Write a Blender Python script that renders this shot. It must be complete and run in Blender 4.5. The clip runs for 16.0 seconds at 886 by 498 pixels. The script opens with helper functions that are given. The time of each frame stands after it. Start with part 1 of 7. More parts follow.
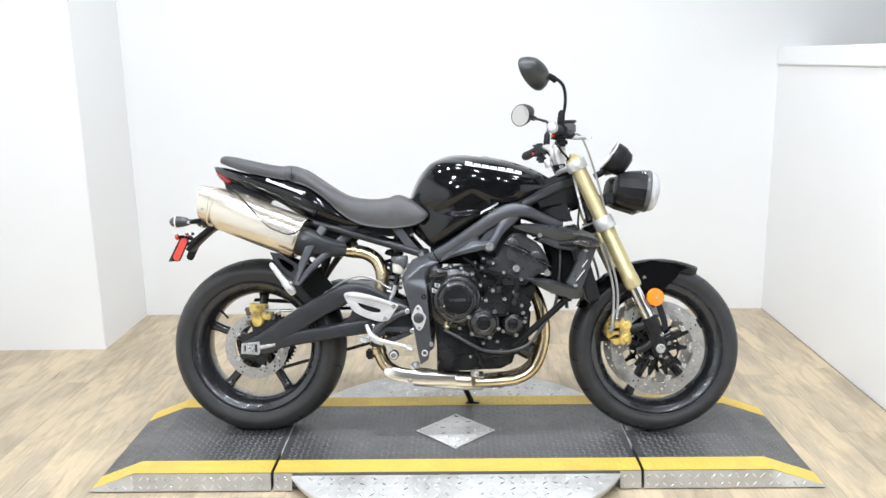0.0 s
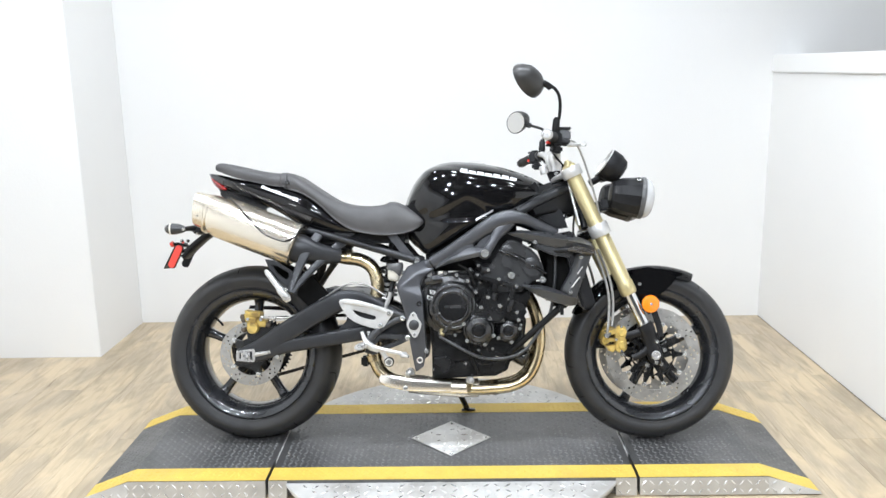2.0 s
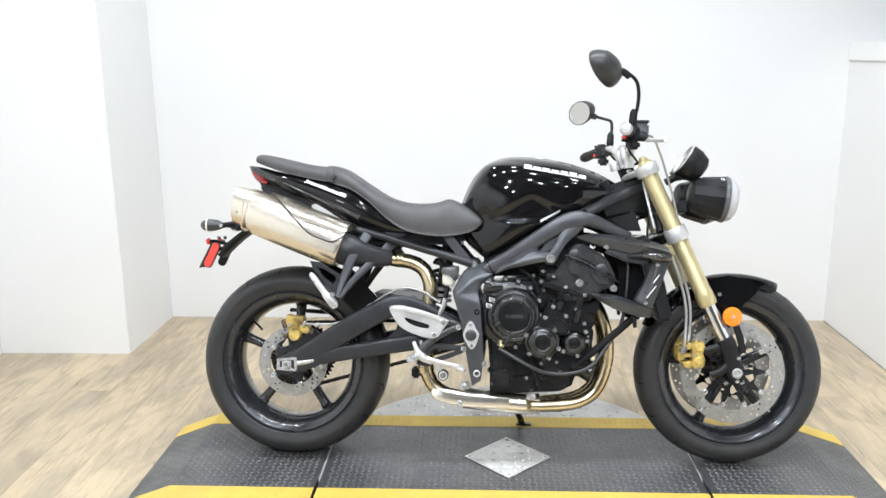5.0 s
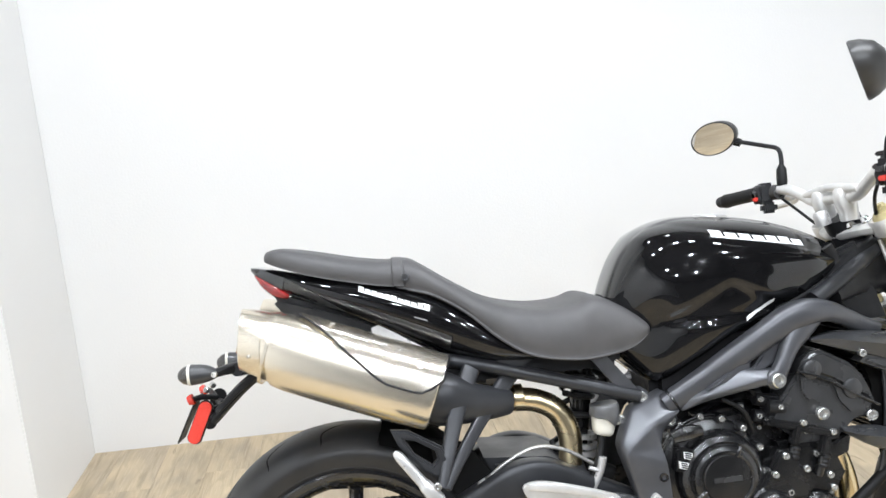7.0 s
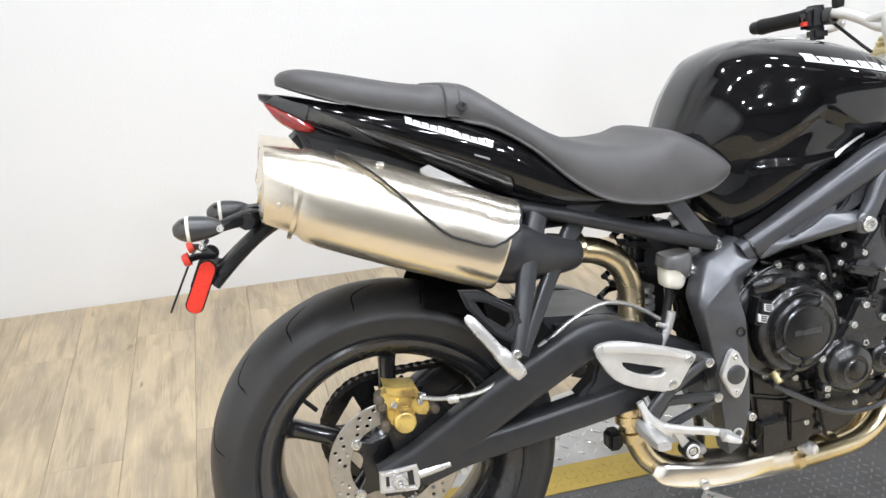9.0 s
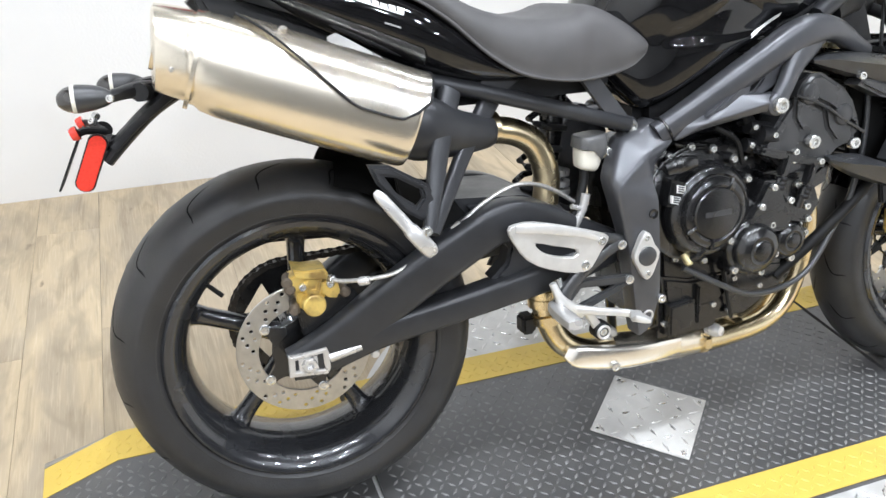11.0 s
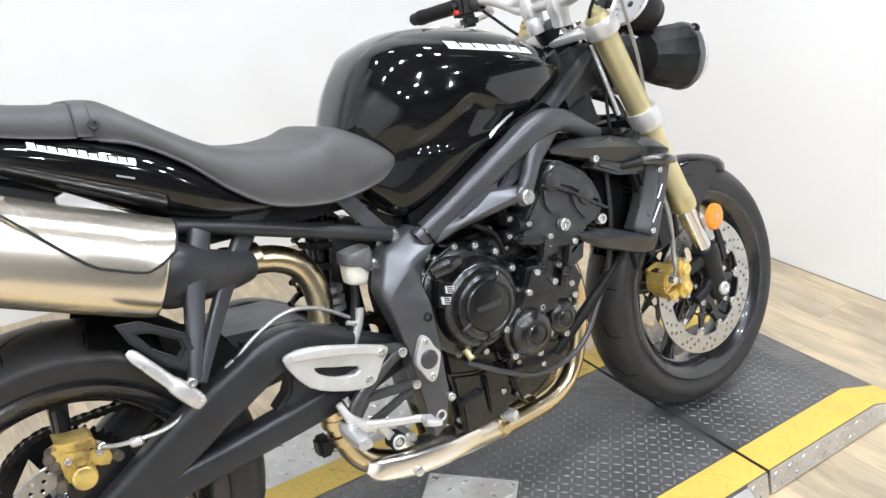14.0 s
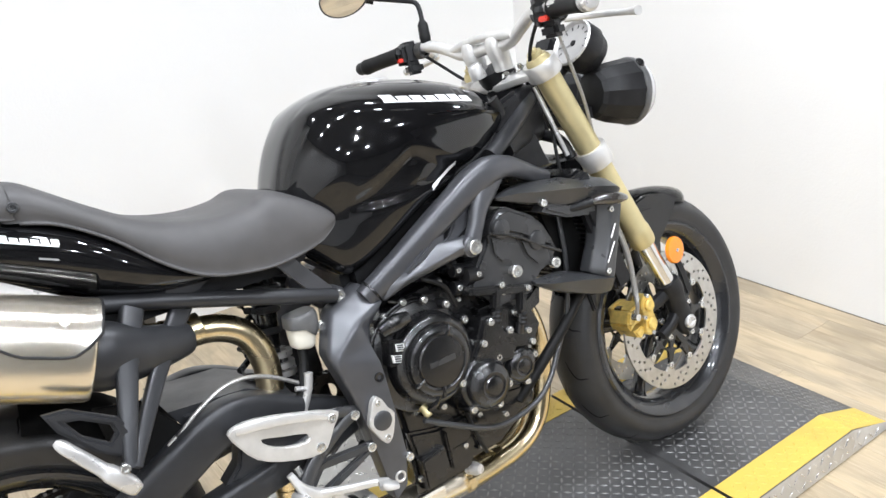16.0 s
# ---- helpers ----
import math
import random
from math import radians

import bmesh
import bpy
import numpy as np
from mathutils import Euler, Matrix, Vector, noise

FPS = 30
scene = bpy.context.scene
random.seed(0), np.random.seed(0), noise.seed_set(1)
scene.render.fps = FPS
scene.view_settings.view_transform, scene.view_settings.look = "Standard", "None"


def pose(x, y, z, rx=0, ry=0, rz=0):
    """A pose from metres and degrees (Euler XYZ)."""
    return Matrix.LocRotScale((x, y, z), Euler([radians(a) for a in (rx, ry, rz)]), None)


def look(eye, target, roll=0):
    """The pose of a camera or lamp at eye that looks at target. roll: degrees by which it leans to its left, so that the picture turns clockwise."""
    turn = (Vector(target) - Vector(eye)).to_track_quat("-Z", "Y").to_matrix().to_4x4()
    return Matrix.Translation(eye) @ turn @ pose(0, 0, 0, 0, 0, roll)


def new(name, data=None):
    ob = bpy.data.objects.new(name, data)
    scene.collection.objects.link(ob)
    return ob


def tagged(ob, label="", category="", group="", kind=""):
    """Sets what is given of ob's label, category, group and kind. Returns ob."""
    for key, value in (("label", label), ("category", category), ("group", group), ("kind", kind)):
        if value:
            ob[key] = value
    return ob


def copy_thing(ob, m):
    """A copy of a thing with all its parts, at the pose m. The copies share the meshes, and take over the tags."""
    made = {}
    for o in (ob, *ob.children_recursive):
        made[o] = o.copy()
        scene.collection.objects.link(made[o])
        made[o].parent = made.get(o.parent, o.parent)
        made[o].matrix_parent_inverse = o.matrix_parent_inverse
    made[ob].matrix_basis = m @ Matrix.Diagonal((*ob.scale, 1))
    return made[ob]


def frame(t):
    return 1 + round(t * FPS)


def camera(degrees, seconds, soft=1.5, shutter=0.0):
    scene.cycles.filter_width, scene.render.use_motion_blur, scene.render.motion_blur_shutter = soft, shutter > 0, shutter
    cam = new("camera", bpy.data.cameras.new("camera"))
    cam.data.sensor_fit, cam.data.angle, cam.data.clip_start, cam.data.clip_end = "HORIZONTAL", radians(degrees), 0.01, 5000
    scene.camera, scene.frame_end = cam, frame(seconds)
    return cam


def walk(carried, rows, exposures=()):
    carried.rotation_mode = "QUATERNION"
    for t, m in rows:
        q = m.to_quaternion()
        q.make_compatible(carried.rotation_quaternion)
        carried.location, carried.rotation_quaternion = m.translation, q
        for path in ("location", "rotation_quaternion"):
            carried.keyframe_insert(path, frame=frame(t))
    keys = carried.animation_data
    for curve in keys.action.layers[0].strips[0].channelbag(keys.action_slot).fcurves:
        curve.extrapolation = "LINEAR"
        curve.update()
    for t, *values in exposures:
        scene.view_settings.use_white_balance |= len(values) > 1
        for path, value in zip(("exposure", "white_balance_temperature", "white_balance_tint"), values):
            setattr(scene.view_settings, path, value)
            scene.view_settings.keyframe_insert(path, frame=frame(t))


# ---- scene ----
cam = camera(56.0, 16.0)
PATH = [
    (0, (0.064, 0.041, 1.361), (0.023, 1.991, 0.916), -1.0),
    (0.5, (0.066, 0.046, 1.359), (0.026, 1.996, 0.915), -1.1),
    (1, (0.069, 0.046, 1.359), (0.033, 1.996, 0.915), -1.0),
    (1.5, (0.069, 0.042, 1.358), (0.033, 1.993, 0.917), -1.0),
    (2, (0.072, 0.041, 1.358), (0.037, 1.995, 0.931), -1.0),
    (2.5, (0.071, 0.039, 1.358), (0.042, 1.994, 0.937), -0.8),
    (3, (0.066, 0.032, 1.36), (0.044, 1.988, 0.943), -0.7),
    (3.2, (0.068, 0.031, 1.35), (0.048, 1.988, 0.939), -0.7),
    (5.3, (-0.107, 0.422, 1.368), (-0.236, 2.363, 0.901), -0.3),
    (5.5, (-0.154, 0.525, 1.37), (-0.364, 2.46, 0.91), 0.4),
    (6, (-0.341, 0.789, 1.371), (-0.415, 2.731, 0.9), -0.8),
    (6.5, (-0.518, 1.057, 1.382), (-0.421, 2.985, 0.861), -2.8),
    (7, (-0.591, 1.361, 1.376), (-0.401, 3.302, 0.936), -4.0),
    (7.5, (-0.745, 1.559, 1.364), (-0.403, 3.452, 0.818), -4.6),
    (8, (-0.867, 1.677, 1.368), (-0.327, 3.502, 0.752), -5.3),
    (8.5, (-0.878, 1.694, 1.333), (-0.383, 3.498, 0.624), -3.1),
    (9, (-0.882, 1.685, 1.292), (-0.404, 3.455, 0.491), -1.4),
    (9.2, (-0.887, 1.685, 1.267), (-0.407, 3.424, 0.403), -0.9),
    (11.3, (-0.842, 1.694, 1.217), (-0.161, 3.3, 0.239), 1.2),
    (11.5, (-0.826, 1.697, 1.219), (-0.09, 3.283, 0.248), 0.8),
    (12, (-0.798, 1.692, 1.222), (0.032, 3.23, 0.249), 0.5),
    (12.5, (-0.764, 1.682, 1.237), (0.179, 3.18, 0.306), -0.9),
    (13, (-0.747, 1.681, 1.255), (0.255, 3.172, 0.377), -2.2),
    (13.5, (-0.75, 1.68, 1.267), (0.262, 3.194, 0.441), -2.4),
    (14, (-0.752, 1.674, 1.28), (0.262, 3.193, 0.464), -2.1),
    (14.5, (-0.758, 1.666, 1.298), (0.301, 3.178, 0.529), -2.0),
    (15, (-0.769, 1.65, 1.308), (0.328, 3.149, 0.566), -1.9),
    (15.5, (-0.765, 1.65, 1.313), (0.346, 3.128, 0.55), -2.5),
    (16, (-0.652, 1.661, 1.308), (0.386, 3.193, 0.551), -5.4),
]
EXPOSURES = [(0.0, 0.0, 6380, 9), (5.5, 0.0, 6420, 9), (9.0, -0.03, 6540, 11), (12.3, 0.12, 6330, 10), (14.0, -0.02, 6480, 11), (16.0, 0.0, 6520, 11)]
walk(cam, [(t, look(eye, target, roll)) for t, eye, target, roll in PATH], EXPOSURES)

# ---- light ----
world = bpy.data.worlds.new("world")
scene.world = world
world.use_nodes = True
world.node_tree.nodes["Background"].inputs[0].default_value = (1.0, 0.98, 0.95, 1)
world.node_tree.nodes["Background"].inputs[1].default_value = 0.025
LAMP_WATTS, LAMP_RADIUS, CEILING = 15.6, 0.08, 2.95
LAMP_COLOR = (0.885, 0.94, 1.02)
LAMPS = [(x, 2.35, 1.0) for x in (-1.6, -1.0, -0.4, 0.2, 0.8, 1.3)] + [(x, 0.5, 1.3) for x in (-1.2, -0.2, 0.9)] + [(-1.0, -0.9, 3.2), (0.2, -0.9, 3.2), (1.6, -0.9, 2.6)] + [(x, 3.85, 0.3) for x in (-1.2, 0.0, 1.2, 3.0)]


# ---- materials ----
def material(name, color, rough=0.5, metal=0.0, vary=0.0, scale=20.0, bump=0.0, bump_scale=200.0, stretch=(1, 1, 1), coat=0.0, rough_vary=0.0,
             spec=0.5, random_tone=0.0, coords="Object", second=None, second_scale=3.0):
    """A surface with tone that varies at two scales, a fine relief and uneven gloss."""
    m = bpy.data.materials.new(name)
    m.use_nodes = True
    nt = m.node_tree
    b = nt.nodes["Principled BSDF"]
    b.inputs["Roughness"].default_value = rough
    b.inputs["Metallic"].default_value = metal
    b.inputs["Coat Weight"].default_value = coat
    b.inputs["Coat Roughness"].default_value = 0.03
    b.inputs["Specular IOR Level"].default_value = spec
    tc = nt.nodes.new("ShaderNodeTexCoord")
    mp = nt.nodes.new("ShaderNodeMapping")
    mp.inputs["Scale"].default_value = stretch
    nt.links.new(tc.outputs[coords], mp.inputs[0])

    def noise_of(s, detail=5):
        n = nt.nodes.new("ShaderNodeTexNoise")
        n.inputs["Scale"].default_value = s
        n.inputs["Detail"].default_value = detail
        nt.links.new(mp.outputs[0], n.inputs["Vector"])
        return n.outputs["Fac"]

    def mix(a, c, f):
        x = nt.nodes.new("ShaderNodeMix")
        x.data_type = "RGBA"
        for sock, v in ((x.inputs[0], f), (x.inputs[6], a), (x.inputs[7], c)):
            if isinstance(v, (tuple, list, float, int)):
                sock.default_value = v
            else:
                nt.links.new(v, sock)
        return x.outputs[2]

    def ramp(f, lo, hi):
        r = nt.nodes.new("ShaderNodeMapRange")
        r.inputs[1].default_value, r.inputs[2].default_value = lo, hi
        nt.links.new(f, r.inputs[0])
        return r.outputs[0]

    base = (*color, 1)
    col = base
    if vary or random_tone or second:
        dark = tuple(c * (1 - vary) for c in color) + (1,)
        lite = tuple(min(1, c * (1 + vary)) for c in color) + (1,)
        col = mix(dark, lite, ramp(noise_of(scale), 0.3, 0.7))
        if second:
            col = mix(col, (*second, 1), ramp(noise_of(second_scale, 8), 0.52, 0.7))
        if random_tone:
            oi = nt.nodes.new("ShaderNodeObjectInfo")
            r = nt.nodes.new("ShaderNodeMapRange")
            r.inputs[3].default_value, r.inputs[4].default_value = 1 - random_tone, 1 + random_tone
            nt.links.new(oi.outputs["Random"], r.inputs[0])
            h = nt.nodes.new("ShaderNodeHueSaturation")
            nt.links.new(r.outputs[0], h.inputs["Value"])
            nt.links.new(col, h.inputs["Color"])
            col = h.outputs[0]
        nt.links.new(col, b.inputs["Base Color"])
    else:
        b.inputs["Base Color"].default_value = base
    if rough_vary:
        r = nt.nodes.new("ShaderNodeMapRange")
        r.inputs[1].default_value, r.inputs[2].default_value = 0.3, 0.7
        r.inputs[3].default_value, r.inputs[4].default_value = max(0, rough - rough_vary), min(1, rough + rough_vary)
        nt.links.new(noise_of(scale * 0.6), r.inputs[0])
        nt.links.new(r.outputs[0], b.inputs["Roughness"])
    if bump:
        bp = nt.nodes.new("ShaderNodeBump")
        bp.inputs["Strength"].default_value = 1.0
        bp.inputs["Distance"].default_value = bump
        nt.links.new(noise_of(bump_scale), bp.inputs["Height"])
        nt.links.new(bp.outputs[0], b.inputs["Normal"])
    return m


M = {
    "wall": material("white_wall_paint", (0.83, 0.825, 0.81), 0.55, vary=0.012, scale=1.5, bump=0.0006, bump_scale=120),
    "ceiling": material("grey_ceiling_paint", (0.14, 0.138, 0.134), 0.7, vary=0.15, scale=2, bump=0.0006, bump_scale=150),
    "carpet": material("grey_shop_carpet", (0.08, 0.078, 0.075), 0.85, vary=0.2, scale=60, bump=0.002, bump_scale=300),
    "shop": material("grey_shop_wall", (0.2, 0.195, 0.185), 0.7, vary=0.15, scale=1.5, bump=0.0006, bump_scale=100),
    "lampring": material("lamp_ring_paint", (0.7, 0.7, 0.69), 0.5, vary=0.03, scale=30),
    "joint": material("dark_floor_joint", (0.46, 0.36, 0.23), 0.8, vary=0.2, scale=8),
    "gloss": material("gloss_black_paint", (0.005, 0.005, 0.0055), 0.12, spec=0.05, vary=0.3, scale=40, coat=1.0, rough_vary=0.02),
    "satin": material("graphite_satin_paint", (0.088, 0.09, 0.098), 0.36, spec=0.7, metal=0.5, vary=0.08, scale=30, bump=0.00012, bump_scale=900, rough_vary=0.06),
    # the frame's satin darkened, with shade and dirt put into the colour
    "shadesatin": material("dark_satin_paint", (0.034, 0.035, 0.038), 0.38, spec=0.5, metal=0.3, vary=0.12, scale=30, bump=0.00012, bump_scale=900, rough_vary=0.06),
    "engine": material("engine_black_enamel", (0.008, 0.008, 0.0085), 0.24, spec=0.75, vary=0.3, scale=25, bump=0.00006, bump_scale=500, rough_vary=0.1),
    "enginegrey": material("engine_grey_enamel", (0.05, 0.0505, 0.052), 0.27, spec=0.6, metal=0.35, vary=0.15, scale=25, bump=0.0002, bump_scale=500, rough_vary=0.1),
    "plastic": material("black_textured_plastic", (0.011, 0.011, 0.012), 0.42, spec=0.3, vary=0.2, scale=60, bump=0.0003, bump_scale=700, rough_vary=0.08),
    "greyplastic": material("dark_grey_plastic", (0.034, 0.035, 0.037), 0.32, spec=0.7, vary=0.12, scale=40, bump=0.0003, bump_scale=800, rough_vary=0.06),
    "rubber": material("tyre_rubber", (0.021, 0.021, 0.022), 0.45, spec=0.5, vary=0.3, scale=14, bump=0.0004, bump_scale=350, rough_vary=0.1, second=(0.027, 0.026, 0.025), second_scale=6),
    # matt black plastic, also the painted shade of tyre grooves and behind the cowls
    "grooveblack": material("deep_groove_black", (0.006, 0.006, 0.006), 0.7, spec=0.1, vary=0.2, scale=40),
    "boot": material("dusty_rubber_boot", (0.09, 0.07, 0.05), 0.6, vary=0.2, scale=60),
    "smokecap": material("smoky_grey_cap", (0.1, 0.1, 0.1), 0.3, vary=0.15, scale=60),
    "shellblack": material("satin_black_shell", (0.032, 0.031, 0.03), 0.4, vary=0.1, scale=40, spec=0.6),
    "softrubber": material("soft_black_rubber", (0.009, 0.009, 0.009), 0.5, spec=0.25, vary=0.2, scale=60, bump=0.0002, bump_scale=600),
    "seat": material("black_seat_vinyl", (0.07, 0.067, 0.067), 0.54, spec=0.55, vary=0.12, scale=20, bump=0.00045, bump_scale=900, rough_vary=0.05),
    "gold": material("gold_anodised_aluminium", (0.66, 0.57, 0.32), 0.44, metal=0.75, vary=0.06, scale=30, rough_vary=0.05),
    "goldpaint": material("gold_caliper_paint", (0.76, 0.56, 0.17), 0.38, metal=0.5, vary=0.15, scale=60, rough_vary=0.08, second=(0.3, 0.2, 0.07), second_scale=30),
    "steel": material("brushed_stainless_steel", (0.84, 0.77, 0.645), 0.27, metal=0.97, vary=0.04, scale=30, stretch=(0.12, 6, 6)),
    "shield": material("polished_heat_shield", (0.9, 0.86, 0.785), 0.23, metal=0.95, vary=0.02, scale=20),
    "pipe": material("heat_tinted_steel", (0.74, 0.62, 0.4), 0.27, metal=1.0, vary=0.2, scale=9, rough_vary=0.08, second=(0.6, 0.45, 0.25), second_scale=7),
    "silver": material("cast_silver_aluminium", (0.7, 0.69, 0.67), 0.38, metal=0.6, vary=0.08, scale=40, bump=0.0002, bump_scale=700, rough_vary=0.06),
    "alloy": material("bright_machined_alloy", (0.6, 0.59, 0.575), 0.3, metal=0.55, vary=0.06, scale=50, rough_vary=0.06),
    "chrome": material("hard_chrome", (0.75, 0.75, 0.75), 0.08, metal=1.0, vary=0.02, scale=30),
    "bolt": material("zinc_bolt", (0.66, 0.66, 0.64), 0.25, metal=0.85, vary=0.08, scale=80),
    "disc": material("brake_disc_steel", (0.55, 0.54, 0.52), 0.36, metal=1.0, vary=0.1, scale=60, rough_vary=0.08),
    "rim": material("black_rim_paint", (0.026, 0.027, 0.03), 0.25, metal=0.3, vary=0.2, scale=25, coat=0.7, rough_vary=0.06),
    "chain": material("oily_chain_steel", (0.05, 0.045, 0.04), 0.45, metal=0.8, vary=0.3, scale=90),
    "red": material("red_reflector_plastic", (0.72, 0.05, 0.03), 0.22, vary=0.1, scale=300, coat=0.5),
    "redlens": material("red_tail_lens", (0.26, 0.006, 0.006), 0.1, vary=0.3, scale=60, coat=1.0),
    "orange": material("orange_reflector_plastic", (0.95, 0.26, 0.01), 0.25, vary=0.08, scale=300, coat=0.4),
    "smoke": material("smoked_lens", (0.03, 0.027, 0.025), 0.12, vary=0.2, scale=50, coat=1.0),
    "milky": material("milky_plastic", (0.72, 0.69, 0.6), 0.35, vary=0.06, scale=30),
    "label": material("white_print", (0.78, 0.78, 0.77), 0.35, vary=0.04, scale=60),
    "greyprint": material("grey_print", (0.3, 0.3, 0.3), 0.5, vary=0.1, scale=60),
    # dial face, the reflection over it painted in as a pale base colour
    "face": material("instrument_face", (0.36, 0.35, 0.34), 0.4, vary=0.05, scale=40),
    "braid": material("braided_hose", (0.42, 0.41, 0.39), 0.35, metal=0.7, vary=0.25, scale=300),
    "deck": material("worn_black_deck_paint", (0.058, 0.0575, 0.057), 0.4, spec=1.0, vary=0.25, scale=9, bump=0.0003, bump_scale=300, rough_vary=0.1, second=(0.085, 0.083, 0.08), second_scale=4),
    "lug": material("worn_black_tread", (0.16, 0.158, 0.155), 0.45, spec=0.6, metal=0.0, vary=0.4, scale=25, rough_vary=0.1),
    "tread": material("aluminium_tread_plate", (0.64, 0.63, 0.605), 0.45, metal=0.25, vary=0.15, scale=10, bump=0.0002, bump_scale=400, rough_vary=0.1, second=(0.36, 0.34, 0.31), second_scale=5),
    "brightlug": material("aluminium_tread_lug", (0.68, 0.67, 0.65), 0.28, metal=0.8, vary=0.1, scale=40, rough_vary=0.08),
    "yellow": material("yellow_safety_paint", (0.68, 0.48, 0.09), 0.47, vary=0.05, scale=12, bump=0.0003, bump_scale=300, second=(0.62, 0.41, 0.085), second_scale=9),
    "skirt": material("dull_tread_skirt", (0.53, 0.505, 0.46), 0.4, metal=0.4, vary=0.15, scale=12, rough_vary=0.08, second=(0.46, 0.43, 0.38), second_scale=5),
}


def lamp_material():
    m = bpy.data.materials.new("lit_lamp_diffuser")
    m.use_nodes = True
    b = m.node_tree.nodes["Principled BSDF"]
    b.inputs["Emission Color"].default_value = (0.95, 0.98, 1, 1)
    b.inputs["Emission Strength"].default_value = 22
    return m


def glass_material(name, color, rough=0.0):
    m = bpy.data.materials.new(name)
    m.use_nodes = True
    b = m.node_tree.nodes["Principled BSDF"]
    b.inputs["Base Color"].default_value = (*color, 1)
    b.inputs["Transmission Weight"].default_value = 1.0
    b.inputs["Roughness"].default_value = rough
    b.inputs["IOR"].default_value = 1.45
    return m


def mirror_material():
    m = material("mirror_silver", (0.86, 0.86, 0.85), 0.02, metal=1.0)
    return m


def wood_material():
    """Pale weathered oak: long streaks, grey patches and dark knots, another tone on each board."""
    m = bpy.data.materials.new("pale_oak_board")
    m.use_nodes = True
    nt = m.node_tree
    N, L = nt.nodes.new, nt.links.new
    b = nt.nodes["Principled BSDF"]
    b.inputs["Roughness"].default_value = 0.42
    tc, oi = N("ShaderNodeTexCoord"), N("ShaderNodeObjectInfo")
    off = N("ShaderNodeVectorMath")
    off.operation = "MULTIPLY_ADD"
    L(oi.outputs["Random"], off.inputs[0])
    off.inputs[1].default_value = (37, 91, 11)
    L(tc.outputs["Object"], off.inputs[2])

    def noise_of(scale, stretch, detail=6, dist=0.0):
        mp = N("ShaderNodeMapping")
        mp.inputs["Scale"].default_value = stretch
        L(off.outputs[0], mp.inputs[0])
        n = N("ShaderNodeTexNoise")
        n.inputs["Scale"].default_value, n.inputs["Detail"].default_value, n.inputs["Distortion"].default_value = scale, detail, dist
        L(mp.outputs[0], n.inputs["Vector"])
        return n.outputs["Fac"]

    def ramp(f, lo, hi, a=0.0, c=1.0):
        r = N("ShaderNodeMapRange")
        r.inputs[1].default_value, r.inputs[2].default_value, r.inputs[3].default_value, r.inputs[4].default_value = lo, hi, a, c
        L(f, r.inputs[0])
        return r.outputs[0]

    def mix(a, c, f):
        x = N("ShaderNodeMix")
        x.data_type = "RGBA"
        L(f, x.inputs[0])
        for sock, v in ((x.inputs[6], a), (x.inputs[7], c)):
            if isinstance(v, tuple):
                sock.default_value = v
            else:
                L(v, sock)
        return x.outputs[2]

    patch = noise_of(1.0, (7, 2.4, 1), 4, 0.6)
    streak = noise_of(1.0, (32, 4.4, 1), 7, 0.8)
    fine = noise_of(1.0, (230, 9, 1), 4)
    knot = noise_of(1.0, (16, 5, 1), 3, 1.2)
    cloud = noise_of(1.0, (9, 3.2, 1), 5, 1.0)
    col = mix((0.58, 0.462, 0.302, 1), (0.438, 0.355, 0.248, 1), ramp(patch, 0.42, 0.58))
    col = mix(col, (0.315, 0.245, 0.16, 1), ramp(streak, 0.5, 0.72, 0, 0.7))
    col = mix(col, (0.74, 0.63, 0.45, 1), ramp(fine, 0.5, 0.75, 0, 0.4))
    col = mix(col, (0.13, 0.085, 0.05, 1), ramp(knot, 0.7, 0.78, 0, 0.7))
    col = mix(col, (0.35, 0.285, 0.195, 1), ramp(cloud, 0.5, 0.66, 0, 0.65))
    h = N("ShaderNodeHueSaturation")
    L(ramp(oi.outputs["Random"], 0, 1, 0.86, 1.0), h.inputs["Value"])
    L(col, h.inputs["Color"])
    L(h.outputs[0], b.inputs["Base Color"])
    L(ramp(streak, 0.3, 0.7, 0.36, 0.5), b.inputs["Roughness"])
    bp = N("ShaderNodeBump")
    bp.inputs["Distance"].default_value = 0.0004
    L(fine, bp.inputs["Height"])
    L(bp.outputs[0], b.inputs["Normal"])
    return m


M["oak"] = wood_material()
M["lamp"] = lamp_material()
M["lens"] = glass_material("clear_lens", (0.98, 0.98, 0.98))
M["lens"].node_tree.nodes["Principled BSDF"].inputs["Roughness"].default_value = 0.22
M["lens"].node_tree.nodes["Principled BSDF"].inputs["Transmission Weight"].default_value = 0.55
M["mirror"] = mirror_material()


# ---- mesh tools ----
FLARE = 0.0      # how far the flank parts spread outwards for each metre behind the front axle


def flared(p):
    """A point of a flank part, moved outwards by the flare."""
    return Vector((p[0] + FLARE * abs(p[1]), p[1] + FLARE * (1.404 - p[0]) * min(1, max(-1, p[1] / 0.05)), p[2]))


def part(name, bm, mat, parent=None, label="", sharp=38, m=None):
    """Links a bmesh as one mesh object under a thing or a part."""
    bmesh.ops.recalc_face_normals(bm, faces=bm.faces[:])
    if FLARE and m is None:
        for v in bm.verts:
            v.co = flared(v.co)
    me = bpy.data.meshes.new(name)
    bm.to_mesh(me)
    bm.free()
    me.materials.append(M[mat] if isinstance(mat, str) else mat)
    me.polygons.foreach_set("use_smooth", [True] * len(me.polygons))
    me.set_sharp_from_angle(angle=radians(sharp))
    ob = new(name, me)
    if parent:
        ob.parent = parent
    if m is not None:
        ob.matrix_local = m
    if label:
        tagged(ob, label)
    return ob


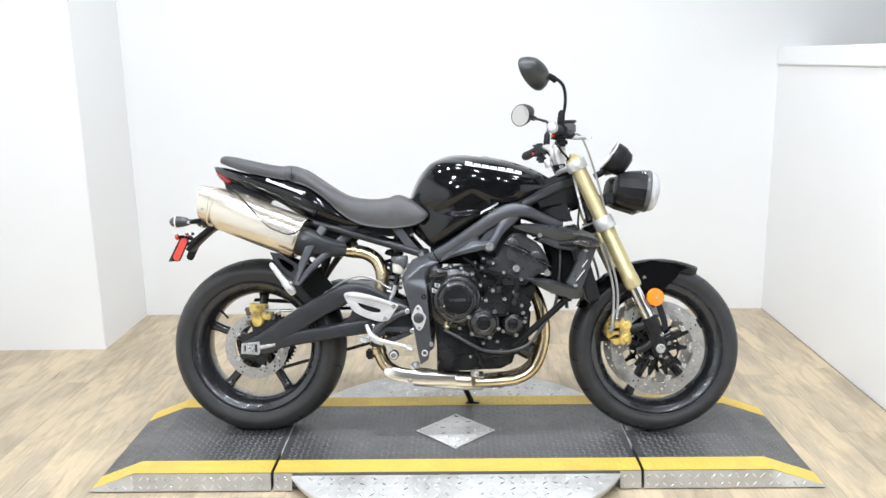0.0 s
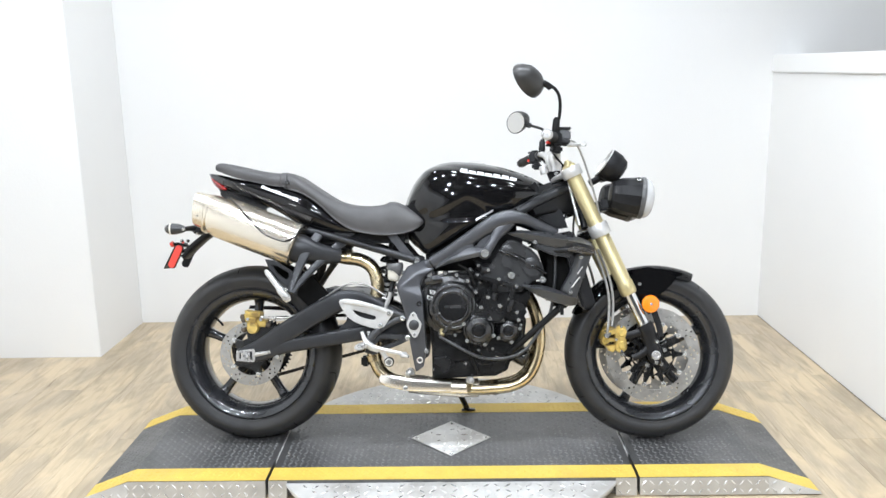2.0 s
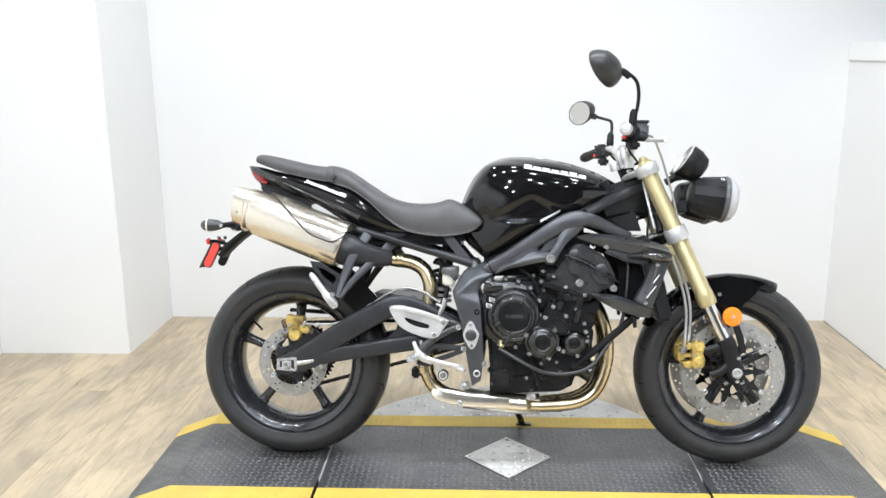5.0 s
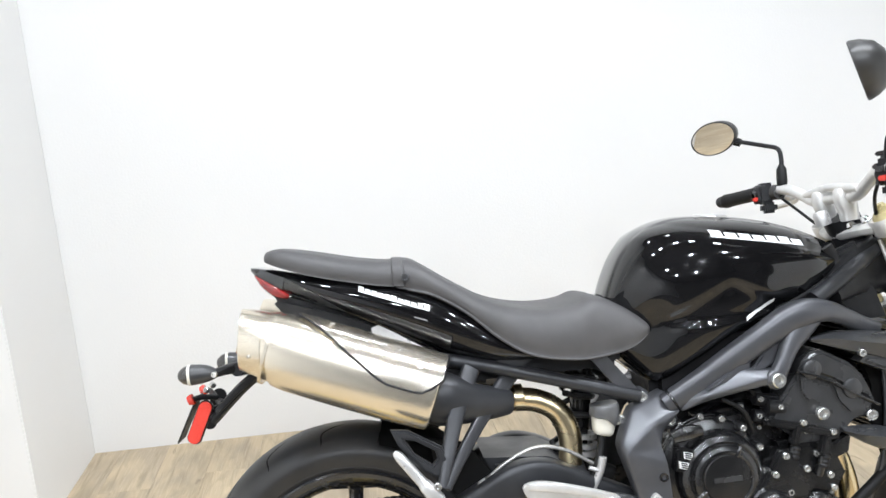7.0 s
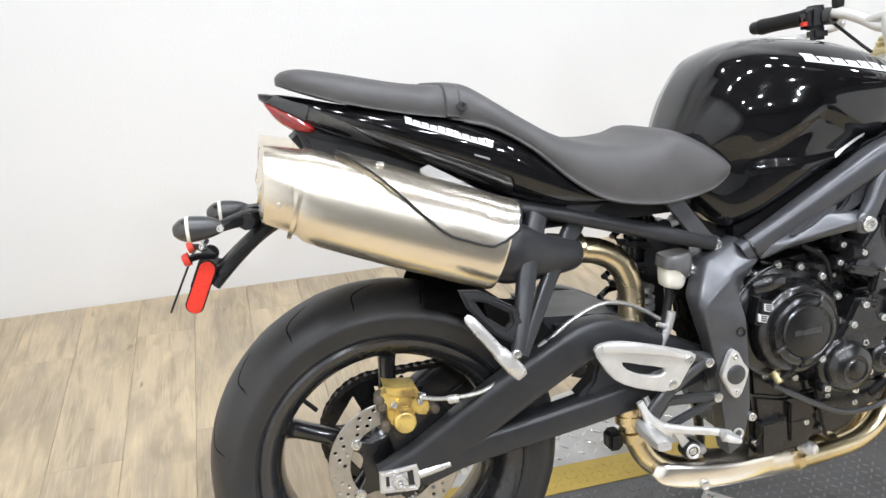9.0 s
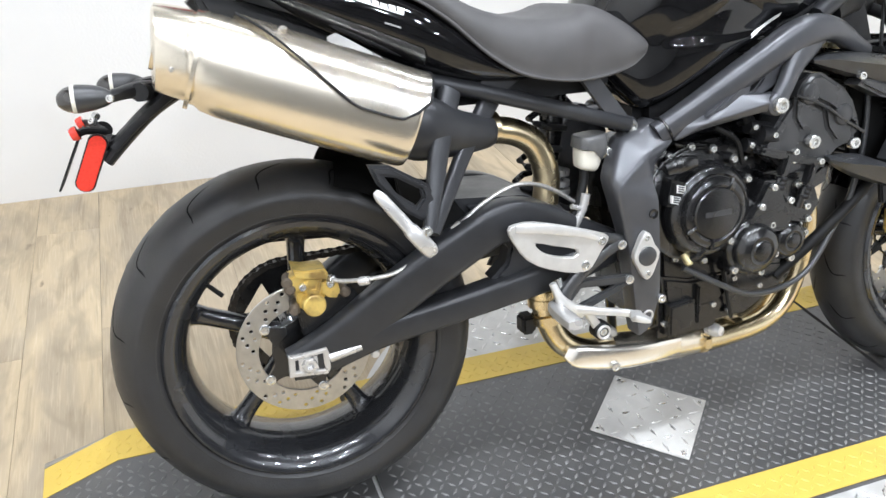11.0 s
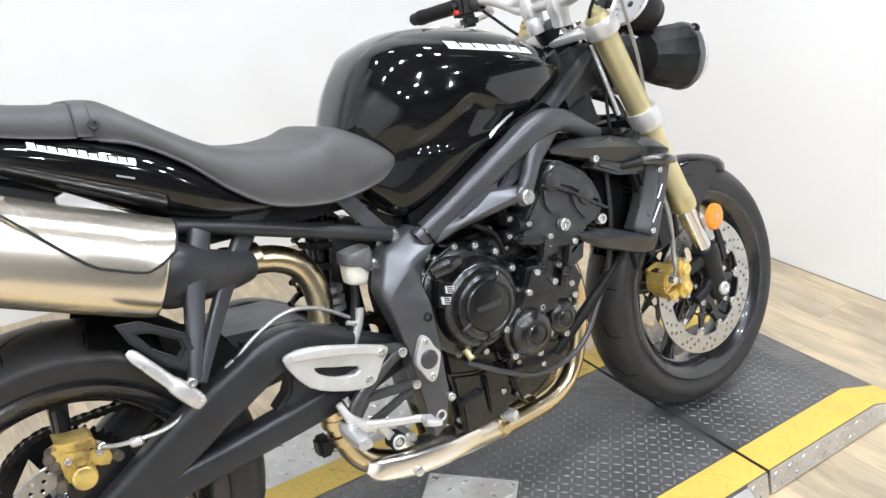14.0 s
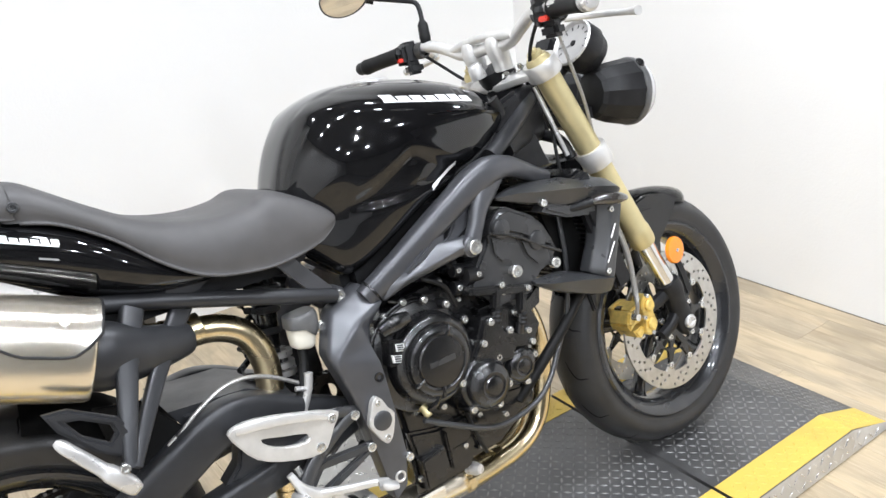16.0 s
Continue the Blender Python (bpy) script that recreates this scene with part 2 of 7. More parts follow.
def again(ob, parent, m, label=""):
    """Another object on the mesh of ob, at the pose m within its parent."""
    o = new(ob.name.split(".")[0], ob.data)
    o.parent = parent
    o.matrix_local = m
    if label:
        tagged(o, label)
    return o


def spline(rows, n, closed=False):
    """Rows of numbers, with n steps to each stretch, on a smooth curve through them."""
    p = np.array(rows, float)
    if n <= 1:
        return p
    k = len(p)
    out = []
    for i in range(k if closed else k - 1):
        if closed:
            a, b, c, d = p[(i - 1) % k], p[i], p[(i + 1) % k], p[(i + 2) % k]
        else:
            b, c = p[i], p[i + 1]
            a = p[i - 1] if i else 2 * b - c
            d = p[i + 2] if i + 2 < k else 2 * c - b
        for j in range(n):
            t = j / n
            out.append(0.5 * (2 * b + (c - a) * t + (2 * a - 5 * b + 4 * c - d) * t * t + (3 * b - a - 3 * c + d) * t ** 3))
    if not closed:
        out.append(p[-1])
    return np.array(out)


def grid(bm, rows, ring=True, cap=True):
    """Faces between rows of points; ring: each row closes on itself."""
    vs = [[bm.verts.new(p) for p in r] for r in rows]
    k = len(vs[0])
    for a, b in zip(vs, vs[1:]):
        for i in range(k if ring else k - 1):
            j = (i + 1) % k
            bm.faces.new((a[i], a[j], b[j], b[i]))
    if cap and ring:
        for r in (vs[0], vs[-1]):
            bm.faces.new(r)
    return vs


def sweep(rows, seg=14, n=5, ex=2.0, ref=(0, 1, 0), bm=None, ends=True):
    """A bar along rows of (x, y, z, half height, half width); ex 2 is round, 4 is squarish."""
    bm = bm or bmesh.new()
    r = spline(rows, n)
    path = r[:, :3]
    ref = np.array(ref, float)
    out = []
    for i in range(len(r)):
        t = path[min(i + 1, len(r) - 1)] - path[max(i - 1, 0)]
        t /= np.linalg.norm(t)
        lat = ref - t * (t @ ref)
        lat /= np.linalg.norm(lat)
        nor = np.cross(lat, t)
        ring = []
        for k in range(seg):
            a = 2 * math.pi * k / seg
            c, s = math.cos(a), math.sin(a)
            u = math.copysign(abs(c) ** (2 / ex), c) * r[i, 4]
            v = math.copysign(abs(s) ** (2 / ex), s) * r[i, 3]
            ring.append(path[i] + lat * u + nor * v)
        out.append(ring)
    grid(bm, out, cap=ends)
    return bm


def tube(pts, rad, seg=10, n=6, bm=None, ref=(0, 1, 0.013)):
    return sweep([(*p, rad, rad) for p in pts], seg, n, 2.0, ref, bm)


def prism(outline, y0, y1, bev=0.003, holes=(), n=0, hole_n=0, segs=2):
    """A plate in the x-z plane from y0 to y1, with its edges rounded and holes through it."""
    bm = bmesh.new()
    edges = []
    for k, loop in enumerate((outline, *holes)):
        step = n if k == 0 else hole_n
        pts = spline(loop, step, True) if step > 1 else loop
        vs = [bm.verts.new((p[0], y0, p[1])) for p in pts]
        edges += [bm.edges.new((vs[i], vs[(i + 1) % len(vs)])) for i in range(len(vs))]
    bmesh.ops.triangle_fill(bm, use_beauty=True, use_dissolve=False, edges=edges)
    got = bmesh.ops.extrude_face_region(bm, geom=bm.faces[:])
    for g in got["geom"]:
        if isinstance(g, bmesh.types.BMVert):
            g.co.y = y1
    bm.normal_update()
    if bev:
        rim = [e for e in bm.edges if len(e.link_faces) == 2 and abs(abs(e.link_faces[0].normal.y) - abs(e.link_faces[1].normal.y)) > 0.5
               and abs(e.verts[0].co.y - e.verts[1].co.y) < 1e-6]
        bmesh.ops.bevel(bm, geom=rim, offset=bev, segments=segs, affect="EDGES", clamp_overlap=True)
    return bm


def lathe(profile, seg=32, m=None, bm=None, arc=1.0, closed=False):
    """Turns (radius, height) about z; the pose m then places it."""
    bm = bm or bmesh.new()
    rows = []
    for k in range(seg):
        a = 2 * math.pi * k / seg
        rows.append([Vector((r * math.cos(a), r * math.sin(a), h)) for r, h in profile])
    rows.append(rows[0])
    made = [[bm.verts.new(m @ p if m else p) for p in r] for r in rows[:-1]]
    k = len(profile)
    for i in range(seg):
        a, b = made[i], made[(i + 1) % seg]
        for j in range(k - 1):
            bm.faces.new((a[j], a[j + 1], b[j + 1], b[j]))
        if closed:
            bm.faces.new((a[-1], a[0], b[0], b[-1]))
    if not closed:
        for j in (0, k - 1):
            if profile[j][0] > 1e-6:
                bm.faces.new([r[j] for r in made])
    bmesh.ops.remove_doubles(bm, verts=bm.verts[:], dist=1e-6)
    return bm


def block(a, b, bev=0.004, m=None, bm=None, segs=2):
    """A box from corner a to corner b with rounded edges."""
    bm2 = bmesh.new()
    bmesh.ops.create_cube(bm2, size=1)
    for v in bm2.verts:
        v.co = Vector([a[i] + (v.co[i] + 0.5) * (b[i] - a[i]) for i in range(3)])
    if bev:
        bmesh.ops.bevel(bm2, geom=bm2.edges[:], offset=bev, segments=segs, affect="EDGES", clamp_overlap=True)
    if m:
        bmesh.ops.transform(bm2, matrix=m, verts=bm2.verts[:])
    if bm is None:
        return bm2
    return join(bm, bm2)


def join(bm, other):
    me = bpy.data.meshes.new("join")
    other.to_mesh(me)
    other.free()
    bm.from_mesh(me)
    bpy.data.meshes.remove(me)
    return bm


def moved(bm, m):
    bmesh.ops.transform(bm, matrix=m, verts=bm.verts[:])
    return bm


def flip(bm):
    """The mirror image on the other flank."""
    c = bm.copy()
    for v in c.verts:
        v.co.y = -v.co.y
    bmesh.ops.reverse_faces(c, faces=c.faces[:])
    return c


def hull(sections, nx=5, ny=4):
    """A body that is alike on both flanks: sections of (x, half outline of (y, z) from the top middle to the bottom middle)."""
    bm = bmesh.new()
    base = [[(x, y, z) for y, z in half] for x, half in sections]
    fine = [spline(h, ny) for h in base]
    cols = [spline([f[k] for f in fine], nx) for k in range(len(fine[0]))]
    rows = []
    for i in range(len(cols[0])):
        half = [c[i] for c in cols]
        rows.append(half + [np.array((p[0], -p[1], p[2])) for p in half[-2:0:-1]])
    grid(bm, rows)
    return bm


def loft(sections, nx=4):
    """A body through closed sections of equally many points, its edges along it kept."""
    bm = bmesh.new()
    cols = [spline([sec[k] for sec in sections], nx) for k in range(len(sections[0]))]
    grid(bm, [[c[i] for c in cols] for i in range(len(cols[0]))])
    return bm


def faceted(verts, faces, depth, bev=0.003):
    """A casting of flat facets on its outer side, depth metres thick, its edges softened."""
    bm = bmesh.new()
    vs = [bm.verts.new(v) for v in verts]
    for f in faces:
        bm.faces.new([vs[k] for k in f])
    rim = [e for e in bm.edges if len(e.link_faces) == 1]
    back = {v: bm.verts.new(v.co + Vector((0, depth, 0))) for v in {v for e in rim for v in e.verts}}
    inner = []
    for e in rim:
        a, b = e.verts
        inner.append(bm.edges.new((back[a], back[b])))
        bm.faces.new((a, b, back[b], back[a]))
    bmesh.ops.triangle_fill(bm, use_beauty=True, use_dissolve=False, edges=inner)
    bmesh.ops.recalc_face_normals(bm, faces=bm.faces[:])
    bmesh.ops.triangulate(bm, faces=bm.faces[:])
    bmesh.ops.subdivide_edges(bm, edges=bm.edges[:], cuts=5, use_grid_fill=True)
    for k in range(1 if bev < 0.004 else 2):
        bmesh.ops.smooth_vert(bm, verts=bm.verts[:], factor=0.5, use_axis_x=True, use_axis_y=True, use_axis_z=True)
    return bm


Y_UP = pose(0, 0, 0, 90, 0, 0)      # turns a lathe's axis to -y, towards the right flank


def step(d, w):
    t = min(1, max(0, d / w))
    return t * t * (3 - 2 * t)


def axis_pose(p, d):
    """A pose at p whose z axis points along d."""
    return Matrix.Translation(p) @ Vector(d).to_track_quat("Z", "Y").to_matrix().to_4x4()


# ---- the room ----
LEFT, RIGHT, BACK, FRONT, FAR_RIGHT, PILLAR_X, PILLAR_Y = -2.29, 1.71, 4.45, -4.6, 4.2, -1.68, 3.888
LEDGE = 1.39


def wall(name, a, b, label, mat="wall", bev=0.0):
    return tagged(part(name, block(a, b, bev), mat), label, "wall", kind="structure")


SHOP_Y = 0.3      # the oak ends and an added, unseen grey floor begins
floor = tagged(part("floor", block((LEFT, SHOP_Y, -0.12), (FAR_RIGHT, BACK, -0.005), 0), "joint"), "pale oak plank floor with grey-brown streaks", "floor", kind="structure")
# unseen floor behind the camera, added grey to set reflections and fill
tagged(part("carpet", block((LEFT, FRONT, -0.12), (FAR_RIGHT, SHOP_Y, -0.002), 0), "carpet"), "unseen grey floor behind the camera, added for reflections", "carpet", kind="structure")
wall("wall_north", (LEFT - 0.12, BACK, -0.12), (FAR_RIGHT + 0.12, BACK + 0.12, CEILING + 0.1), "plain white painted back wall")
wall("wall_west", (LEFT - 0.12, FRONT, -0.12), (LEFT, BACK, CEILING + 0.1), "plain white painted side wall")
# unseen wall, added grey to hold down reflections and fill
wall("wall_south", (LEFT - 0.12, FRONT - 0.12, -0.12), (FAR_RIGHT + 0.12, FRONT, CEILING + 0.1), "unseen grey wall behind the camera, added for reflections", "shop")
wall("wall_east", (FAR_RIGHT, FRONT, -0.12), (FAR_RIGHT + 0.12, BACK, CEILING + 0.1), "grey painted far side wall", "shop")
wall("wall_pillar", (LEFT, PILLAR_Y, -0.004), (PILLAR_X, BACK, CEILING + 0.05), "square white painted corner pillar", bev=0.004)
wall("wall_half", (RIGHT, 0.6, -0.004), (RIGHT + 0.14, BACK, LEDGE - 0.09), "low white painted partition wall")
tagged(part("trim_ledge", block((RIGHT - 0.012, 0.59, LEDGE - 0.089), (RIGHT + 0.155, BACK - 0.002, LEDGE), 0.006), "wall"), "white capping board along the low wall", "trim", kind="structure")
tagged(part("trim_gap", block((RIGHT - 0.004, 0.62, -0.003), (RIGHT - 0.0005, BACK - 0.003, 0.0012), 0), "boot"), "thin dark strip along the foot of the low wall", "trim", kind="structure")
tagged(part("ceiling", block((LEFT - 0.1, FRONT - 0.1, CEILING), (FAR_RIGHT + 0.1, BACK + 0.1, CEILING + 0.1), 0), "ceiling"), "flat grey painted ceiling", "ceiling", kind="structure")


def downlight():
    """A round ceiling lamp: white ring and a lit diffuser."""
    ob = new("ceiling_light")
    part("ring", lathe([(LAMP_RADIUS + 0.004, 0), (LAMP_RADIUS + 0.028, 0), (LAMP_RADIUS + 0.026, -0.012), (LAMP_RADIUS + 0.004, -0.02)], 32, closed=True), "lampring", ob)
    part("diffuser", lathe([(0, -0.004), (LAMP_RADIUS + 0.004, -0.004), (LAMP_RADIUS + 0.004, -0.001), (0, -0.001)], 32), "lamp", ob, "lit white diffuser")
    return tagged(ob, "round recessed ceiling lamp with a lit diffuser", "lamp", group="ceiling lamps")


first = None
for lx, ly, share in LAMPS:
    if first is None:
        first = downlight()
        first.location = (lx, ly, CEILING)
    else:
        copy_thing(first, pose(lx, ly, CEILING))
    light = bpy.data.lights.new("lamp_light", "AREA")
    light.shape, light.size, light.energy, light.color = "DISK", LAMP_RADIUS * 2, LAMP_WATTS * share, LAMP_COLOR
    new("lamp_light", light).matrix_world = pose(lx, ly, CEILING - 0.03)


# ---- the turntable and the display platform ----
DECK_Z, NEAR, FAR, MID_X = 0.06, 2.505, 3.12, 0.04
SEAM_L, SEAM_R, BEND_L, BEND_R, TIP_L, TIP_R = -0.555, 0.642, -1.01, 1.058, -1.155, 1.225
STRIPE = 0.087


def lugs(inside, x0, x1, y0, y1, pitch, length, width, height, where):
    """Raised tread lugs, turned this way and that, on a plane that the function where(x, y) gives."""
    verts, faces = [], []
    nx, ny = int((x1 - x0) / pitch), int((y1 - y0) / pitch)
    for i in range(nx):
        for j in range(ny):
            x, y = x0 + (i + 0.5) * pitch, y0 + (j + 0.5) * pitch
            if not inside(x, y):
                continue
            a = radians(45 if (i + j) % 2 else -45) + 0.06 * (random.random() - 0.5)
            u, v = (math.cos(a) * length / 2, math.sin(a) * length / 2), (-math.sin(a) * width / 2, math.cos(a) * width / 2)
            k = len(verts)
            for p, q, h in ((1, 0, 0), (0, 1, 0), (-1, 0, 0), (0, -1, 0), (0.45, 0, height), (-0.45, 0, height)):
                px, py = x + u[0] * p + v[0] * q, y + u[1] * p + v[1] * q
                verts.append(where(px, py, h))
            faces += [(k, k + 1, k + 4), (k + 1, k + 2, k + 5), (k + 1, k + 5, k + 4), (k + 2, k + 3, k + 5), (k + 3, k, k + 4), (k + 3, k + 4, k + 5)]
    return verts, faces


def lug_part(name, verts, faces, mat, parent, label=""):
    me = bpy.data.meshes.new(name)
    me.from_pydata(verts, [], faces)
    me.materials.append(M[mat])
    ob = new(name, me)
    ob.parent = parent
    return tagged(ob, label, kind="stuff")


def turntable():
    ob = new("turntable")
    R, z = 0.618, 0.05
    plate = part("round_plate", lathe([(0, 0.02), (R - 0.012, 0.02), (R - 0.012, z - 0.012), (R, z - 0.006), (R - 0.002, z), (0, z)], 96, pose(MID_X, 2.81, 0)), "tread", ob)
    part("drum", lathe([(0, 0.001), (R - 0.09, 0.001), (R - 0.06, 0.021), (0, 0.021)], 64, pose(MID_X, 2.81, 0)), "plastic", ob, "dark drum under the plate")
    v, f = lugs(lambda x, y: math.hypot(x - MID_X, y - 2.81) < R - 0.03 and (y < NEAR - 0.02 or y > FAR + 0.02), MID_X - R, MID_X + R, 2.81 - R, 2.81 + R, 0.034, 0.034, 0.009, 0.0016,
                lambda x, y, h: (x, y, z + h))
    lug_part("tread_lug", v, f, "brightlug", plate, "raised bright tread lugs")
    return tagged(ob, "round silver tread-plate turntable lying on the floor", "turntable")


turntable()


def deck_z(x):
    if x > BEND_R:
        return 0.004 + (DECK_Z - 0.004) * max(0, (TIP_R - x) / (TIP_R - BEND_R))
    if x < BEND_L:
        return 0.004 + (DECK_Z - 0.004) * max(0, (x - TIP_L) / (BEND_L - TIP_L))
    return DECK_Z


def slab(xs, y0, y1, lift, base):
    """A sheet along x from y0 to y1 that follows the deck, lift above it, down to base(x)."""
    bm = bmesh.new()
    rows = [[(x, y0, base(x)), (x, y0, deck_z(x) + lift), (x, y1, deck_z(x) + lift), (x, y1, base(x))] for x in xs]
    grid(bm, rows)
    return bm


def platform():
    ob = new("display_platform")
    on_floor = lambda x: 0.001
    above = lambda x: deck_z(x) + 0.0002
    pieces = (("centre_deck", [SEAM_L + 0.005, 0, SEAM_R - 0.005]), ("end_ramp", [SEAM_R + 0.005, BEND_R, TIP_R]), ("end_ramp", [TIP_L, BEND_L, SEAM_L - 0.005]))
    for name, xs in pieces:
        deck = part(name, slab(xs, NEAR, FAR, 0, lambda x: 0.052 if name == "centre_deck" and abs(x - MID_X) < 0.5 else 0.001), "deck", ob, sharp=10)
        for y0, y1 in ((NEAR + 0.002, NEAR + STRIPE), (FAR - STRIPE, FAR - 0.002)):
            part("yellow_stripe", slab(xs, y0, y1, 0.0016, above), "yellow", deck, "painted yellow safety stripe", sharp=10)
        v, f = lugs(lambda x, y: xs[0] + 0.012 < x < xs[-1] - 0.012 and not (abs(x - MID_X) + abs(y - 2.81) < 0.15), xs[0], xs[-1], NEAR + 0.012, FAR - 0.012, 0.0195, 0.019, 0.0066, 0.0017,
                    lambda x, y, h: (x, y, deck_z(x) + h))
        mid = lambda k: (v[6 * k][1] + v[6 * k + 2][1]) / 2
        inner = [k for k in range(len(f) // 6) if NEAR + STRIPE + 0.011 < mid(k) < FAR - STRIPE - 0.011]
        vi = [p for k in inner for p in v[6 * k:6 * k + 6]]
        lug_part("tread_lug", vi, f[:6 * len(inner)], "lug", deck, "raised black tread lugs worn pale")
        edge = [k for k in range(len(f) // 6) if not NEAR + STRIPE - 0.011 < mid(k) < FAR - STRIPE + 0.011]
        ve = [(p[0], p[1], p[2] + 0.0014) for k in edge for p in v[6 * k:6 * k + 6]]
        lug_part("tread_lug", ve, f[:6 * len(edge)], "yellow", deck, "yellow painted tread lugs")
        for y, s in ((NEAR - 0.002, -1), (FAR + 0.002, 1)):
            if name == "centre_deck":
                spans = ((xs[0], MID_X - 0.53), (MID_X + 0.53, xs[-1]))
            else:
                spans = ((xs[0], xs[-1]),)
            for a, b in spans:
                bm = bmesh.new()
                pts = sorted({a, b} | {x for x in xs if a < x < b})
                grid(bm, [[(x, y + s * 0.012, 0.005), (x, y, max(0.007, deck_z(x) - 0.001)), (x, y - s * 0.002, max(0.007, deck_z(x) - 0.001)), (x, y - s * 0.002, 0.005)] for x in pts])
                skirt = part("side_skirt", bm, "skirt", deck, "dull aluminium tread-plate edge", sharp=10)
                v, f = lugs(lambda x, h: 0.01 < h < deck_z(x) - 0.01, a, b, 0.004, 0.06, 0.026, 0.026, 0.006, 0.0015,
                            lambda x, h, k: (x, y + s * (0.0125 - 0.0125 * h / 0.06 + k), h))
                if v:
                    lug_part("tread_lug", v, f, "brightlug", deck)
    cover = part("cover_plate", block((-0.1, -0.1, 0), (0.1, 0.1, 0.0035), 0.001, pose(MID_X, 2.806, DECK_Z + 0.0012, 0, 0, 45)), "tread", ob, "bright square tread-plate cover set on its corner")
    c, s = math.cos(radians(45)), math.sin(radians(45))
    v, f = lugs(lambda x, y: abs(x) < 0.088 and abs(y) < 0.088, -0.1, 0.1, -0.1, 0.1, 0.033, 0.03, 0.008, 0.0016,
                lambda x, y, h: (MID_X + x * c - y * s, 2.806 + x * s + y * c, DECK_Z + 0.0047 + h))
    lug_part("tread_lug", v, f, "brightlug", cover)
    screw = None
    for a in (-1, 1):
        for b in (-1, 1):
            p = pose(MID_X + 0.088 * (a * c - b * s), 2.806 + 0.088 * (a * s + b * c), DECK_Z + 0.0046)
            if screw is None:
                screw = part("screw", lathe([(0, 0.0024), (0.004, 0.0018), (0.006, 0)], 12), "bolt", cover, m=p)
            else:
                again(screw, cover, p)
    return tagged(ob, "low black tread-plate display platform with yellow edges", "platform")


platform()


# ---- the motorcycle: x forward from the rear axle, y to its left, z up along its own middle plane ----
bike = tagged(new("motorcycle"), "black naked sport motorcycle leaning on its side stand", "motorcycle")
bike.matrix_world = pose(-0.66, 2.80, 0.062, -12, 0, 0) @ pose(1.404, 0, 0, 0, 0, -1.95) @ pose(-1.404, 0, 0)
REAR, FRONT_AXLE = Vector((-0.003, 0, 0.315)), Vector((1.404, 0, 0.3))
RAKE = 24.6
FORK = Vector((math.sin(radians(RAKE)), 0, -math.cos(radians(RAKE))))
STEER = Matrix.Translation((1.10, 0, 0.93)) @ Matrix.Rotation(radians(3.5), 4, -FORK) @ Matrix.Translation((-1.10, 0, -0.93))


def both(name, bm, mat, parent=None, label="", steer=False, sharp=38):
    """A part on the right flank and its mirror image on the left."""
    other = flip(bm)
    out = []
    for b in (bm, other):
        if steer:
            moved(b, STEER)
        out.append(part(name, b, mat, parent or bike, label, sharp))
    return out


def circle(cx, cz, r, n=12, a0=0.0):
    return [(cx + r * math.cos(a0 + 2 * math.pi * k / n), cz + r * math.sin(a0 + 2 * math.pi * k / n)) for k in range(n)]


BOLT = {}


def bolt(parent, p, r=0.007, d=(0, -1, 0), h=None, mat="bolt"):
    """A socket-head bolt standing on the surface at p."""
    key = (round(r, 4), mat)
    h = h or r * 0.8
    m = axis_pose(flared(p), d)
    if key not in BOLT:
        BOLT[key] = part("bolt", lathe([(0, h * 0.45), (r * 0.45, h * 0.45), (r * 0.5, h), (r * 0.85, h), (r, h * 0.8), (r, -0.004), (0, -0.004)], 12), mat, parent, m=m)
        return BOLT[key]
    return again(BOLT[key], parent, m)


# -- wheels --
def spoke(m, r0, r1, w0, w1, depth):
    bm = sweep([(r0, 0, 0, depth * 1.2, w0 * 1.5), (r0 + 0.02, 0, 0, depth, w0), ((r0 + r1) / 2, 0, 0, depth * 0.85, (w0 + w1) / 2 * 0.92), (r1 - 0.02, 0, 0, depth * 0.9, w1), (r1, 0, 0, depth * 1.3, w1 * 1.9)], 12, 4, 2.8)
    return moved(bm, m)


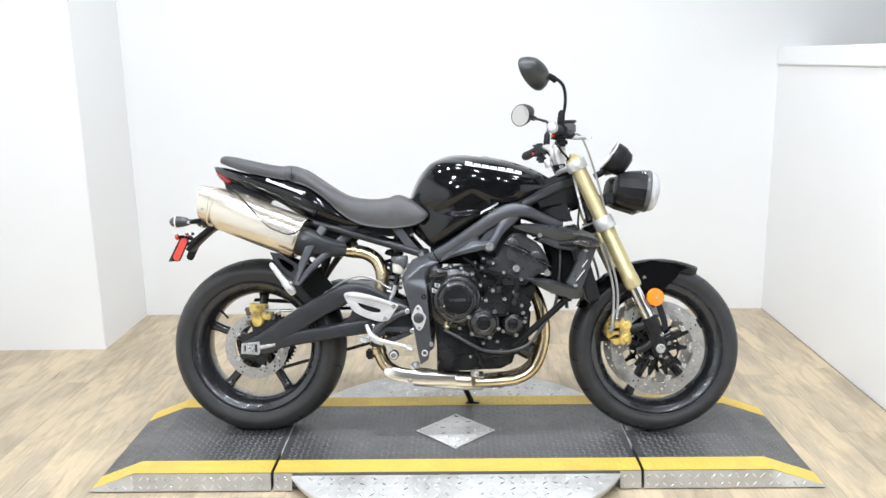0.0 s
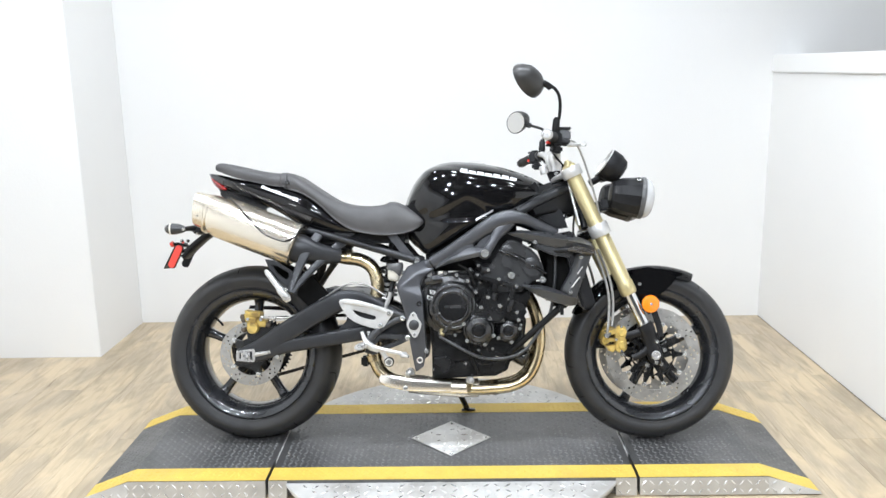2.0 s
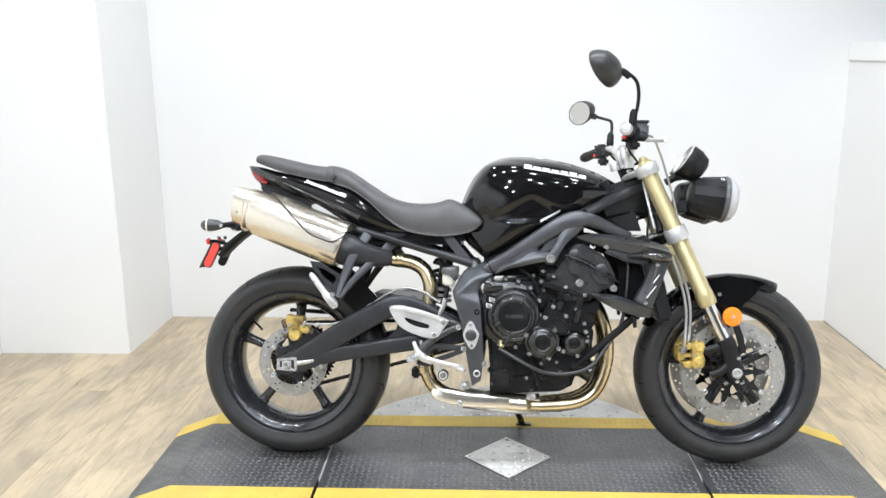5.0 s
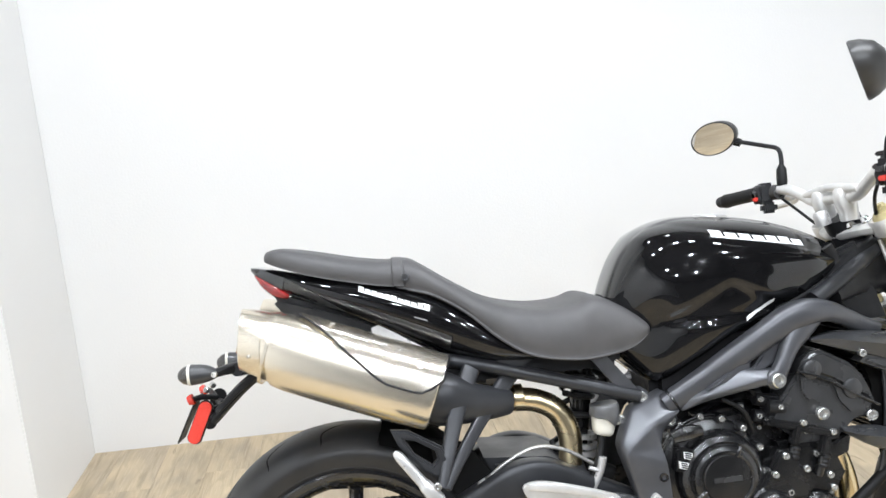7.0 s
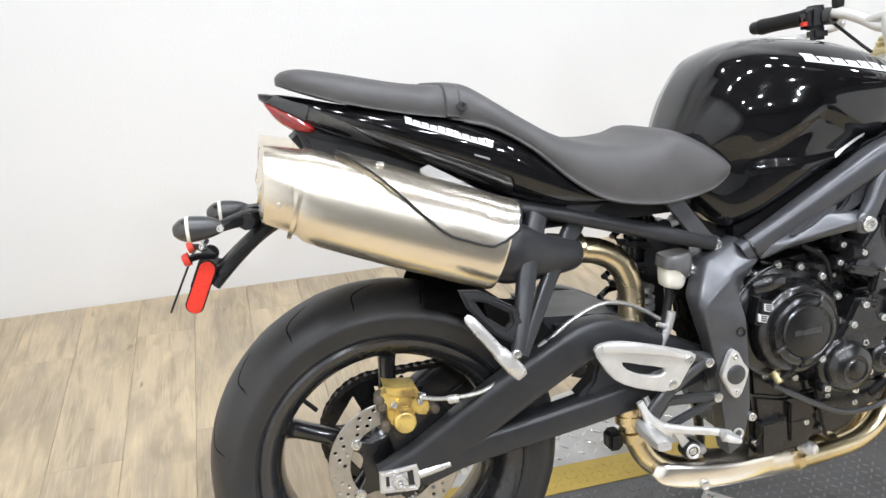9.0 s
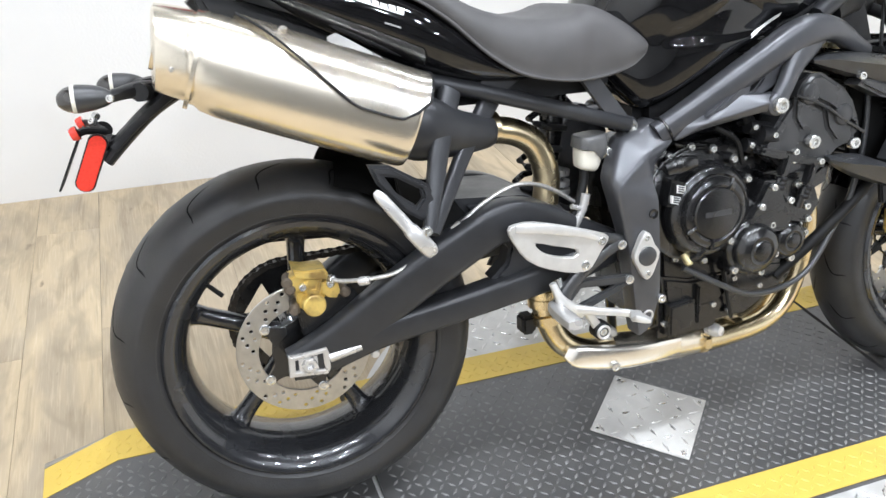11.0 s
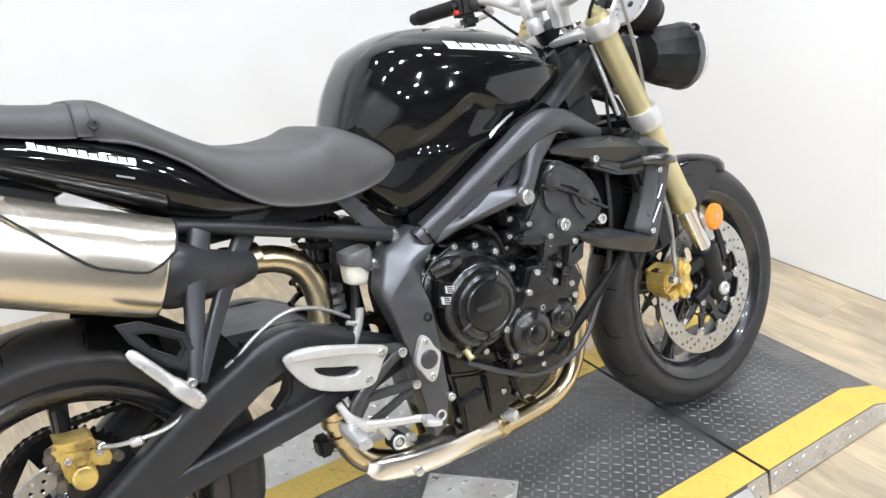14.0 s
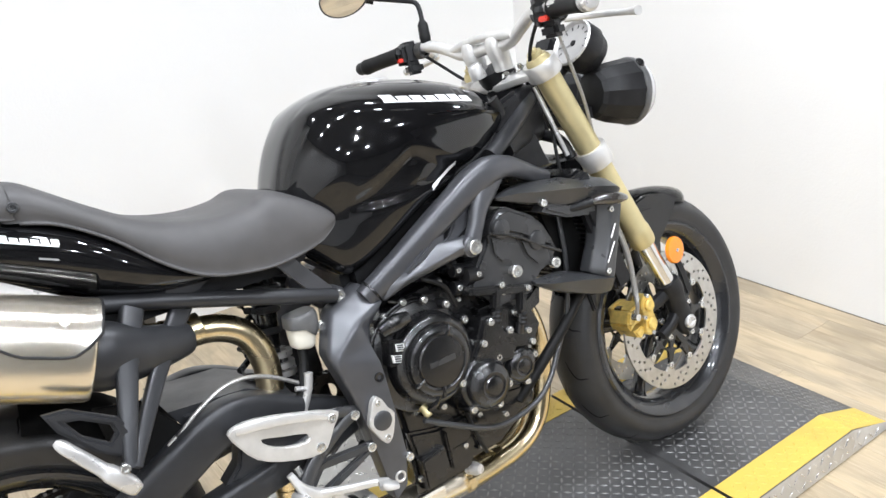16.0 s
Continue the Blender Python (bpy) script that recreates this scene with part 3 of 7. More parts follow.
def wheel(name, c, R, half, rim_r, angles, steer, crown):
    S = STEER if steer else Matrix()
    at = S @ Matrix.Translation(c) @ Y_UP
    w = half * 0.915
    rim = part(name, lathe([(rim_r - 0.022, -w * 0.35), (rim_r - 0.014, -w * 0.7), (rim_r - 0.006, -w * 0.86), (rim_r + 0.006, -w * 0.9), (rim_r + 0.013, -w), (rim_r + 0.008, -w - 0.005), (rim_r + 0.0, -w - 0.004),
                            (rim_r - 0.012, -w + 0.006), (rim_r - 0.024, -w * 0.72), (rim_r - 0.032, -w * 0.3), (rim_r - 0.034, 0),
                            (rim_r - 0.032, w * 0.3), (rim_r - 0.024, w * 0.72), (rim_r - 0.012, w - 0.006), (rim_r + 0.0, w + 0.004), (rim_r + 0.008, w + 0.005), (rim_r + 0.013, w), (rim_r + 0.006, w * 0.9), (rim_r - 0.006, w * 0.86),
                            (rim_r - 0.014, w * 0.7), (rim_r - 0.022, w * 0.35)], 72, at, closed=True), "rim", bike, "black five-spoke cast wheel")
    prof = []
    for k in range(-12, 13):
        a = k / 12 * radians(76)
        cr = half * 1.03
        prof.append((R - cr * crown * (1 - math.cos(a)), cr * math.sin(a)))
    s = half
    low = R - half * 1.03 * crown * 0.758
    side = [(low - 0.006, s * 1.004), (low - 0.014, s * 0.99), (rim_r + 0.022, s * 0.94), (rim_r + 0.0205, s * 0.935), (rim_r + 0.0195, s * 0.938), (rim_r + 0.014, s * 0.9), (rim_r + 0.006, s * 0.86)]
    inner = [(rim_r + 0.004, s * 0.5), (rim_r + 0.004, -s * 0.5)]
    prof = [(r, -h) for r, h in side[::-1]] + prof + side + inner
    tyre = part("tyre", lathe(prof, 96, at, closed=True), "rubber", rim, "worn black road tyre")
    for a in angles:
        t = S @ Matrix.Translation(c) @ Matrix.Rotation(-radians(a), 4, "Y")
        part("spoke", spoke(t, 0.035, rim_r - 0.028, 0.021 if half > 0.07 else 0.018, 0.016 if half > 0.07 else 0.0135, 0.018), "rim", rim)
    part("hub", lathe([(0, -0.055), (0.03, -0.055), (0.034, -0.05), (0.036, -0.03), (0.046, -0.02), (0.046, 0.02), (0.036, 0.03), (0.034, 0.05), (0.03, 0.055), (0, 0.055)], 32, at), "rim", rim)
    a = radians(angles[0] + 55)
    v = c + Vector((math.cos(a), 0, math.sin(a))) * (rim_r - 0.035)
    d = (c - v).normalized()
    part("valve", tube([S @ v, S @ (v + d * 0.012 + Vector((0, -0.004, 0))), S @ (v + d * 0.03 + Vector((0, -0.014, 0)))], 0.0042, 8, 3), "softrubber", rim, "rubber tyre valve")
    # slanting sipes as black strips on the tread, their shade painted
    groove = bmesh.new()
    for k in range(16):
        for sgn in (-1, 1):
            a0 = 2 * math.pi * (k + (0.5 if sgn > 0 else 0)) / 16
            line = []
            for j in range(8):
                lat = sgn * half * (0.2 + 0.66 * j / 7)
                ang = a0 + 0.2 * j / 7 + 0.05 * math.sin(j * 0.6)
                t = math.asin(min(0.97, abs(lat) / (half * 1.03)))
                rr = R - half * 1.03 * crown * (1 - math.cos(t)) + 0.0005
                out = Vector((math.cos(ang) * math.cos(t), math.copysign(math.sin(t), lat), math.sin(ang) * math.cos(t)))
                line.append((c + Vector((rr * math.cos(ang), lat, rr * math.sin(ang))), out))
            rows = []
            for j, (p, out) in enumerate(line):
                tan = line[min(j + 1, 7)][0] - line[max(j - 1, 0)][0]
                side = out.cross(tan).normalized() * (0.0015 * (0.35 if j in (0, 7) else 1))
                rows.append([S @ (p - side), S @ (p + out * 0.0002), S @ (p + side)])
            grid(groove, rows, ring=False)
    g = part("tread_groove", groove, "grooveblack", tyre, "dark strips for the shade in slanting tread grooves")
    tagged(g, kind="stuff")
    return rim


rear_wheel = wheel("rear_wheel", REAR, 0.311, 0.089, 0.219, (86, 158, 230, 302, 14), False, 0.6)
front_wheel = wheel("front_wheel", FRONT_AXLE, 0.298, 0.06, 0.219, (25, 97, 169, 241, 313), True, 0.74)


def brake_disc(parent, c, y, r_out, r_in, lobes, S, holes, carrier):
    """A drilled steel disc on a black carrier with bright bobbins."""
    hs = []
    big = r_out > 0.14
    for ring_i, r in enumerate(holes):
        n = 24 if r_out > 0.14 else 18
        for k in range(n):
            a = 2 * math.pi * (k + 0.33 * ring_i + 0.25 * (k % 2)) / n
            hs.append(circle(c.x + r * math.cos(a), c.z + r * math.sin(a), 0.0036, 7))
    inner = []
    for k in range(lobes * 10):
        q = k % 10
        r = r_in - (0.018 if big else 0.0) * (1 if q in (0, 1, 9) else 0)
        ang = 2 * math.pi * (k + (0.35 if q == 9 else -0.35 if q == 1 else 0)) / (lobes * 10)
        inner.append((c.x + r * math.cos(ang), c.z + r * math.sin(ang)))
    hs.append(inner)
    d = part("brake_disc", moved(prism(circle(c.x, c.z, r_out, 72), y - 0.0025, y + 0.0025, 0.0006, hs, segs=1), S), "disc", parent, "drilled steel brake disc")
    if big:
        r_in -= 0.015
    n = lobes
    arms = []
    for k in range(n * 16):
        a = 2 * math.pi * k / (n * 16)
        arms.append((c.x + (carrier + (r_in + 0.004 - carrier) * (0.5 + 0.5 * math.cos(n * a)) ** 5) * math.cos(a), c.z + (carrier + (r_in + 0.004 - carrier) * (0.5 + 0.5 * math.cos(n * a)) ** 5) * math.sin(a)))
    windows = []
    if carrier > 0.06:
        for k in range(n):
            a = 2 * math.pi * (k + 0.5) / n
            windows.append([(c.x + r * math.cos(a + q), c.z + r * math.sin(a + q)) for r, q in ((0.04, 0.0), (carrier * 0.88, -0.23), (carrier * 0.97, 0.0), (carrier * 0.88, 0.23))])
    part("disc_carrier", moved(prism(arms, y - 0.004, y + 0.004, 0.001, [circle(c.x, c.z, 0.022, 20)] + windows, segs=1), S), "engine", d, "black disc carrier")
    for k in range(5 if big else 0):
        a = 2 * math.pi * (k + 0.3) / 5
        bolt(d, S @ Vector((c.x + 0.042 * math.cos(a), y + math.copysign(0.004, y), c.z + 0.042 * math.sin(a))), 0.0075, S.to_3x3() @ Vector((0, math.copysign(1, y), 0)))
    for k in range(n):
        a = 2 * math.pi * k / n
        p = Vector((c.x + (r_in + 0.001) * math.cos(a), y - math.copysign(0.003, -y), c.z + (r_in + 0.001) * math.sin(a)))
        bolt(d, S @ p, 0.0085 if r_out > 0.14 else 0.009, S.to_3x3() @ Vector((0, math.copysign(1, y), 0)), 0.003)
    return d


brake_disc(rear_wheel, REAR, -0.066, 0.114, 0.077, 5, Matrix(), (0.106, 0.096, 0.086), 0.055)
brake_disc(front_wheel, FRONT_AXLE, -0.066, 0.163, 0.122, 10, STEER, (0.154, 0.143, 0.132), 0.074)
brake_disc(front_wheel, FRONT_AXLE, 0.066, 0.163, 0.122, 10, STEER, (0.154, 0.143, 0.132), 0.074)

# -- drive chain --
FRONT_SPROCKET = Vector((0.60, 0.085, 0.405))


def sprocket(c, r, teeth, holes):
    pts = []
    for k in range(teeth * 4):
        a = 2 * math.pi * k / (teeth * 4)
        pts.append((c.x + (r + (0.004, 0.004, -0.004, -0.004)[k % 4]) * math.cos(a), c.z + (r + (0.004, 0.004, -0.004, -0.004)[k % 4]) * math.sin(a)))
    hs = [circle(c.x, c.z, 0.02, 16)]
    for k in range(holes):
        a0 = 2 * math.pi * k / holes
        hs.append([(c.x + rr * math.cos(a0 + q), c.z + rr * math.sin(a0 + q)) for rr, q in ((r * 0.52, -0.3), (r * 0.82, -0.38), (r * 0.82, 0.38), (r * 0.52, 0.3))])
    return prism(pts, c.y - 0.003, c.y + 0.003, 0.0008, hs, segs=1)


part("sprocket", sprocket(Vector((REAR.x, 0.085, REAR.z)), 0.108, 46, 5), "engine", rear_wheel, "black toothed rear sprocket")
part("sprocket", sprocket(FRONT_SPROCKET, 0.036, 16, 0), "chain", bike)


def chain():
    bm = bmesh.new()
    a, b = Vector((REAR.x, 0.085, REAR.z)), FRONT_SPROCKET
    ra, rb = 0.111, 0.039
    d = (b - a)
    base = math.atan2(d.z, d.x)
    off = math.acos((ra - rb) / d.length)
    pts = []
    for k in range(41):
        t = base + off + (2 * math.pi - 2 * off) * k / 40
        pts.append((a.x + ra * math.cos(t), a.z + ra * math.sin(t)))
    for k in range(13):
        t = base - off + 2 * off * k / 12
        pts.append((b.x + rb * math.cos(t), b.z + rb * math.sin(t)))
    pts.append(pts[0])
    seg = np.array(pts)
    ln = np.concatenate([[0], np.cumsum(np.linalg.norm(np.diff(seg, axis=0), axis=1))])
    n = int(ln[-1] / 0.0159)
    for k in range(n):
        s = ln[-1] * k / n
        x, z = np.interp(s, ln, seg[:, 0]), np.interp(s, ln, seg[:, 1])
        x2, z2 = np.interp(min(ln[-1], s + 0.008), ln, seg[:, 0]), np.interp(min(ln[-1], s + 0.008), ln, seg[:, 1])
        ang = math.atan2(z2 - z, x2 - x)
        m = Matrix.Translation((x, 0.085, z)) @ Matrix.Rotation(-ang, 4, "Y")
        w = 0.011 if k % 2 else 0.0085
        for sgn in (-1, 1):
            vs = [bm.verts.new(m @ Vector((px, sgn * w + py, pz))) for px, pz in ((-0.0105, 0.0), (-0.0075, 0.0058), (0.0, 0.0042), (0.0075, 0.0058), (0.0105, 0.0), (0.0075, -0.0058), (0.0, -0.0042), (-0.0075, -0.0058)) for py in (-0.001, 0.001)]
            bm.faces.new(vs[0::2])
            bm.faces.new(vs[1::2][::-1])
            for i in range(8):
                j = (i + 1) % 8
                bm.faces.new((vs[2 * i], vs[2 * j], vs[2 * j + 1], vs[2 * i + 1]))
        q = [m @ Vector((0.0045 * math.cos(t), yy, 0.0045 * math.sin(t))) for yy in (-0.009, 0.009) for t in (0.8, 2.4, 3.9, 5.5)]
        vs = [bm.verts.new(p) for p in q]
        for i in range(4):
            bm.faces.new((vs[i], vs[(i + 1) % 4], vs[4 + (i + 1) % 4], vs[4 + i]))
    return bm


part("drive_chain", chain(), "chain", bike, "oily black roller chain", sharp=25)
part("chain_guard", prism([(-0.06, 0.462), (0.10, 0.452), (0.30, 0.47), (0.42, 0.48), (0.42, 0.498), (0.26, 0.486), (0.08, 0.468), (-0.055, 0.474)], 0.096, 0.112, 0.003), "plastic", bike, "slim black chain guard")

# -- swingarm --
arm = sweep([(-0.035, -0.112, 0.31, 0.026, 0.016), (0.0, -0.113, 0.318, 0.032, 0.019), (0.06, -0.115, 0.345, 0.036, 0.021), (0.15, -0.118, 0.405, 0.036, 0.025), (0.26, -0.121, 0.47, 0.035, 0.027),
             (0.335, -0.12, 0.505, 0.034, 0.027), (0.395, -0.112, 0.502, 0.032, 0.026), (0.47, -0.10, 0.46, 0.036, 0.024), (0.56, -0.09, 0.415, 0.036, 0.02)], 28, 5, 5)
swing = both("swingarm", arm, "shadesatin", label="dark grey cast swingarm")
low = sweep([(0.03, -0.114, 0.318, 0.028, 0.018), (0.12, -0.117, 0.343, 0.024, 0.022), (0.25, -0.12, 0.366, 0.024, 0.025), (0.38, -0.118, 0.388, 0.026, 0.026), (0.48, -0.108, 0.405, 0.03, 0.024), (0.56, -0.09, 0.42, 0.032, 0.02)], 28, 5, 5)
lower = both("lower_brace", low, "shadesatin", swing[0])
part("cross_bridge", sweep([(0.43, -0.11, 0.46, 0.05, 0.045), (0.44, 0, 0.465, 0.055, 0.045), (0.43, 0.11, 0.46, 0.05, 0.045)], 14, 4, 3.5, (1, 0, 0)), "shadesatin", swing[0])
both("arm_web", prism([(0.335, 0.50), (0.42, 0.50), (0.50, 0.46), (0.545, 0.42), (0.50, 0.40), (0.42, 0.40), (0.35, 0.40), (0.318, 0.405), (0.345, 0.43), (0.352, 0.455), (0.34, 0.475)], -0.128, -0.085, 0.006), "shadesatin", swing[0])


def axle_block():
    ob = part("chain_adjuster", prism([(-0.046, 0.302), (-0.044, 0.346), (0.03, 0.354), (0.034, 0.34), (0.034, 0.308), (0.028, 0.296)], -0.146, -0.128, 0.0025, [[(-0.034, 0.312), (-0.033, 0.337), (0.022, 0.343), (0.023, 0.307)]]), "alloy", swing[0], "bright machined chain adjuster frame")
    part("axle_block", prism([(-0.026, 0.309), (-0.026, 0.337), (0.012, 0.341), (0.013, 0.308)], -0.142, -0.12, 0.002), "silver", ob)
    part("axle_nut", lathe([(0.008, 0.002), (0.008, 0.012), (0.0135, 0.012), (0.016, 0.009), (0.016, 0), (0.008, 0)], 6, axis_pose((-0.006, -0.142, 0.324), (0, -1, 0))), "alloy", ob)
    part("slot_floor", prism([(-0.04, 0.308), (-0.04, 0.342), (0.028, 0.348), (0.028, 0.302)], -0.13, -0.12, 0.001), "engine", ob, "dark adjuster slot")
    part("adjuster_screw", tube([(0.034, -0.138, 0.328), (0.07, -0.137, 0.335), (0.098, -0.136, 0.341)], 0.0105, 12, 1), "alloy", ob)
    bolt(ob, (0.102, -0.135, 0.345), 0.009, (0.5, -0.85, 0.1))
    bolt(ob, (0.128, -0.13, 0.322), 0.0075)
    ob.matrix_local = Matrix.Translation((-0.001, -0.006, 0.314)) @ Matrix.Diagonal((0.84, 0.9, 0.8, 1)) @ Matrix.Translation((0, 0, -0.322))
    part("bobbin", lathe([(0, 0.016), (0.007, 0.016), (0.009, 0.012), (0.006, 0.006), (0.009, 0), (0.009, -0.01)], 16, axis_pose((0.125, -0.128, 0.318), (0, -1, 0))), "alloy", ob)
    return ob


axle_block()


def rear_caliper():
    c = part("rear_caliper", prism([(-0.029, 0.489), (-0.026, 0.473), (-0.006, 0.467), (0.012, 0.465), (0.030, 0.461), (0.032, 0.474), (0.027, 0.482), (-0.01, 0.484)], -0.116, -0.06, 0.003), "goldpaint", bike, "gold rear brake caliper")
    for q, y0, y1 in (([(-0.024, 0.476), (-0.038, 0.471), (-0.044, 0.452), (-0.03, 0.443), (-0.016, 0.444), (-0.002, 0.462)], -0.108, -0.07),
                      ([(-0.016, 0.47), (0.02, 0.466), (0.022, 0.45), (0.014, 0.432), (-0.01, 0.432), (-0.014, 0.45)], -0.112, -0.075),
                      ([(-0.013, 0.462), (-0.005, 0.464), (0.0, 0.447), (0.009, 0.447), (0.012, 0.461), (0.019, 0.459), (0.014, 0.438), (-0.007, 0.438)], -0.119, -0.108),
                      ([(0.016, 0.452), (0.034, 0.459), (0.05, 0.447), (0.053, 0.432), (0.045, 0.421), (0.03, 0.424), (0.018, 0.436)], -0.108, -0.07),
                      ([(-0.026, 0.44), (0.026, 0.438), (0.026, 0.41), (0.012, 0.394), (-0.012, 0.396), (-0.026, 0.412)], -0.10, -0.07)):
        part("caliper_web", prism(q, y0, y1, 0.003), "goldpaint", c)
    part("piston_cap", lathe([(0, 0.015), (0.018, 0.015), (0.0205, 0.0125), (0.0215, 0.004), (0.0212, -0.03)], 28, axis_pose((0.002, -0.108, 0.418), (0, -1, 0))), "goldpaint", c)
    for p in ((-0.016, -0.116, 0.455), (0.034, -0.112, 0.452)):
        bolt(c, p, 0.0065)
    part("banjo_bolt", lathe([(0, 0.01), (0.006, 0.01), (0.0085, 0.006), (0.0085, -0.012)], 14, axis_pose((0.038, -0.108, 0.458), (0.2, -0.9, 0.3))), "bolt", c)
    for x, z, h in ((-0.04, 0.463, 0.012), (-0.036, 0.45, 0.012), (-0.032, 0.412, 0.02), (0.06, 0.43, 0.014)):
        part("slide_boot", lathe([(0, h), (0.007, h - 0.001), (0.0105, h * 0.5), (0.009, 0), (0.011, -0.02)], 16, axis_pose((x, -0.1, z), (-0.2 if x < 0 else 0.2, -1, 0))), "boot", c)
    c.matrix_local = Matrix.Translation((0.013, 0, 0.032)) @ Matrix.Diagonal((0.9, 1, 0.9, 1))
    part("caliper_bracket", prism([(-0.03, 0.41), (0.07, 0.44), (0.10, 0.40), (0.06, 0.35), (-0.02, 0.345)], -0.098, -0.08, 0.004), "engine", c, "black caliper bracket")
    return c


rear_caliper()
hose = part("rear_brake_hose", tube([(0.048, -0.118, 0.447), (0.066, -0.13, 0.446), (0.10, -0.14, 0.447), (0.15, -0.135, 0.449), (0.211, -0.122, 0.472), (0.262, -0.12, 0.505), (0.31, -0.12, 0.54), (0.37, -0.118, 0.563), (0.43, -0.112, 0.55), (0.50, -0.105, 0.505)], 0.0038, 8), "braid", bike, "braided steel brake hose")
for p, d in (((0.095, -0.1395, 0.4445), (1, -0.4, 0.1)), ((0.262, -0.12, 0.505), (1, 0, 0.64)), ((0.211, -0.122, 0.472), (1, 0, 0.55))):
    part("hose_clip", lathe([(0.0066, -0.009), (0.0076, -0.006), (0.0076, 0.006), (0.0066, 0.009)], 12, axis_pose(p, d)), "alloy", hose)

# -- frame --
FLARE = 0.034
beam = sweep([(0.628, -0.1, 0.621, 0.021, 0.018), (0.70, -0.112, 0.663, 0.0225, 0.02), (0.76, -0.125, 0.702, 0.024, 0.022), (0.82, -0.14, 0.742, 0.025, 0.022), (0.866, -0.147, 0.769, 0.0265, 0.022), (0.905, -0.15, 0.781, 0.026, 0.021), (0.945, -0.146, 0.779, 0.021, 0.02), (0.985, -0.136, 0.764, 0.018, 0.018), (1.025, -0.122, 0.745, 0.017, 0.016), (1.07, -0.105, 0.728, 0.015, 0.014)], 24, 6, 2.9)
headpiece = sweep([(1.145, -0.025, 0.85, 0.06, 0.018), (1.10, -0.05, 0.85, 0.055, 0.02), (1.045, -0.075, 0.838, 0.045, 0.02), (0.985, -0.1, 0.812, 0.03, 0.018)], 20, 4, 3.6)
frame_r, frame_l = both("frame_beam", beam, "satin", label="dark grey aluminium frame beam", sharp=30)
both("head_panel", headpiece, "plastic", frame_r, "black plastic steering head panel")
both("side_panel", prism([(1.0, 0.885), (1.06, 0.905), (1.082, 0.84), (1.115, 0.745), (1.06, 0.745), (0.99, 0.795), (0.982, 0.83)], -0.082, -0.062, 0.006), "plastic", frame_r)
both("panel_slot", prism([(1.022, 0.808), (1.046, 0.832), (1.072, 0.818), (1.05, 0.79)], -0.085, -0.07, 0.003), "satin", frame_r)
both("lower_spar", faceted([(0.652, -0.112, 0.63), (0.76, -0.142, 0.682), (0.80, -0.156, 0.682), (0.835, -0.166, 0.676), (0.84, -0.17, 0.65), (0.80, -0.164, 0.65), (0.70, -0.134, 0.627), (0.655, -0.118, 0.608), (0.70, -0.146, 0.640), (0.80, -0.172, 0.666), (0.828, -0.175, 0.664)],
                           [(0, 1, 8), (1, 2, 9, 8), (2, 3, 10, 9), (3, 4, 10), (4, 5, 9, 10), (5, 6, 8, 9), (6, 7, 8), (7, 0, 8)], 0.03, 0.002), "satin", frame_r, sharp=50)
both("front_spar", sweep([(0.828, -0.162, 0.663, 0.017, 0.011), (0.846, -0.16, 0.692, 0.015, 0.012), (0.864, -0.155, 0.722, 0.018, 0.014), (0.888, -0.15, 0.75, 0.024, 0.016), (0.915, -0.148, 0.77, 0.02, 0.016)], 16, 5, 3.0), "satin", frame_r)
both("spar_web", prism([(0.70, 0.65), (0.80, 0.672), (0.838, 0.69), (0.875, 0.75), (0.84, 0.75), (0.77, 0.70)], -0.146, -0.128, 0.004, [[(0.786, 0.684), (0.797, 0.69), (0.81, 0.708), (0.803, 0.712), (0.792, 0.7)]], hole_n=2), "satin", frame_r)
both("beam_seam", lathe([(0.0225, -0.0025), (0.0245, -0.0015), (0.0245, 0.0015), (0.0225, 0.0025)], 24, axis_pose((0.643, -0.1, 0.63), (0.85, -0.12, 0.5)), closed=True), "engine", frame_r, "dark joint round the beam")
plate = both("pivot_plate", faceted([(0.634, -0.086, 0.647), (0.652, -0.119, 0.611), (0.613, -0.124, 0.577), (0.603, -0.134, 0.553), (0.611, -0.142, 0.516), (0.617, -0.142, 0.42), (0.622, -0.136, 0.345), (0.612, -0.129, 0.276), (0.584, -0.129, 0.258), (0.570, -0.133, 0.33), (0.552, -0.137, 0.45), (0.521, -0.130, 0.556), (0.558, -0.1, 0.62), (0.585, -0.137, 0.592), (0.529, -0.142, 0.546)],
                                     [(0, 12, 13, 1), (12, 11, 14, 13), (1, 13, 2), (13, 14, 4, 3, 2), (11, 10, 14), (14, 10, 9, 8, 7, 6, 5, 4)], 0.042, 0.003), "satin", frame_r, sharp=50)
both("head_spar", tube([(0.94, -0.118, 0.80), (1.0, -0.108, 0.832), (1.055, -0.085, 0.858), (1.115, -0.05, 0.882)], 0.0165, 16, 4), "shadesatin", frame_r, "dark rounded spar to the steering head")
part("head_tube", tube([(1.085, 0, 0.955), (1.155, 0, 0.795)], 0.036, 24, 2), "plastic", frame_r)
for p, r, d in (((0.634, -0.088, 0.59), 0.0175, 0.012), ((0.589, -0.07, 0.638), 0.016, 0.01), ((0.824, -0.165, 0.661), 0.019, 0.008)):
    both("bolt_boss", lathe([(0, d), (r * 0.85, d), (r, d - 0.003), (r * 1.05, -0.02)], 24, axis_pose(p, (0, -1, 0))), "satin", frame_r)
part("frame_hole", lathe([(0.0045, 0.001), (0.0085, 0.0015), (0.009, -0.004), (0.0045, -0.004)], 16, axis_pose((0.599, -0.1422, 0.493), (0, -1, 0)), closed=True), "engine", plate[0], "dark drilled hole")
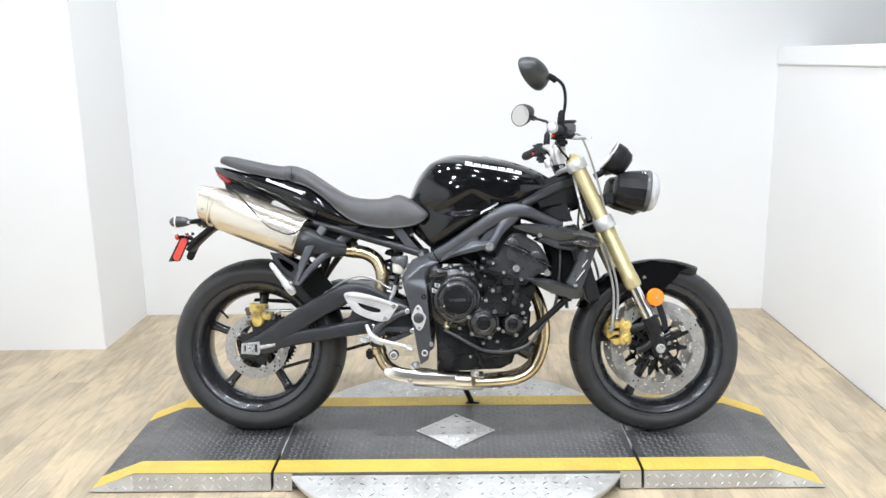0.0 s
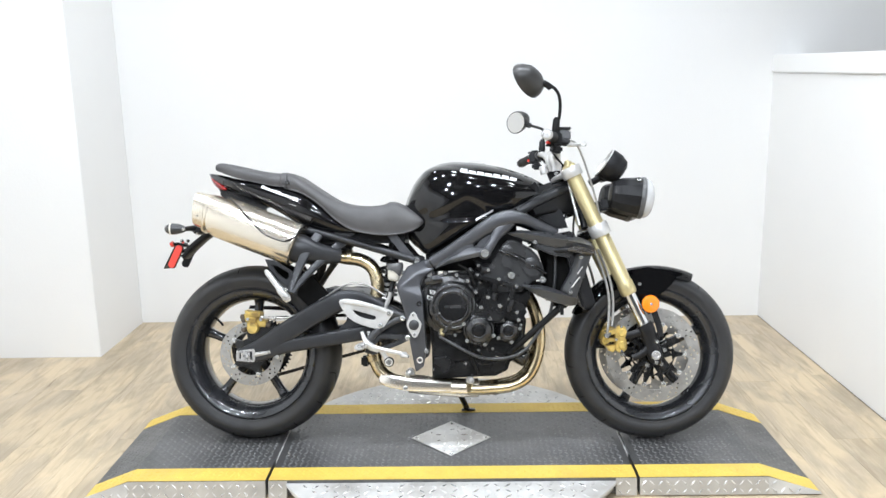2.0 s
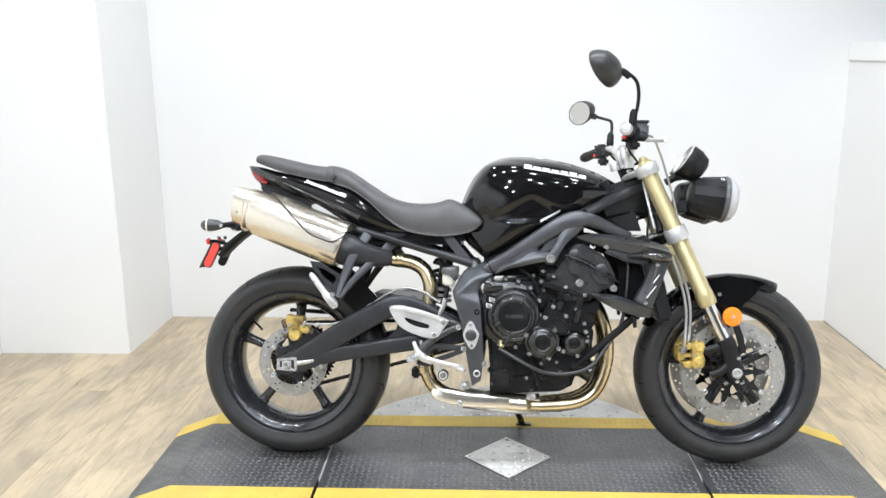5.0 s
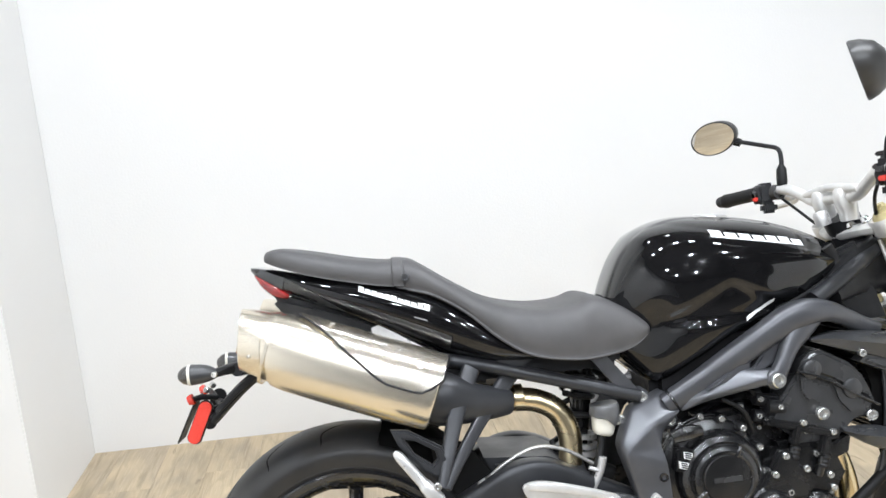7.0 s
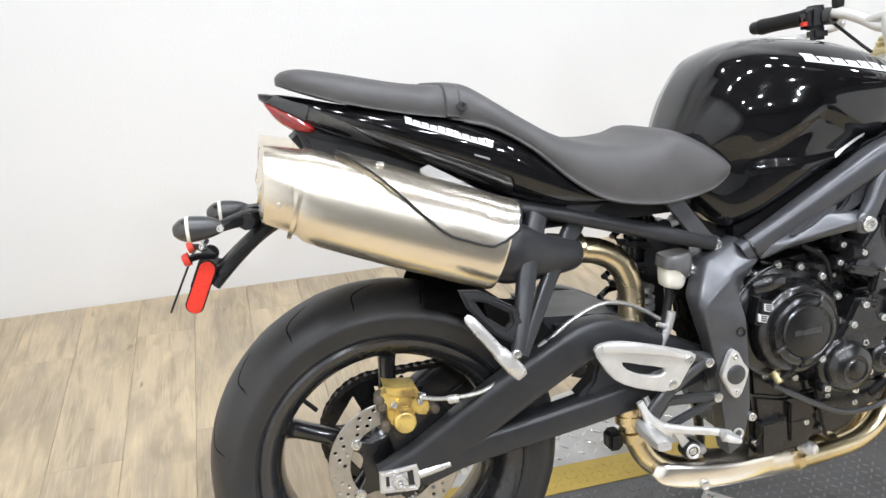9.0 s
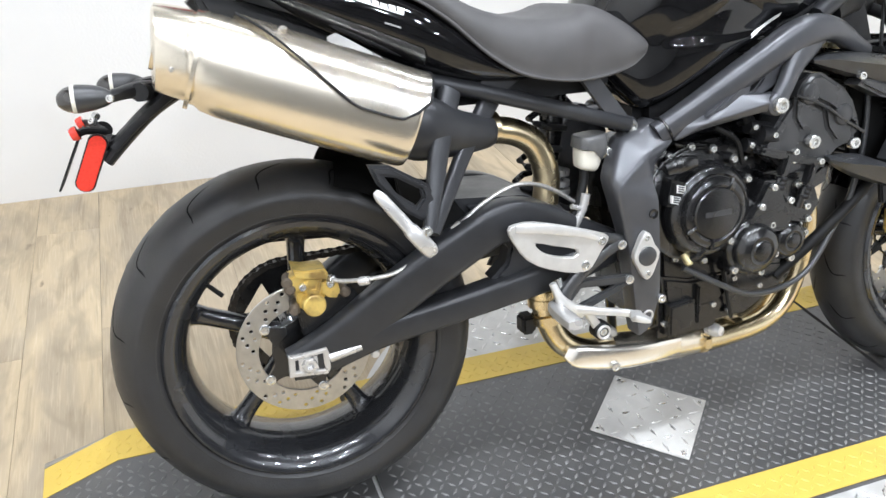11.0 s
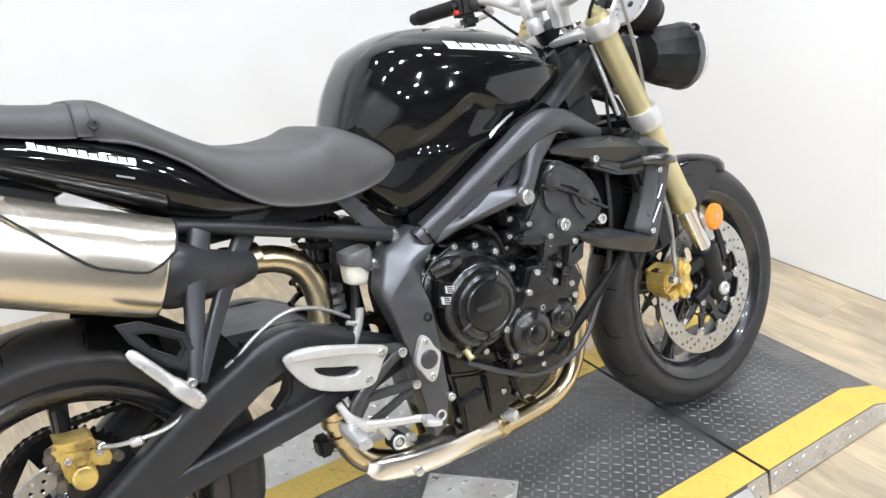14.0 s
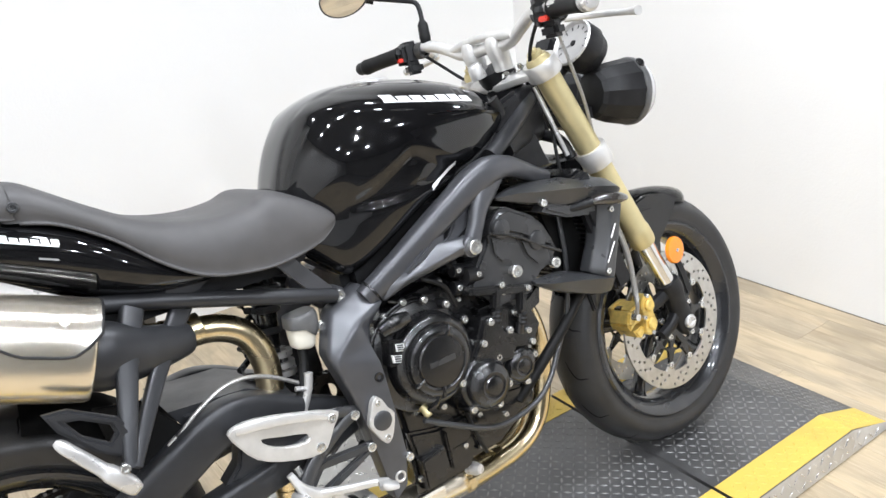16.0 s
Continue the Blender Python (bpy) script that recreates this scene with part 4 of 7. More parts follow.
cover = part("pivot_cover", prism([(0.58, 0.466), (0.589, 0.458), (0.597, 0.44), (0.607, 0.425), (0.60, 0.40), (0.592, 0.384), (0.583, 0.378), (0.574, 0.385), (0.565, 0.402), (0.556, 0.422), (0.563, 0.442), (0.571, 0.46)], -0.153, -0.139, 0.003, n=2), "silver", plate[0], "silver oval pivot cover")
part("pivot_cap", lathe([(0, 0.003), (0.014, 0.004), (0.0175, 0.002), (0.018, -0.006)], 24, axis_pose((0.581, -0.153, 0.422), (0, -1, 0))), "greyplastic", cover)
bolt(cover, (0.579, -0.152, 0.455), 0.005), bolt(cover, (0.583, -0.152, 0.39), 0.005)
for p, r in (((0.589, -0.08, 0.638), 0.011), ((0.634, -0.1, 0.59), 0.011), ((0.824, -0.173, 0.661), 0.014), ((0.622, -0.137, 0.331), 0.008), ((0.624, -0.1, 0.562), 0.007)):
    bolt(frame_r, p, r)
part("stay_tube", tube([(0.20, -0.075, 0.752), (0.307, -0.082, 0.725), (0.583, -0.083, 0.641)], 0.0135, 14, 2), "shadesatin", frame_r, "dark grey subframe tube")
part("stay_tube", tube([(0.20, 0.075, 0.752), (0.307, 0.082, 0.725), (0.583, 0.083, 0.641)], 0.0135, 14, 2), "shadesatin", frame_l)
both("seat_stay", loft([[(x, y, z), (x + 0.018, y, z + 0.022), (x + 0.018, y + 0.012, z + 0.022), (x, y + 0.012, z)] for x, y, z in ((0.565, -0.086, 0.632), (0.525, -0.088, 0.68), (0.475, -0.088, 0.745))], 2), "satin", frame_r)
both("stay_gusset", prism([(0.30, 0.728), (0.345, 0.716), (0.385, 0.74), (0.355, 0.752), (0.31, 0.748)], -0.088, -0.074, 0.004), "shadesatin", frame_r)
part("under_tray", block((0.15, -0.065, 0.70), (0.56, 0.065, 0.76), 0.012), "plastic", bike, "black plastic under-seat tray")
part("airbox", block((0.62, -0.06, 0.60), (0.96, 0.06, 0.76), 0.02), "plastic", bike)

# -- engine --
crank = part("engine", prism([(0.635, 0.575), (0.74, 0.60), (0.84, 0.60), (0.92, 0.53), (0.965, 0.43), (0.955, 0.33), (0.92, 0.29), (0.86, 0.275), (0.70, 0.25), (0.645, 0.265), (0.635, 0.38), (0.625, 0.48)], -0.108, 0.108, 0.012, segs=3), "engine", bike, "black enamelled three-cylinder engine")
part("sump", prism([(0.645, 0.30), (0.80, 0.31), (0.92, 0.31), (0.90, 0.255), (0.86, 0.235), (0.66, 0.228)], -0.085, 0.085, 0.012), "engine", crank)
part("cylinder_block", prism([(0.82, 0.56), (0.845, 0.635), (0.96, 0.60), (1.0, 0.565), (0.965, 0.47), (0.90, 0.44)], -0.112, 0.112, 0.008), "engine", crank)
head = part("cylinder_head", prism([(0.812, 0.585), (0.843, 0.625), (0.872, 0.662), (0.93, 0.66), (1.02, 0.60), (1.022, 0.575), (0.985, 0.565), (0.944, 0.53), (0.87, 0.53)], -0.154, 0.14, 0.006), "enginegrey", crank, "grey-black cylinder head")
cover = part("cam_cover", prism([(0.872, 0.662), (0.885, 0.69), (0.903, 0.705), (0.926, 0.706), (0.979, 0.676), (1.003, 0.65), (1.017, 0.621), (1.026, 0.592), (0.975, 0.622), (0.94, 0.645), (0.905, 0.661)], -0.163, 0.145, 0.008, segs=3), "enginegrey", head, "grey-black cam cover")
part("cover_lobe", prism([(0.872, 0.668), (0.905, 0.656), (0.925, 0.62), (0.915, 0.602), (0.89, 0.605), (0.872, 0.63)], -0.16, -0.145, 0.005), "enginegrey", head)
part("cover_lobe", prism([(0.935, 0.648), (0.975, 0.624), (1.024, 0.594), (1.003, 0.578), (0.97, 0.578), (0.947, 0.605)], -0.16, -0.145, 0.005), "enginegrey", head)
part("cover_seam", sweep([(0.868, -0.163, 0.672, 0.003, 0.003), (0.905, -0.165, 0.659, 0.003, 0.003), (0.94, -0.165, 0.643, 0.003, 0.003), (0.975, -0.165, 0.62, 0.003, 0.003), (1.03, -0.162, 0.59, 0.003, 0.003)], 8, 1, 3), "engine", head)
for x, z, r in ((0.9, 0.672, 0.02), (0.978, 0.628, 0.02)):
    part("cam_boss", lathe([(0, 0.004), (r * 0.7, 0.0036), (r * 0.92, 0.002), (r, -0.002), (r, -0.006)], 28, axis_pose((x, -0.163, z), (0, -1, 0))), "enginegrey", head)
for p, r in (((0.913, -0.161, 0.586), 0.0125), ((1.018, -0.15, 0.57), 0.0115), ((0.88, -0.156, 0.555), 0.006), ((0.835, -0.155, 0.605), 0.0055)):
    bolt(head, p, r)
for x, z in ((0.803, 0.621), (0.798, 0.589)):
    part("hose_stub", tube([(x + 0.05, -0.125, z - 0.012), (x + 0.02, -0.13, z - 0.006), (x - 0.008, -0.13, z)], 0.013, 14, 2), "plastic", crank, "black coolant hose stub")
    bolt(crank, (x, -0.141, z), 0.0055)
part("coolant_elbow", tube([(0.865, -0.13, 0.585), (0.838, -0.138, 0.60), (0.812, -0.14, 0.606)], 0.018, 16, 3), "plastic", crank, "black coolant elbow")
rail = part("plug_rail", prism([(0.80, 0.576), (0.805, 0.588), (0.87, 0.572), (0.945, 0.55), (0.942, 0.535), (0.866, 0.556)], -0.168, -0.13, 0.004), "engine", crank, "black plug rail below the head")
for x, z in ((0.858, 0.556), (0.916, 0.532)):
    part("plug_cap", block((-0.008, -0.01, -0.026), (0.008, 0.01, 0.016), 0.004, pose(x, -0.16, z, 0, 16, 0)), "engine", rail)
    part("plug_spring", lathe([(0.009, 0.0), (0.0105, 0.004), (0.009, 0.008), (0.0105, 0.012), (0.009, 0.016), (0.0105, 0.02), (0.009, 0.024)], 14, axis_pose((x - 0.006, -0.155, z - 0.052), (0.28, 0, 0.96))), "plastic", rail)
    part("plug_stem", tube([(x - 0.004, -0.155, z - 0.03), (x - 0.014, -0.15, z - 0.068)], 0.008, 12, 1), "engine", rail)
    bolt(rail, (x + 0.012, -0.17, z + 0.018), 0.006)
part("head_flange", prism([(0.83, 0.535), (0.87, 0.535), (0.945, 0.52), (0.985, 0.545), (0.975, 0.50), (0.90, 0.47), (0.85, 0.49)], -0.14, -0.10, 0.004), "engine", crank)
clutch_c, drum_c = Vector((0.703, -0.108, 0.487)), Vector((0.714, -0.108, 0.482))
clutch = part("clutch_cover", lathe([(0.1, -0.01), (0.104, 0.0), (0.102, 0.008), (0.096, 0.012), (0.0, 0.014)], 64, axis_pose(clutch_c, (0, -1, 0))), "engine", crank, "round black clutch cover")
part("cover_drum", lathe([(0.088, 0.006), (0.086, 0.016), (0.083, 0.034), (0.08, 0.041), (0.075, 0.0455), (0.07, 0.047), (0.0665, 0.0455), (0.0645, 0.046), (0.0625, 0.054), (0.057, 0.0575), (0.052, 0.058), (0.0485, 0.0555), (0.0475, 0.0555), (0.045, 0.059), (0.02, 0.0605), (0, 0.061)], 72, axis_pose(drum_c, (0, -1, 0))), "engine", clutch)
for a in (62, 205, 262):
    q = radians(a)
    p = drum_c + Vector((0.055 * math.cos(q), -0.054, 0.055 * math.sin(q)))
    part("cover_notch", sweep([(*(p - Vector((0.012 * math.cos(q), 0, 0.012 * math.sin(q)))), 0.004, 0.004), (*p, 0.005, 0.006), (*(p + Vector((0.012 * math.cos(q), -0.0, 0.012 * math.sin(q)))), 0.003, 0.004)], 8, 2, 2.4), "engine", clutch)
for k, r in enumerate((0.104, 0.1085)):
    arc = [(clutch_c.x + r * math.cos(radians(t)), -0.118 + 0.004 * k, clutch_c.z + r * math.sin(radians(t))) for t in range(75, 150, 8)]
    part("cover_rib", tube(arc, 0.002, 6, 2), "engine", clutch)
part("filler_cap", sweep([(0.625, -0.138, 0.566, 0.012, 0.01), (0.65, -0.145, 0.574, 0.015, 0.012), (0.678, -0.142, 0.574, 0.012, 0.01)], 12, 3, 2.6), "engine", clutch)
for k, (x, z) in enumerate(((0.640, 0.545), (0.652, 0.58), (0.69, 0.594), (0.728, 0.588), (0.765, 0.568), (0.792, 0.53), (0.793, 0.485), (0.785, 0.43), (0.76, 0.40), (0.72, 0.383), (0.668, 0.39), (0.632, 0.425))):
    y = -0.104 - 0.27 * max(0, x - 0.66)
    bolt(clutch, (x, y - 0.004, z), 0.0062)
    part("bolt_boss", lathe([(0, 0.004), (0.009, 0.003), (0.0105, -0.03)], 12, axis_pose((x, y, z), (0, -1, 0))), "engine", clutch)
for q, (z0, z1) in enumerate(((0.527, 0.541), (0.509, 0.523))):
    x0 = 0.637 - 0.009 * q
    part("info_sticker", prism([(x0, z0), (x0 + 0.018, z0 - 0.005), (x0 + 0.018, z1 - 0.005), (x0, z1)], -0.1525, -0.13, 0.0005), "label", clutch, "small white printed sticker")
    for k in range(3):
        part("print_bar", prism([(x0 + 0.003, z0 + 0.0015 + 0.004 * k), (x0 + 0.015, z0 - 0.002 + 0.004 * k), (x0 + 0.015, z0 + 0.0004 + 0.004 * k), (x0 + 0.003, z0 + 0.0038 + 0.004 * k)], -0.1533, -0.1524, 0), "plastic", clutch)
part("sticker_pad", prism([(0.622, 0.503), (0.66, 0.493), (0.662, 0.54), (0.63, 0.55)], -0.152, -0.105, 0.005), "engine", clutch)
part("cover_print", prism([(0.686, 0.478), (0.742, 0.478), (0.742, 0.488), (0.686, 0.488)], -0.1695, -0.16, 0.0005), "enginegrey", clutch, "faint raised maker's mark as a plain bar")
part("sight_plug", lathe([(0, 0.012), (0.006, 0.012), (0.008, 0.008), (0.008, -0.01)], 12, axis_pose((0.676, -0.135, 0.395), (0.1, -0.6, -0.7))), "gold", clutch, "small brass plug")
part("clutch_arm", tube([(0.705, -0.15, 0.425), (0.69, -0.15, 0.405), (0.68, -0.14, 0.395)], 0.006, 8, 3), "engine", clutch)

for c, r, h, turns in ((Vector((0.80, -0.152, 0.404)), 0.047, 0.03, (0.77, 5.9, 5.1, 3.9, 2.75)), (Vector((0.9, -0.126, 0.398)), 0.036, 0.022, (2.05, 0.15, 5.0, 3.8))):
    a = part("side_cover", lathe([(r * 1.2, -0.045), (r * 1.16, 0), (r * 1.08, 0.006), (r, 0.008), (r * 0.98, h * 0.5), (r * 0.91, h * 0.78), (r * 0.76, h * 0.97), (r * 0.55, h * 1.08), (r * 0.5, h * 1.04), (r * 0.4, h * 1.05), (r * 0.36, h * 1.14), (r * 0.2, h * 1.18), (0, h * 1.19)], 48, axis_pose(c, (0, -1, 0))), "engine", crank, "round black side cover")
    for t in turns:
        p = c + Vector((r * 1.14 * math.cos(t), 0, r * 1.14 * math.sin(t)))
        part("bolt_boss", lathe([(0, 0.006), (0.009, 0.005), (0.011, -0.03)], 14, axis_pose(p, (0, -1, 0))), "engine", a)
        bolt(a, p - Vector((0, 0.006, 0)), 0.0068)
part("timing_cover", prism([(0.778, 0.455), (0.80, 0.488), (0.82, 0.525), (0.85, 0.522), (0.866, 0.489), (0.892, 0.452), (0.872, 0.425), (0.80, 0.43)], -0.163, -0.10, 0.007), "engine", crank)
part("cylinder_face", prism([(0.845, 0.528), (0.94, 0.52), (0.965, 0.46), (0.94, 0.425), (0.88, 0.44)], -0.142, -0.10, 0.006), "engine", crank)
for x, y, z in ((0.833, -0.164, 0.513), (0.809, -0.164, 0.48), (0.872, -0.164, 0.484), (0.905, -0.143, 0.505), (0.93, -0.143, 0.46), (0.935, -0.143, 0.435)):
    bolt(crank, (x, y, z), 0.0066)
part("crank_lower", prism([(0.64, 0.345), (0.77, 0.345), (0.86, 0.355), (0.93, 0.345), (0.92, 0.318), (0.86, 0.30), (0.785, 0.285), (0.765, 0.238), (0.75, 0.235), (0.64, 0.235)], -0.112, -0.09, 0.008), "engine", crank, "black lower crankcase and sump side")
part("sump_panel", prism([(0.648, 0.305), (0.70, 0.312), (0.704, 0.262), (0.69, 0.248), (0.648, 0.246)], -0.132, -0.1, 0.003), "engine", crank, "flat black sump panel")
for x, z in ((0.712, 0.335),):
    part("sump_web", block((x - 0.004, -0.13, z - 0.075), (x + 0.004, -0.105, z), 0.003), "engine", crank)
part("sump_cable", tube([(0.762, -0.125, 0.365), (0.772, -0.125, 0.32), (0.785, -0.12, 0.28), (0.80, -0.11, 0.25)], 0.004, 8), "softrubber", crank)
part("oil_plug", lathe([(0, 0.012), (0.009, 0.011), (0.011, 0.004), (0.013, 0), (0.013, -0.02)], 16, axis_pose((0.772, -0.105, 0.225), (0.2, -0.9, 0.1))), "alloy", crank, "pale alloy drain fitting")
for x, z in ((0.655, 0.335), (0.70, 0.31), (0.755, 0.285), (0.80, 0.33), (0.86, 0.305), (0.91, 0.325), (0.94, 0.36), (0.648, 0.265)):
    bolt(crank, (x, -0.112, z), 0.0055)
for x, z in ((0.808, 0.56), (0.775, 0.605), (0.945, 0.415), (0.935, 0.345), (0.848, 0.335), (0.785, 0.355), (0.69, 0.27), (0.79, 0.268)):
    bolt(crank, (x, -0.1125, z), 0.005)
    part("bolt_boss", lathe([(0, 0.005), (0.0085, 0.004), (0.0105, -0.012)], 12, axis_pose((x, -0.108, z), (0, -1, 0))), "engine", crank)
for k in range(4):
    part("cylinder_rib", block((0.872 + 0.026 * k, -0.117, 0.462 + 0.006 * k), (0.877 + 0.026 * k, -0.108, 0.53 - 0.002 * k), 0.002), "engine", crank)
part("sensor_plug", lathe([(0, 0.016), (0.008, 0.015), (0.0095, 0.004), (0.007, 0), (0.007, -0.012)], 14, axis_pose((0.80, -0.118, 0.628), (0.3, -0.9, 0.3))), "plastic", crank)
part("breather_pipe", tube([(0.765, -0.11, 0.655), (0.795, -0.125, 0.635), (0.812, -0.125, 0.60), (0.815, -0.12, 0.565)], 0.005, 8), "softrubber", crank)
part("side_casting", prism([(0.64, 0.36), (0.70, 0.345), (0.78, 0.345), (0.80, 0.32), (0.76, 0.29), (0.68, 0.285), (0.645, 0.31)], -0.118, -0.10, 0.006), "engine", crank)
part("oil_filter", lathe([(0, 0.05), (0.028, 0.05), (0.033, 0.044), (0.034, 0), (0, 0)], 28, axis_pose((0.93, -0.03, 0.31), (0.8, -0.3, -0.4))), "engine", crank)
for pts in (((0.735, -0.12, 0.625), (0.77, -0.135, 0.60), (0.79, -0.13, 0.555)),):
    part("wiring_loom", tube(pts, 0.0045, 8), "softrubber", crank)

# -- cooling --
rad = part("radiator", block((-0.018, -0.165, -0.135), (0.018, 0.165, 0.135), 0.004, pose(1.135, 0, 0.60, 0, -16, 0)), "engine", bike, "black radiator core")
for k in range(22):
    part("fin", block((-0.0215, -0.15, -0.0012), (0.0, 0.15, 0.0012), 0, pose(1.135, 0, 0.60, 0, -16, 0) @ Matrix.Translation((0, 0, -0.12 + 0.0114 * k))), "plastic", rad)
for y in (-0.165, 0.165):
    part("radiator_tank", block((-0.024, y - 0.015, -0.13), (0.024, y + 0.015, 0.13), 0.008, pose(1.135, 0, 0.60, 0, -16, 0)), "plastic", rad)


def cowl(s):
    """The side cowl: a pointed upper blade, a shelf under it, a slanting web and a pointed lower blade."""
    up = loft([[(0.905, -0.150, 0.730), (0.905, -0.158, 0.730), (0.904, -0.161, 0.728), (0.906, -0.158, 0.724), (0.906, -0.150, 0.724)],
               [(0.95, -0.138, 0.737), (0.945, -0.160, 0.735), (0.94, -0.176, 0.728), (0.945, -0.168, 0.711), (0.95, -0.14, 0.708)],
               [(1.0, -0.135, 0.735), (0.992, -0.165, 0.732), (0.985, -0.19, 0.720), (0.99, -0.176, 0.697), (1.0, -0.14, 0.69)],
               [(1.06, -0.13, 0.727), (1.055, -0.168, 0.724), (1.045, -0.2, 0.710), (1.05, -0.184, 0.68), (1.06, -0.14, 0.672)],
               [(1.125, -0.13, 0.717), (1.122, -0.172, 0.714), (1.112, -0.206, 0.698), (1.118, -0.19, 0.668), (1.12, -0.14, 0.66)],
               [(1.17, -0.13, 0.702), (1.17, -0.17, 0.699), (1.168, -0.2, 0.684), (1.17, -0.187, 0.658), (1.17, -0.14, 0.65)],
               [(1.185, -0.135, 0.685), (1.186, -0.168, 0.683), (1.188, -0.188, 0.674), (1.187, -0.175, 0.655), (1.185, -0.14, 0.65)]])
    web = faceted([(1.128, -0.178, 0.668), (1.106, -0.18, 0.59), (1.074, -0.182, 0.535), (1.118, -0.198, 0.493), (1.154, -0.2, 0.59), (1.183, -0.198, 0.668), (1.146, -0.2, 0.668), (1.124, -0.203, 0.583), (1.095, -0.205, 0.525)],
                  [(0, 1, 7, 6), (1, 2, 8, 7), (2, 3, 8), (6, 7, 4, 5), (7, 8, 3, 4)], 0.03, 0.002)
    lo = loft([[(0.95, -0.155, 0.554), (0.95, -0.166, 0.553), (0.949, -0.170, 0.550), (0.951, -0.166, 0.546), (0.951, -0.155, 0.546)],
               [(0.99, -0.15, 0.552), (0.988, -0.172, 0.55), (0.98, -0.190, 0.542), (0.985, -0.178, 0.526), (0.99, -0.15, 0.522)],
               [(1.03, -0.15, 0.548), (1.03, -0.18, 0.543), (1.024, -0.203, 0.535), (1.028, -0.188, 0.508), (1.03, -0.15, 0.502)],
               [(1.08, -0.15, 0.53), (1.08, -0.185, 0.528), (1.076, -0.21, 0.522), (1.078, -0.194, 0.49), (1.08, -0.15, 0.485)],
               [(1.112, -0.15, 0.522), (1.115, -0.185, 0.52), (1.116, -0.205, 0.512), (1.115, -0.19, 0.484), (1.112, -0.15, 0.48)],
               [(1.128, -0.152, 0.512), (1.13, -0.178, 0.51), (1.132, -0.19, 0.505), (1.13, -0.178, 0.488), (1.128, -0.152, 0.486)]])
    shelf = prism([(0.988, 0.68), (1.0, 0.691), (1.06, 0.68), (1.122, 0.665), (1.122, 0.640), (1.049, 0.653)], -0.184, -0.14, 0.006)
    tab = prism([(1.066, 0.49), (1.084, 0.49), (1.084, 0.452), (1.074, 0.452)], -0.18, -0.168, 0.003)
    parts = [up, web, lo, shelf, tab]
    if s > 0:
        parts = [flip(b) for b in parts]
    c = part("radiator_cowl", parts[0], "greyplastic", bike, "dark grey plastic radiator cowl", sharp=28)
    part("cowl_web", parts[1], "greyplastic", c, sharp=50)
    part("lower_blade", parts[2], "greyplastic", c, sharp=28)
    part("cowl_shelf", parts[3], "greyplastic", c)
    part("cowl_tab", parts[4], "plastic", c)
    q = 1 if s > 0 else -1
    part("indicator_stem", tube([(1.055, q * 0.176, 0.668), (1.085, q * 0.19, 0.669), (1.1, q * 0.196, 0.67)], 0.009, 12, 2), "plastic", c)
    sig = part("front_indicator", sweep([(1.092, q * 0.188, 0.67, 0.006, 0.008), (1.115, q * 0.2, 0.671, 0.0115, 0.015), (1.145, q * 0.208, 0.666, 0.013, 0.018), (1.172, q * 0.207, 0.66, 0.008, 0.012), (1.182, q * 0.203, 0.657, 0.002, 0.003)], 16, 5), "smoke", c, "smoked front indicator")
    for p, r in (((0.991, q * 0.182, 0.697), 0.0075), ((1.141, q * 0.2, 0.645), 0.006), ((1.105, q * 0.202, 0.529), 0.006)):
        bolt(c, p, r, (0, q, 0))
    for a, b in (((1.128, 0.59), (1.146, 0.614)), ((1.108, 0.545), (1.136, 0.58))):
        part("cowl_slot", tube([(a[0], q * 0.2025, a[1]), (b[0], q * 0.2005, b[1])], 0.002, 6, 1), "silver", c, "thin pale slot edge")


# black sheets added for the shade in the open space behind the cowls
both("radiator_shroud", prism([(1.0, 0.73), (1.19, 0.695), (1.16, 0.56), (1.10, 0.47), (1.05, 0.48), (1.03, 0.56), (1.035, 0.62)], -0.125, -0.115, 0.006), "grooveblack", rad)
cowl(-1), cowl(1)
part("coolant_hose", tube([(1.09, -0.13, 0.485), (1.04, -0.13, 0.44), (0.995, -0.125, 0.40), (0.945, -0.115, 0.355), (0.90, -0.105, 0.315)], 0.0115, 14), "softrubber", bike, "black coolant hose")
# grey instead of black rubber: the hose's highlight is put into its colour
part("lower_hose", tube([(0.667, -0.138, 0.381), (0.74, -0.148, 0.34), (0.81, -0.146, 0.308), (0.89, -0.14, 0.305), (0.955, -0.135, 0.33), (1.01, -0.13, 0.40), (1.045, -0.13, 0.46), (1.06, -0.135, 0.56), (1.065, -0.13, 0.66)], 0.0055, 10), "greyplastic", bike, "black overflow hose, greyed for its highlight")

# -- exhaust --
FLARE = 0.0
header = None
for k, y in enumerate((-0.075, 0.0, 0.075)):
    bm = tube([(0.965, y, 0.53), (0.995, y * 1.0, 0.475), (1.015, y * 0.95, 0.40), (1.012, y * 0.85, 0.315), (0.98, y * 0.75 - 0.01, 0.236), (0.92, y * 0.6 - 0.03, 0.198), (0.83, y * 0.45 - 0.05, 0.188), (0.76, -0.07 + y * 0.3, 0.189)], 0.0205, 18, 6)
    h = part("header_pipe", bm, "pipe", header or bike, "heat-tinted steel exhaust header")
    header = header or h
part("collector", tube([(0.80, -0.07, 0.19), (0.74, -0.075, 0.191), (0.66, -0.085, 0.198), (0.56, -0.092, 0.21)], 0.033, 20, 3), "steel", header, "steel exhaust collector")
part("valve_body", block((0.752, -0.115, 0.172), (0.785, -0.05, 0.212), 0.01), "pipe", header)
part("clamp", lathe([(0.0215, -0.012), (0.0255, -0.01), (0.0255, 0.01), (0.0215, 0.012)], 20, axis_pose((0.86, -0.068, 0.19), (1, 0.1, 0.05))), "pipe", header)
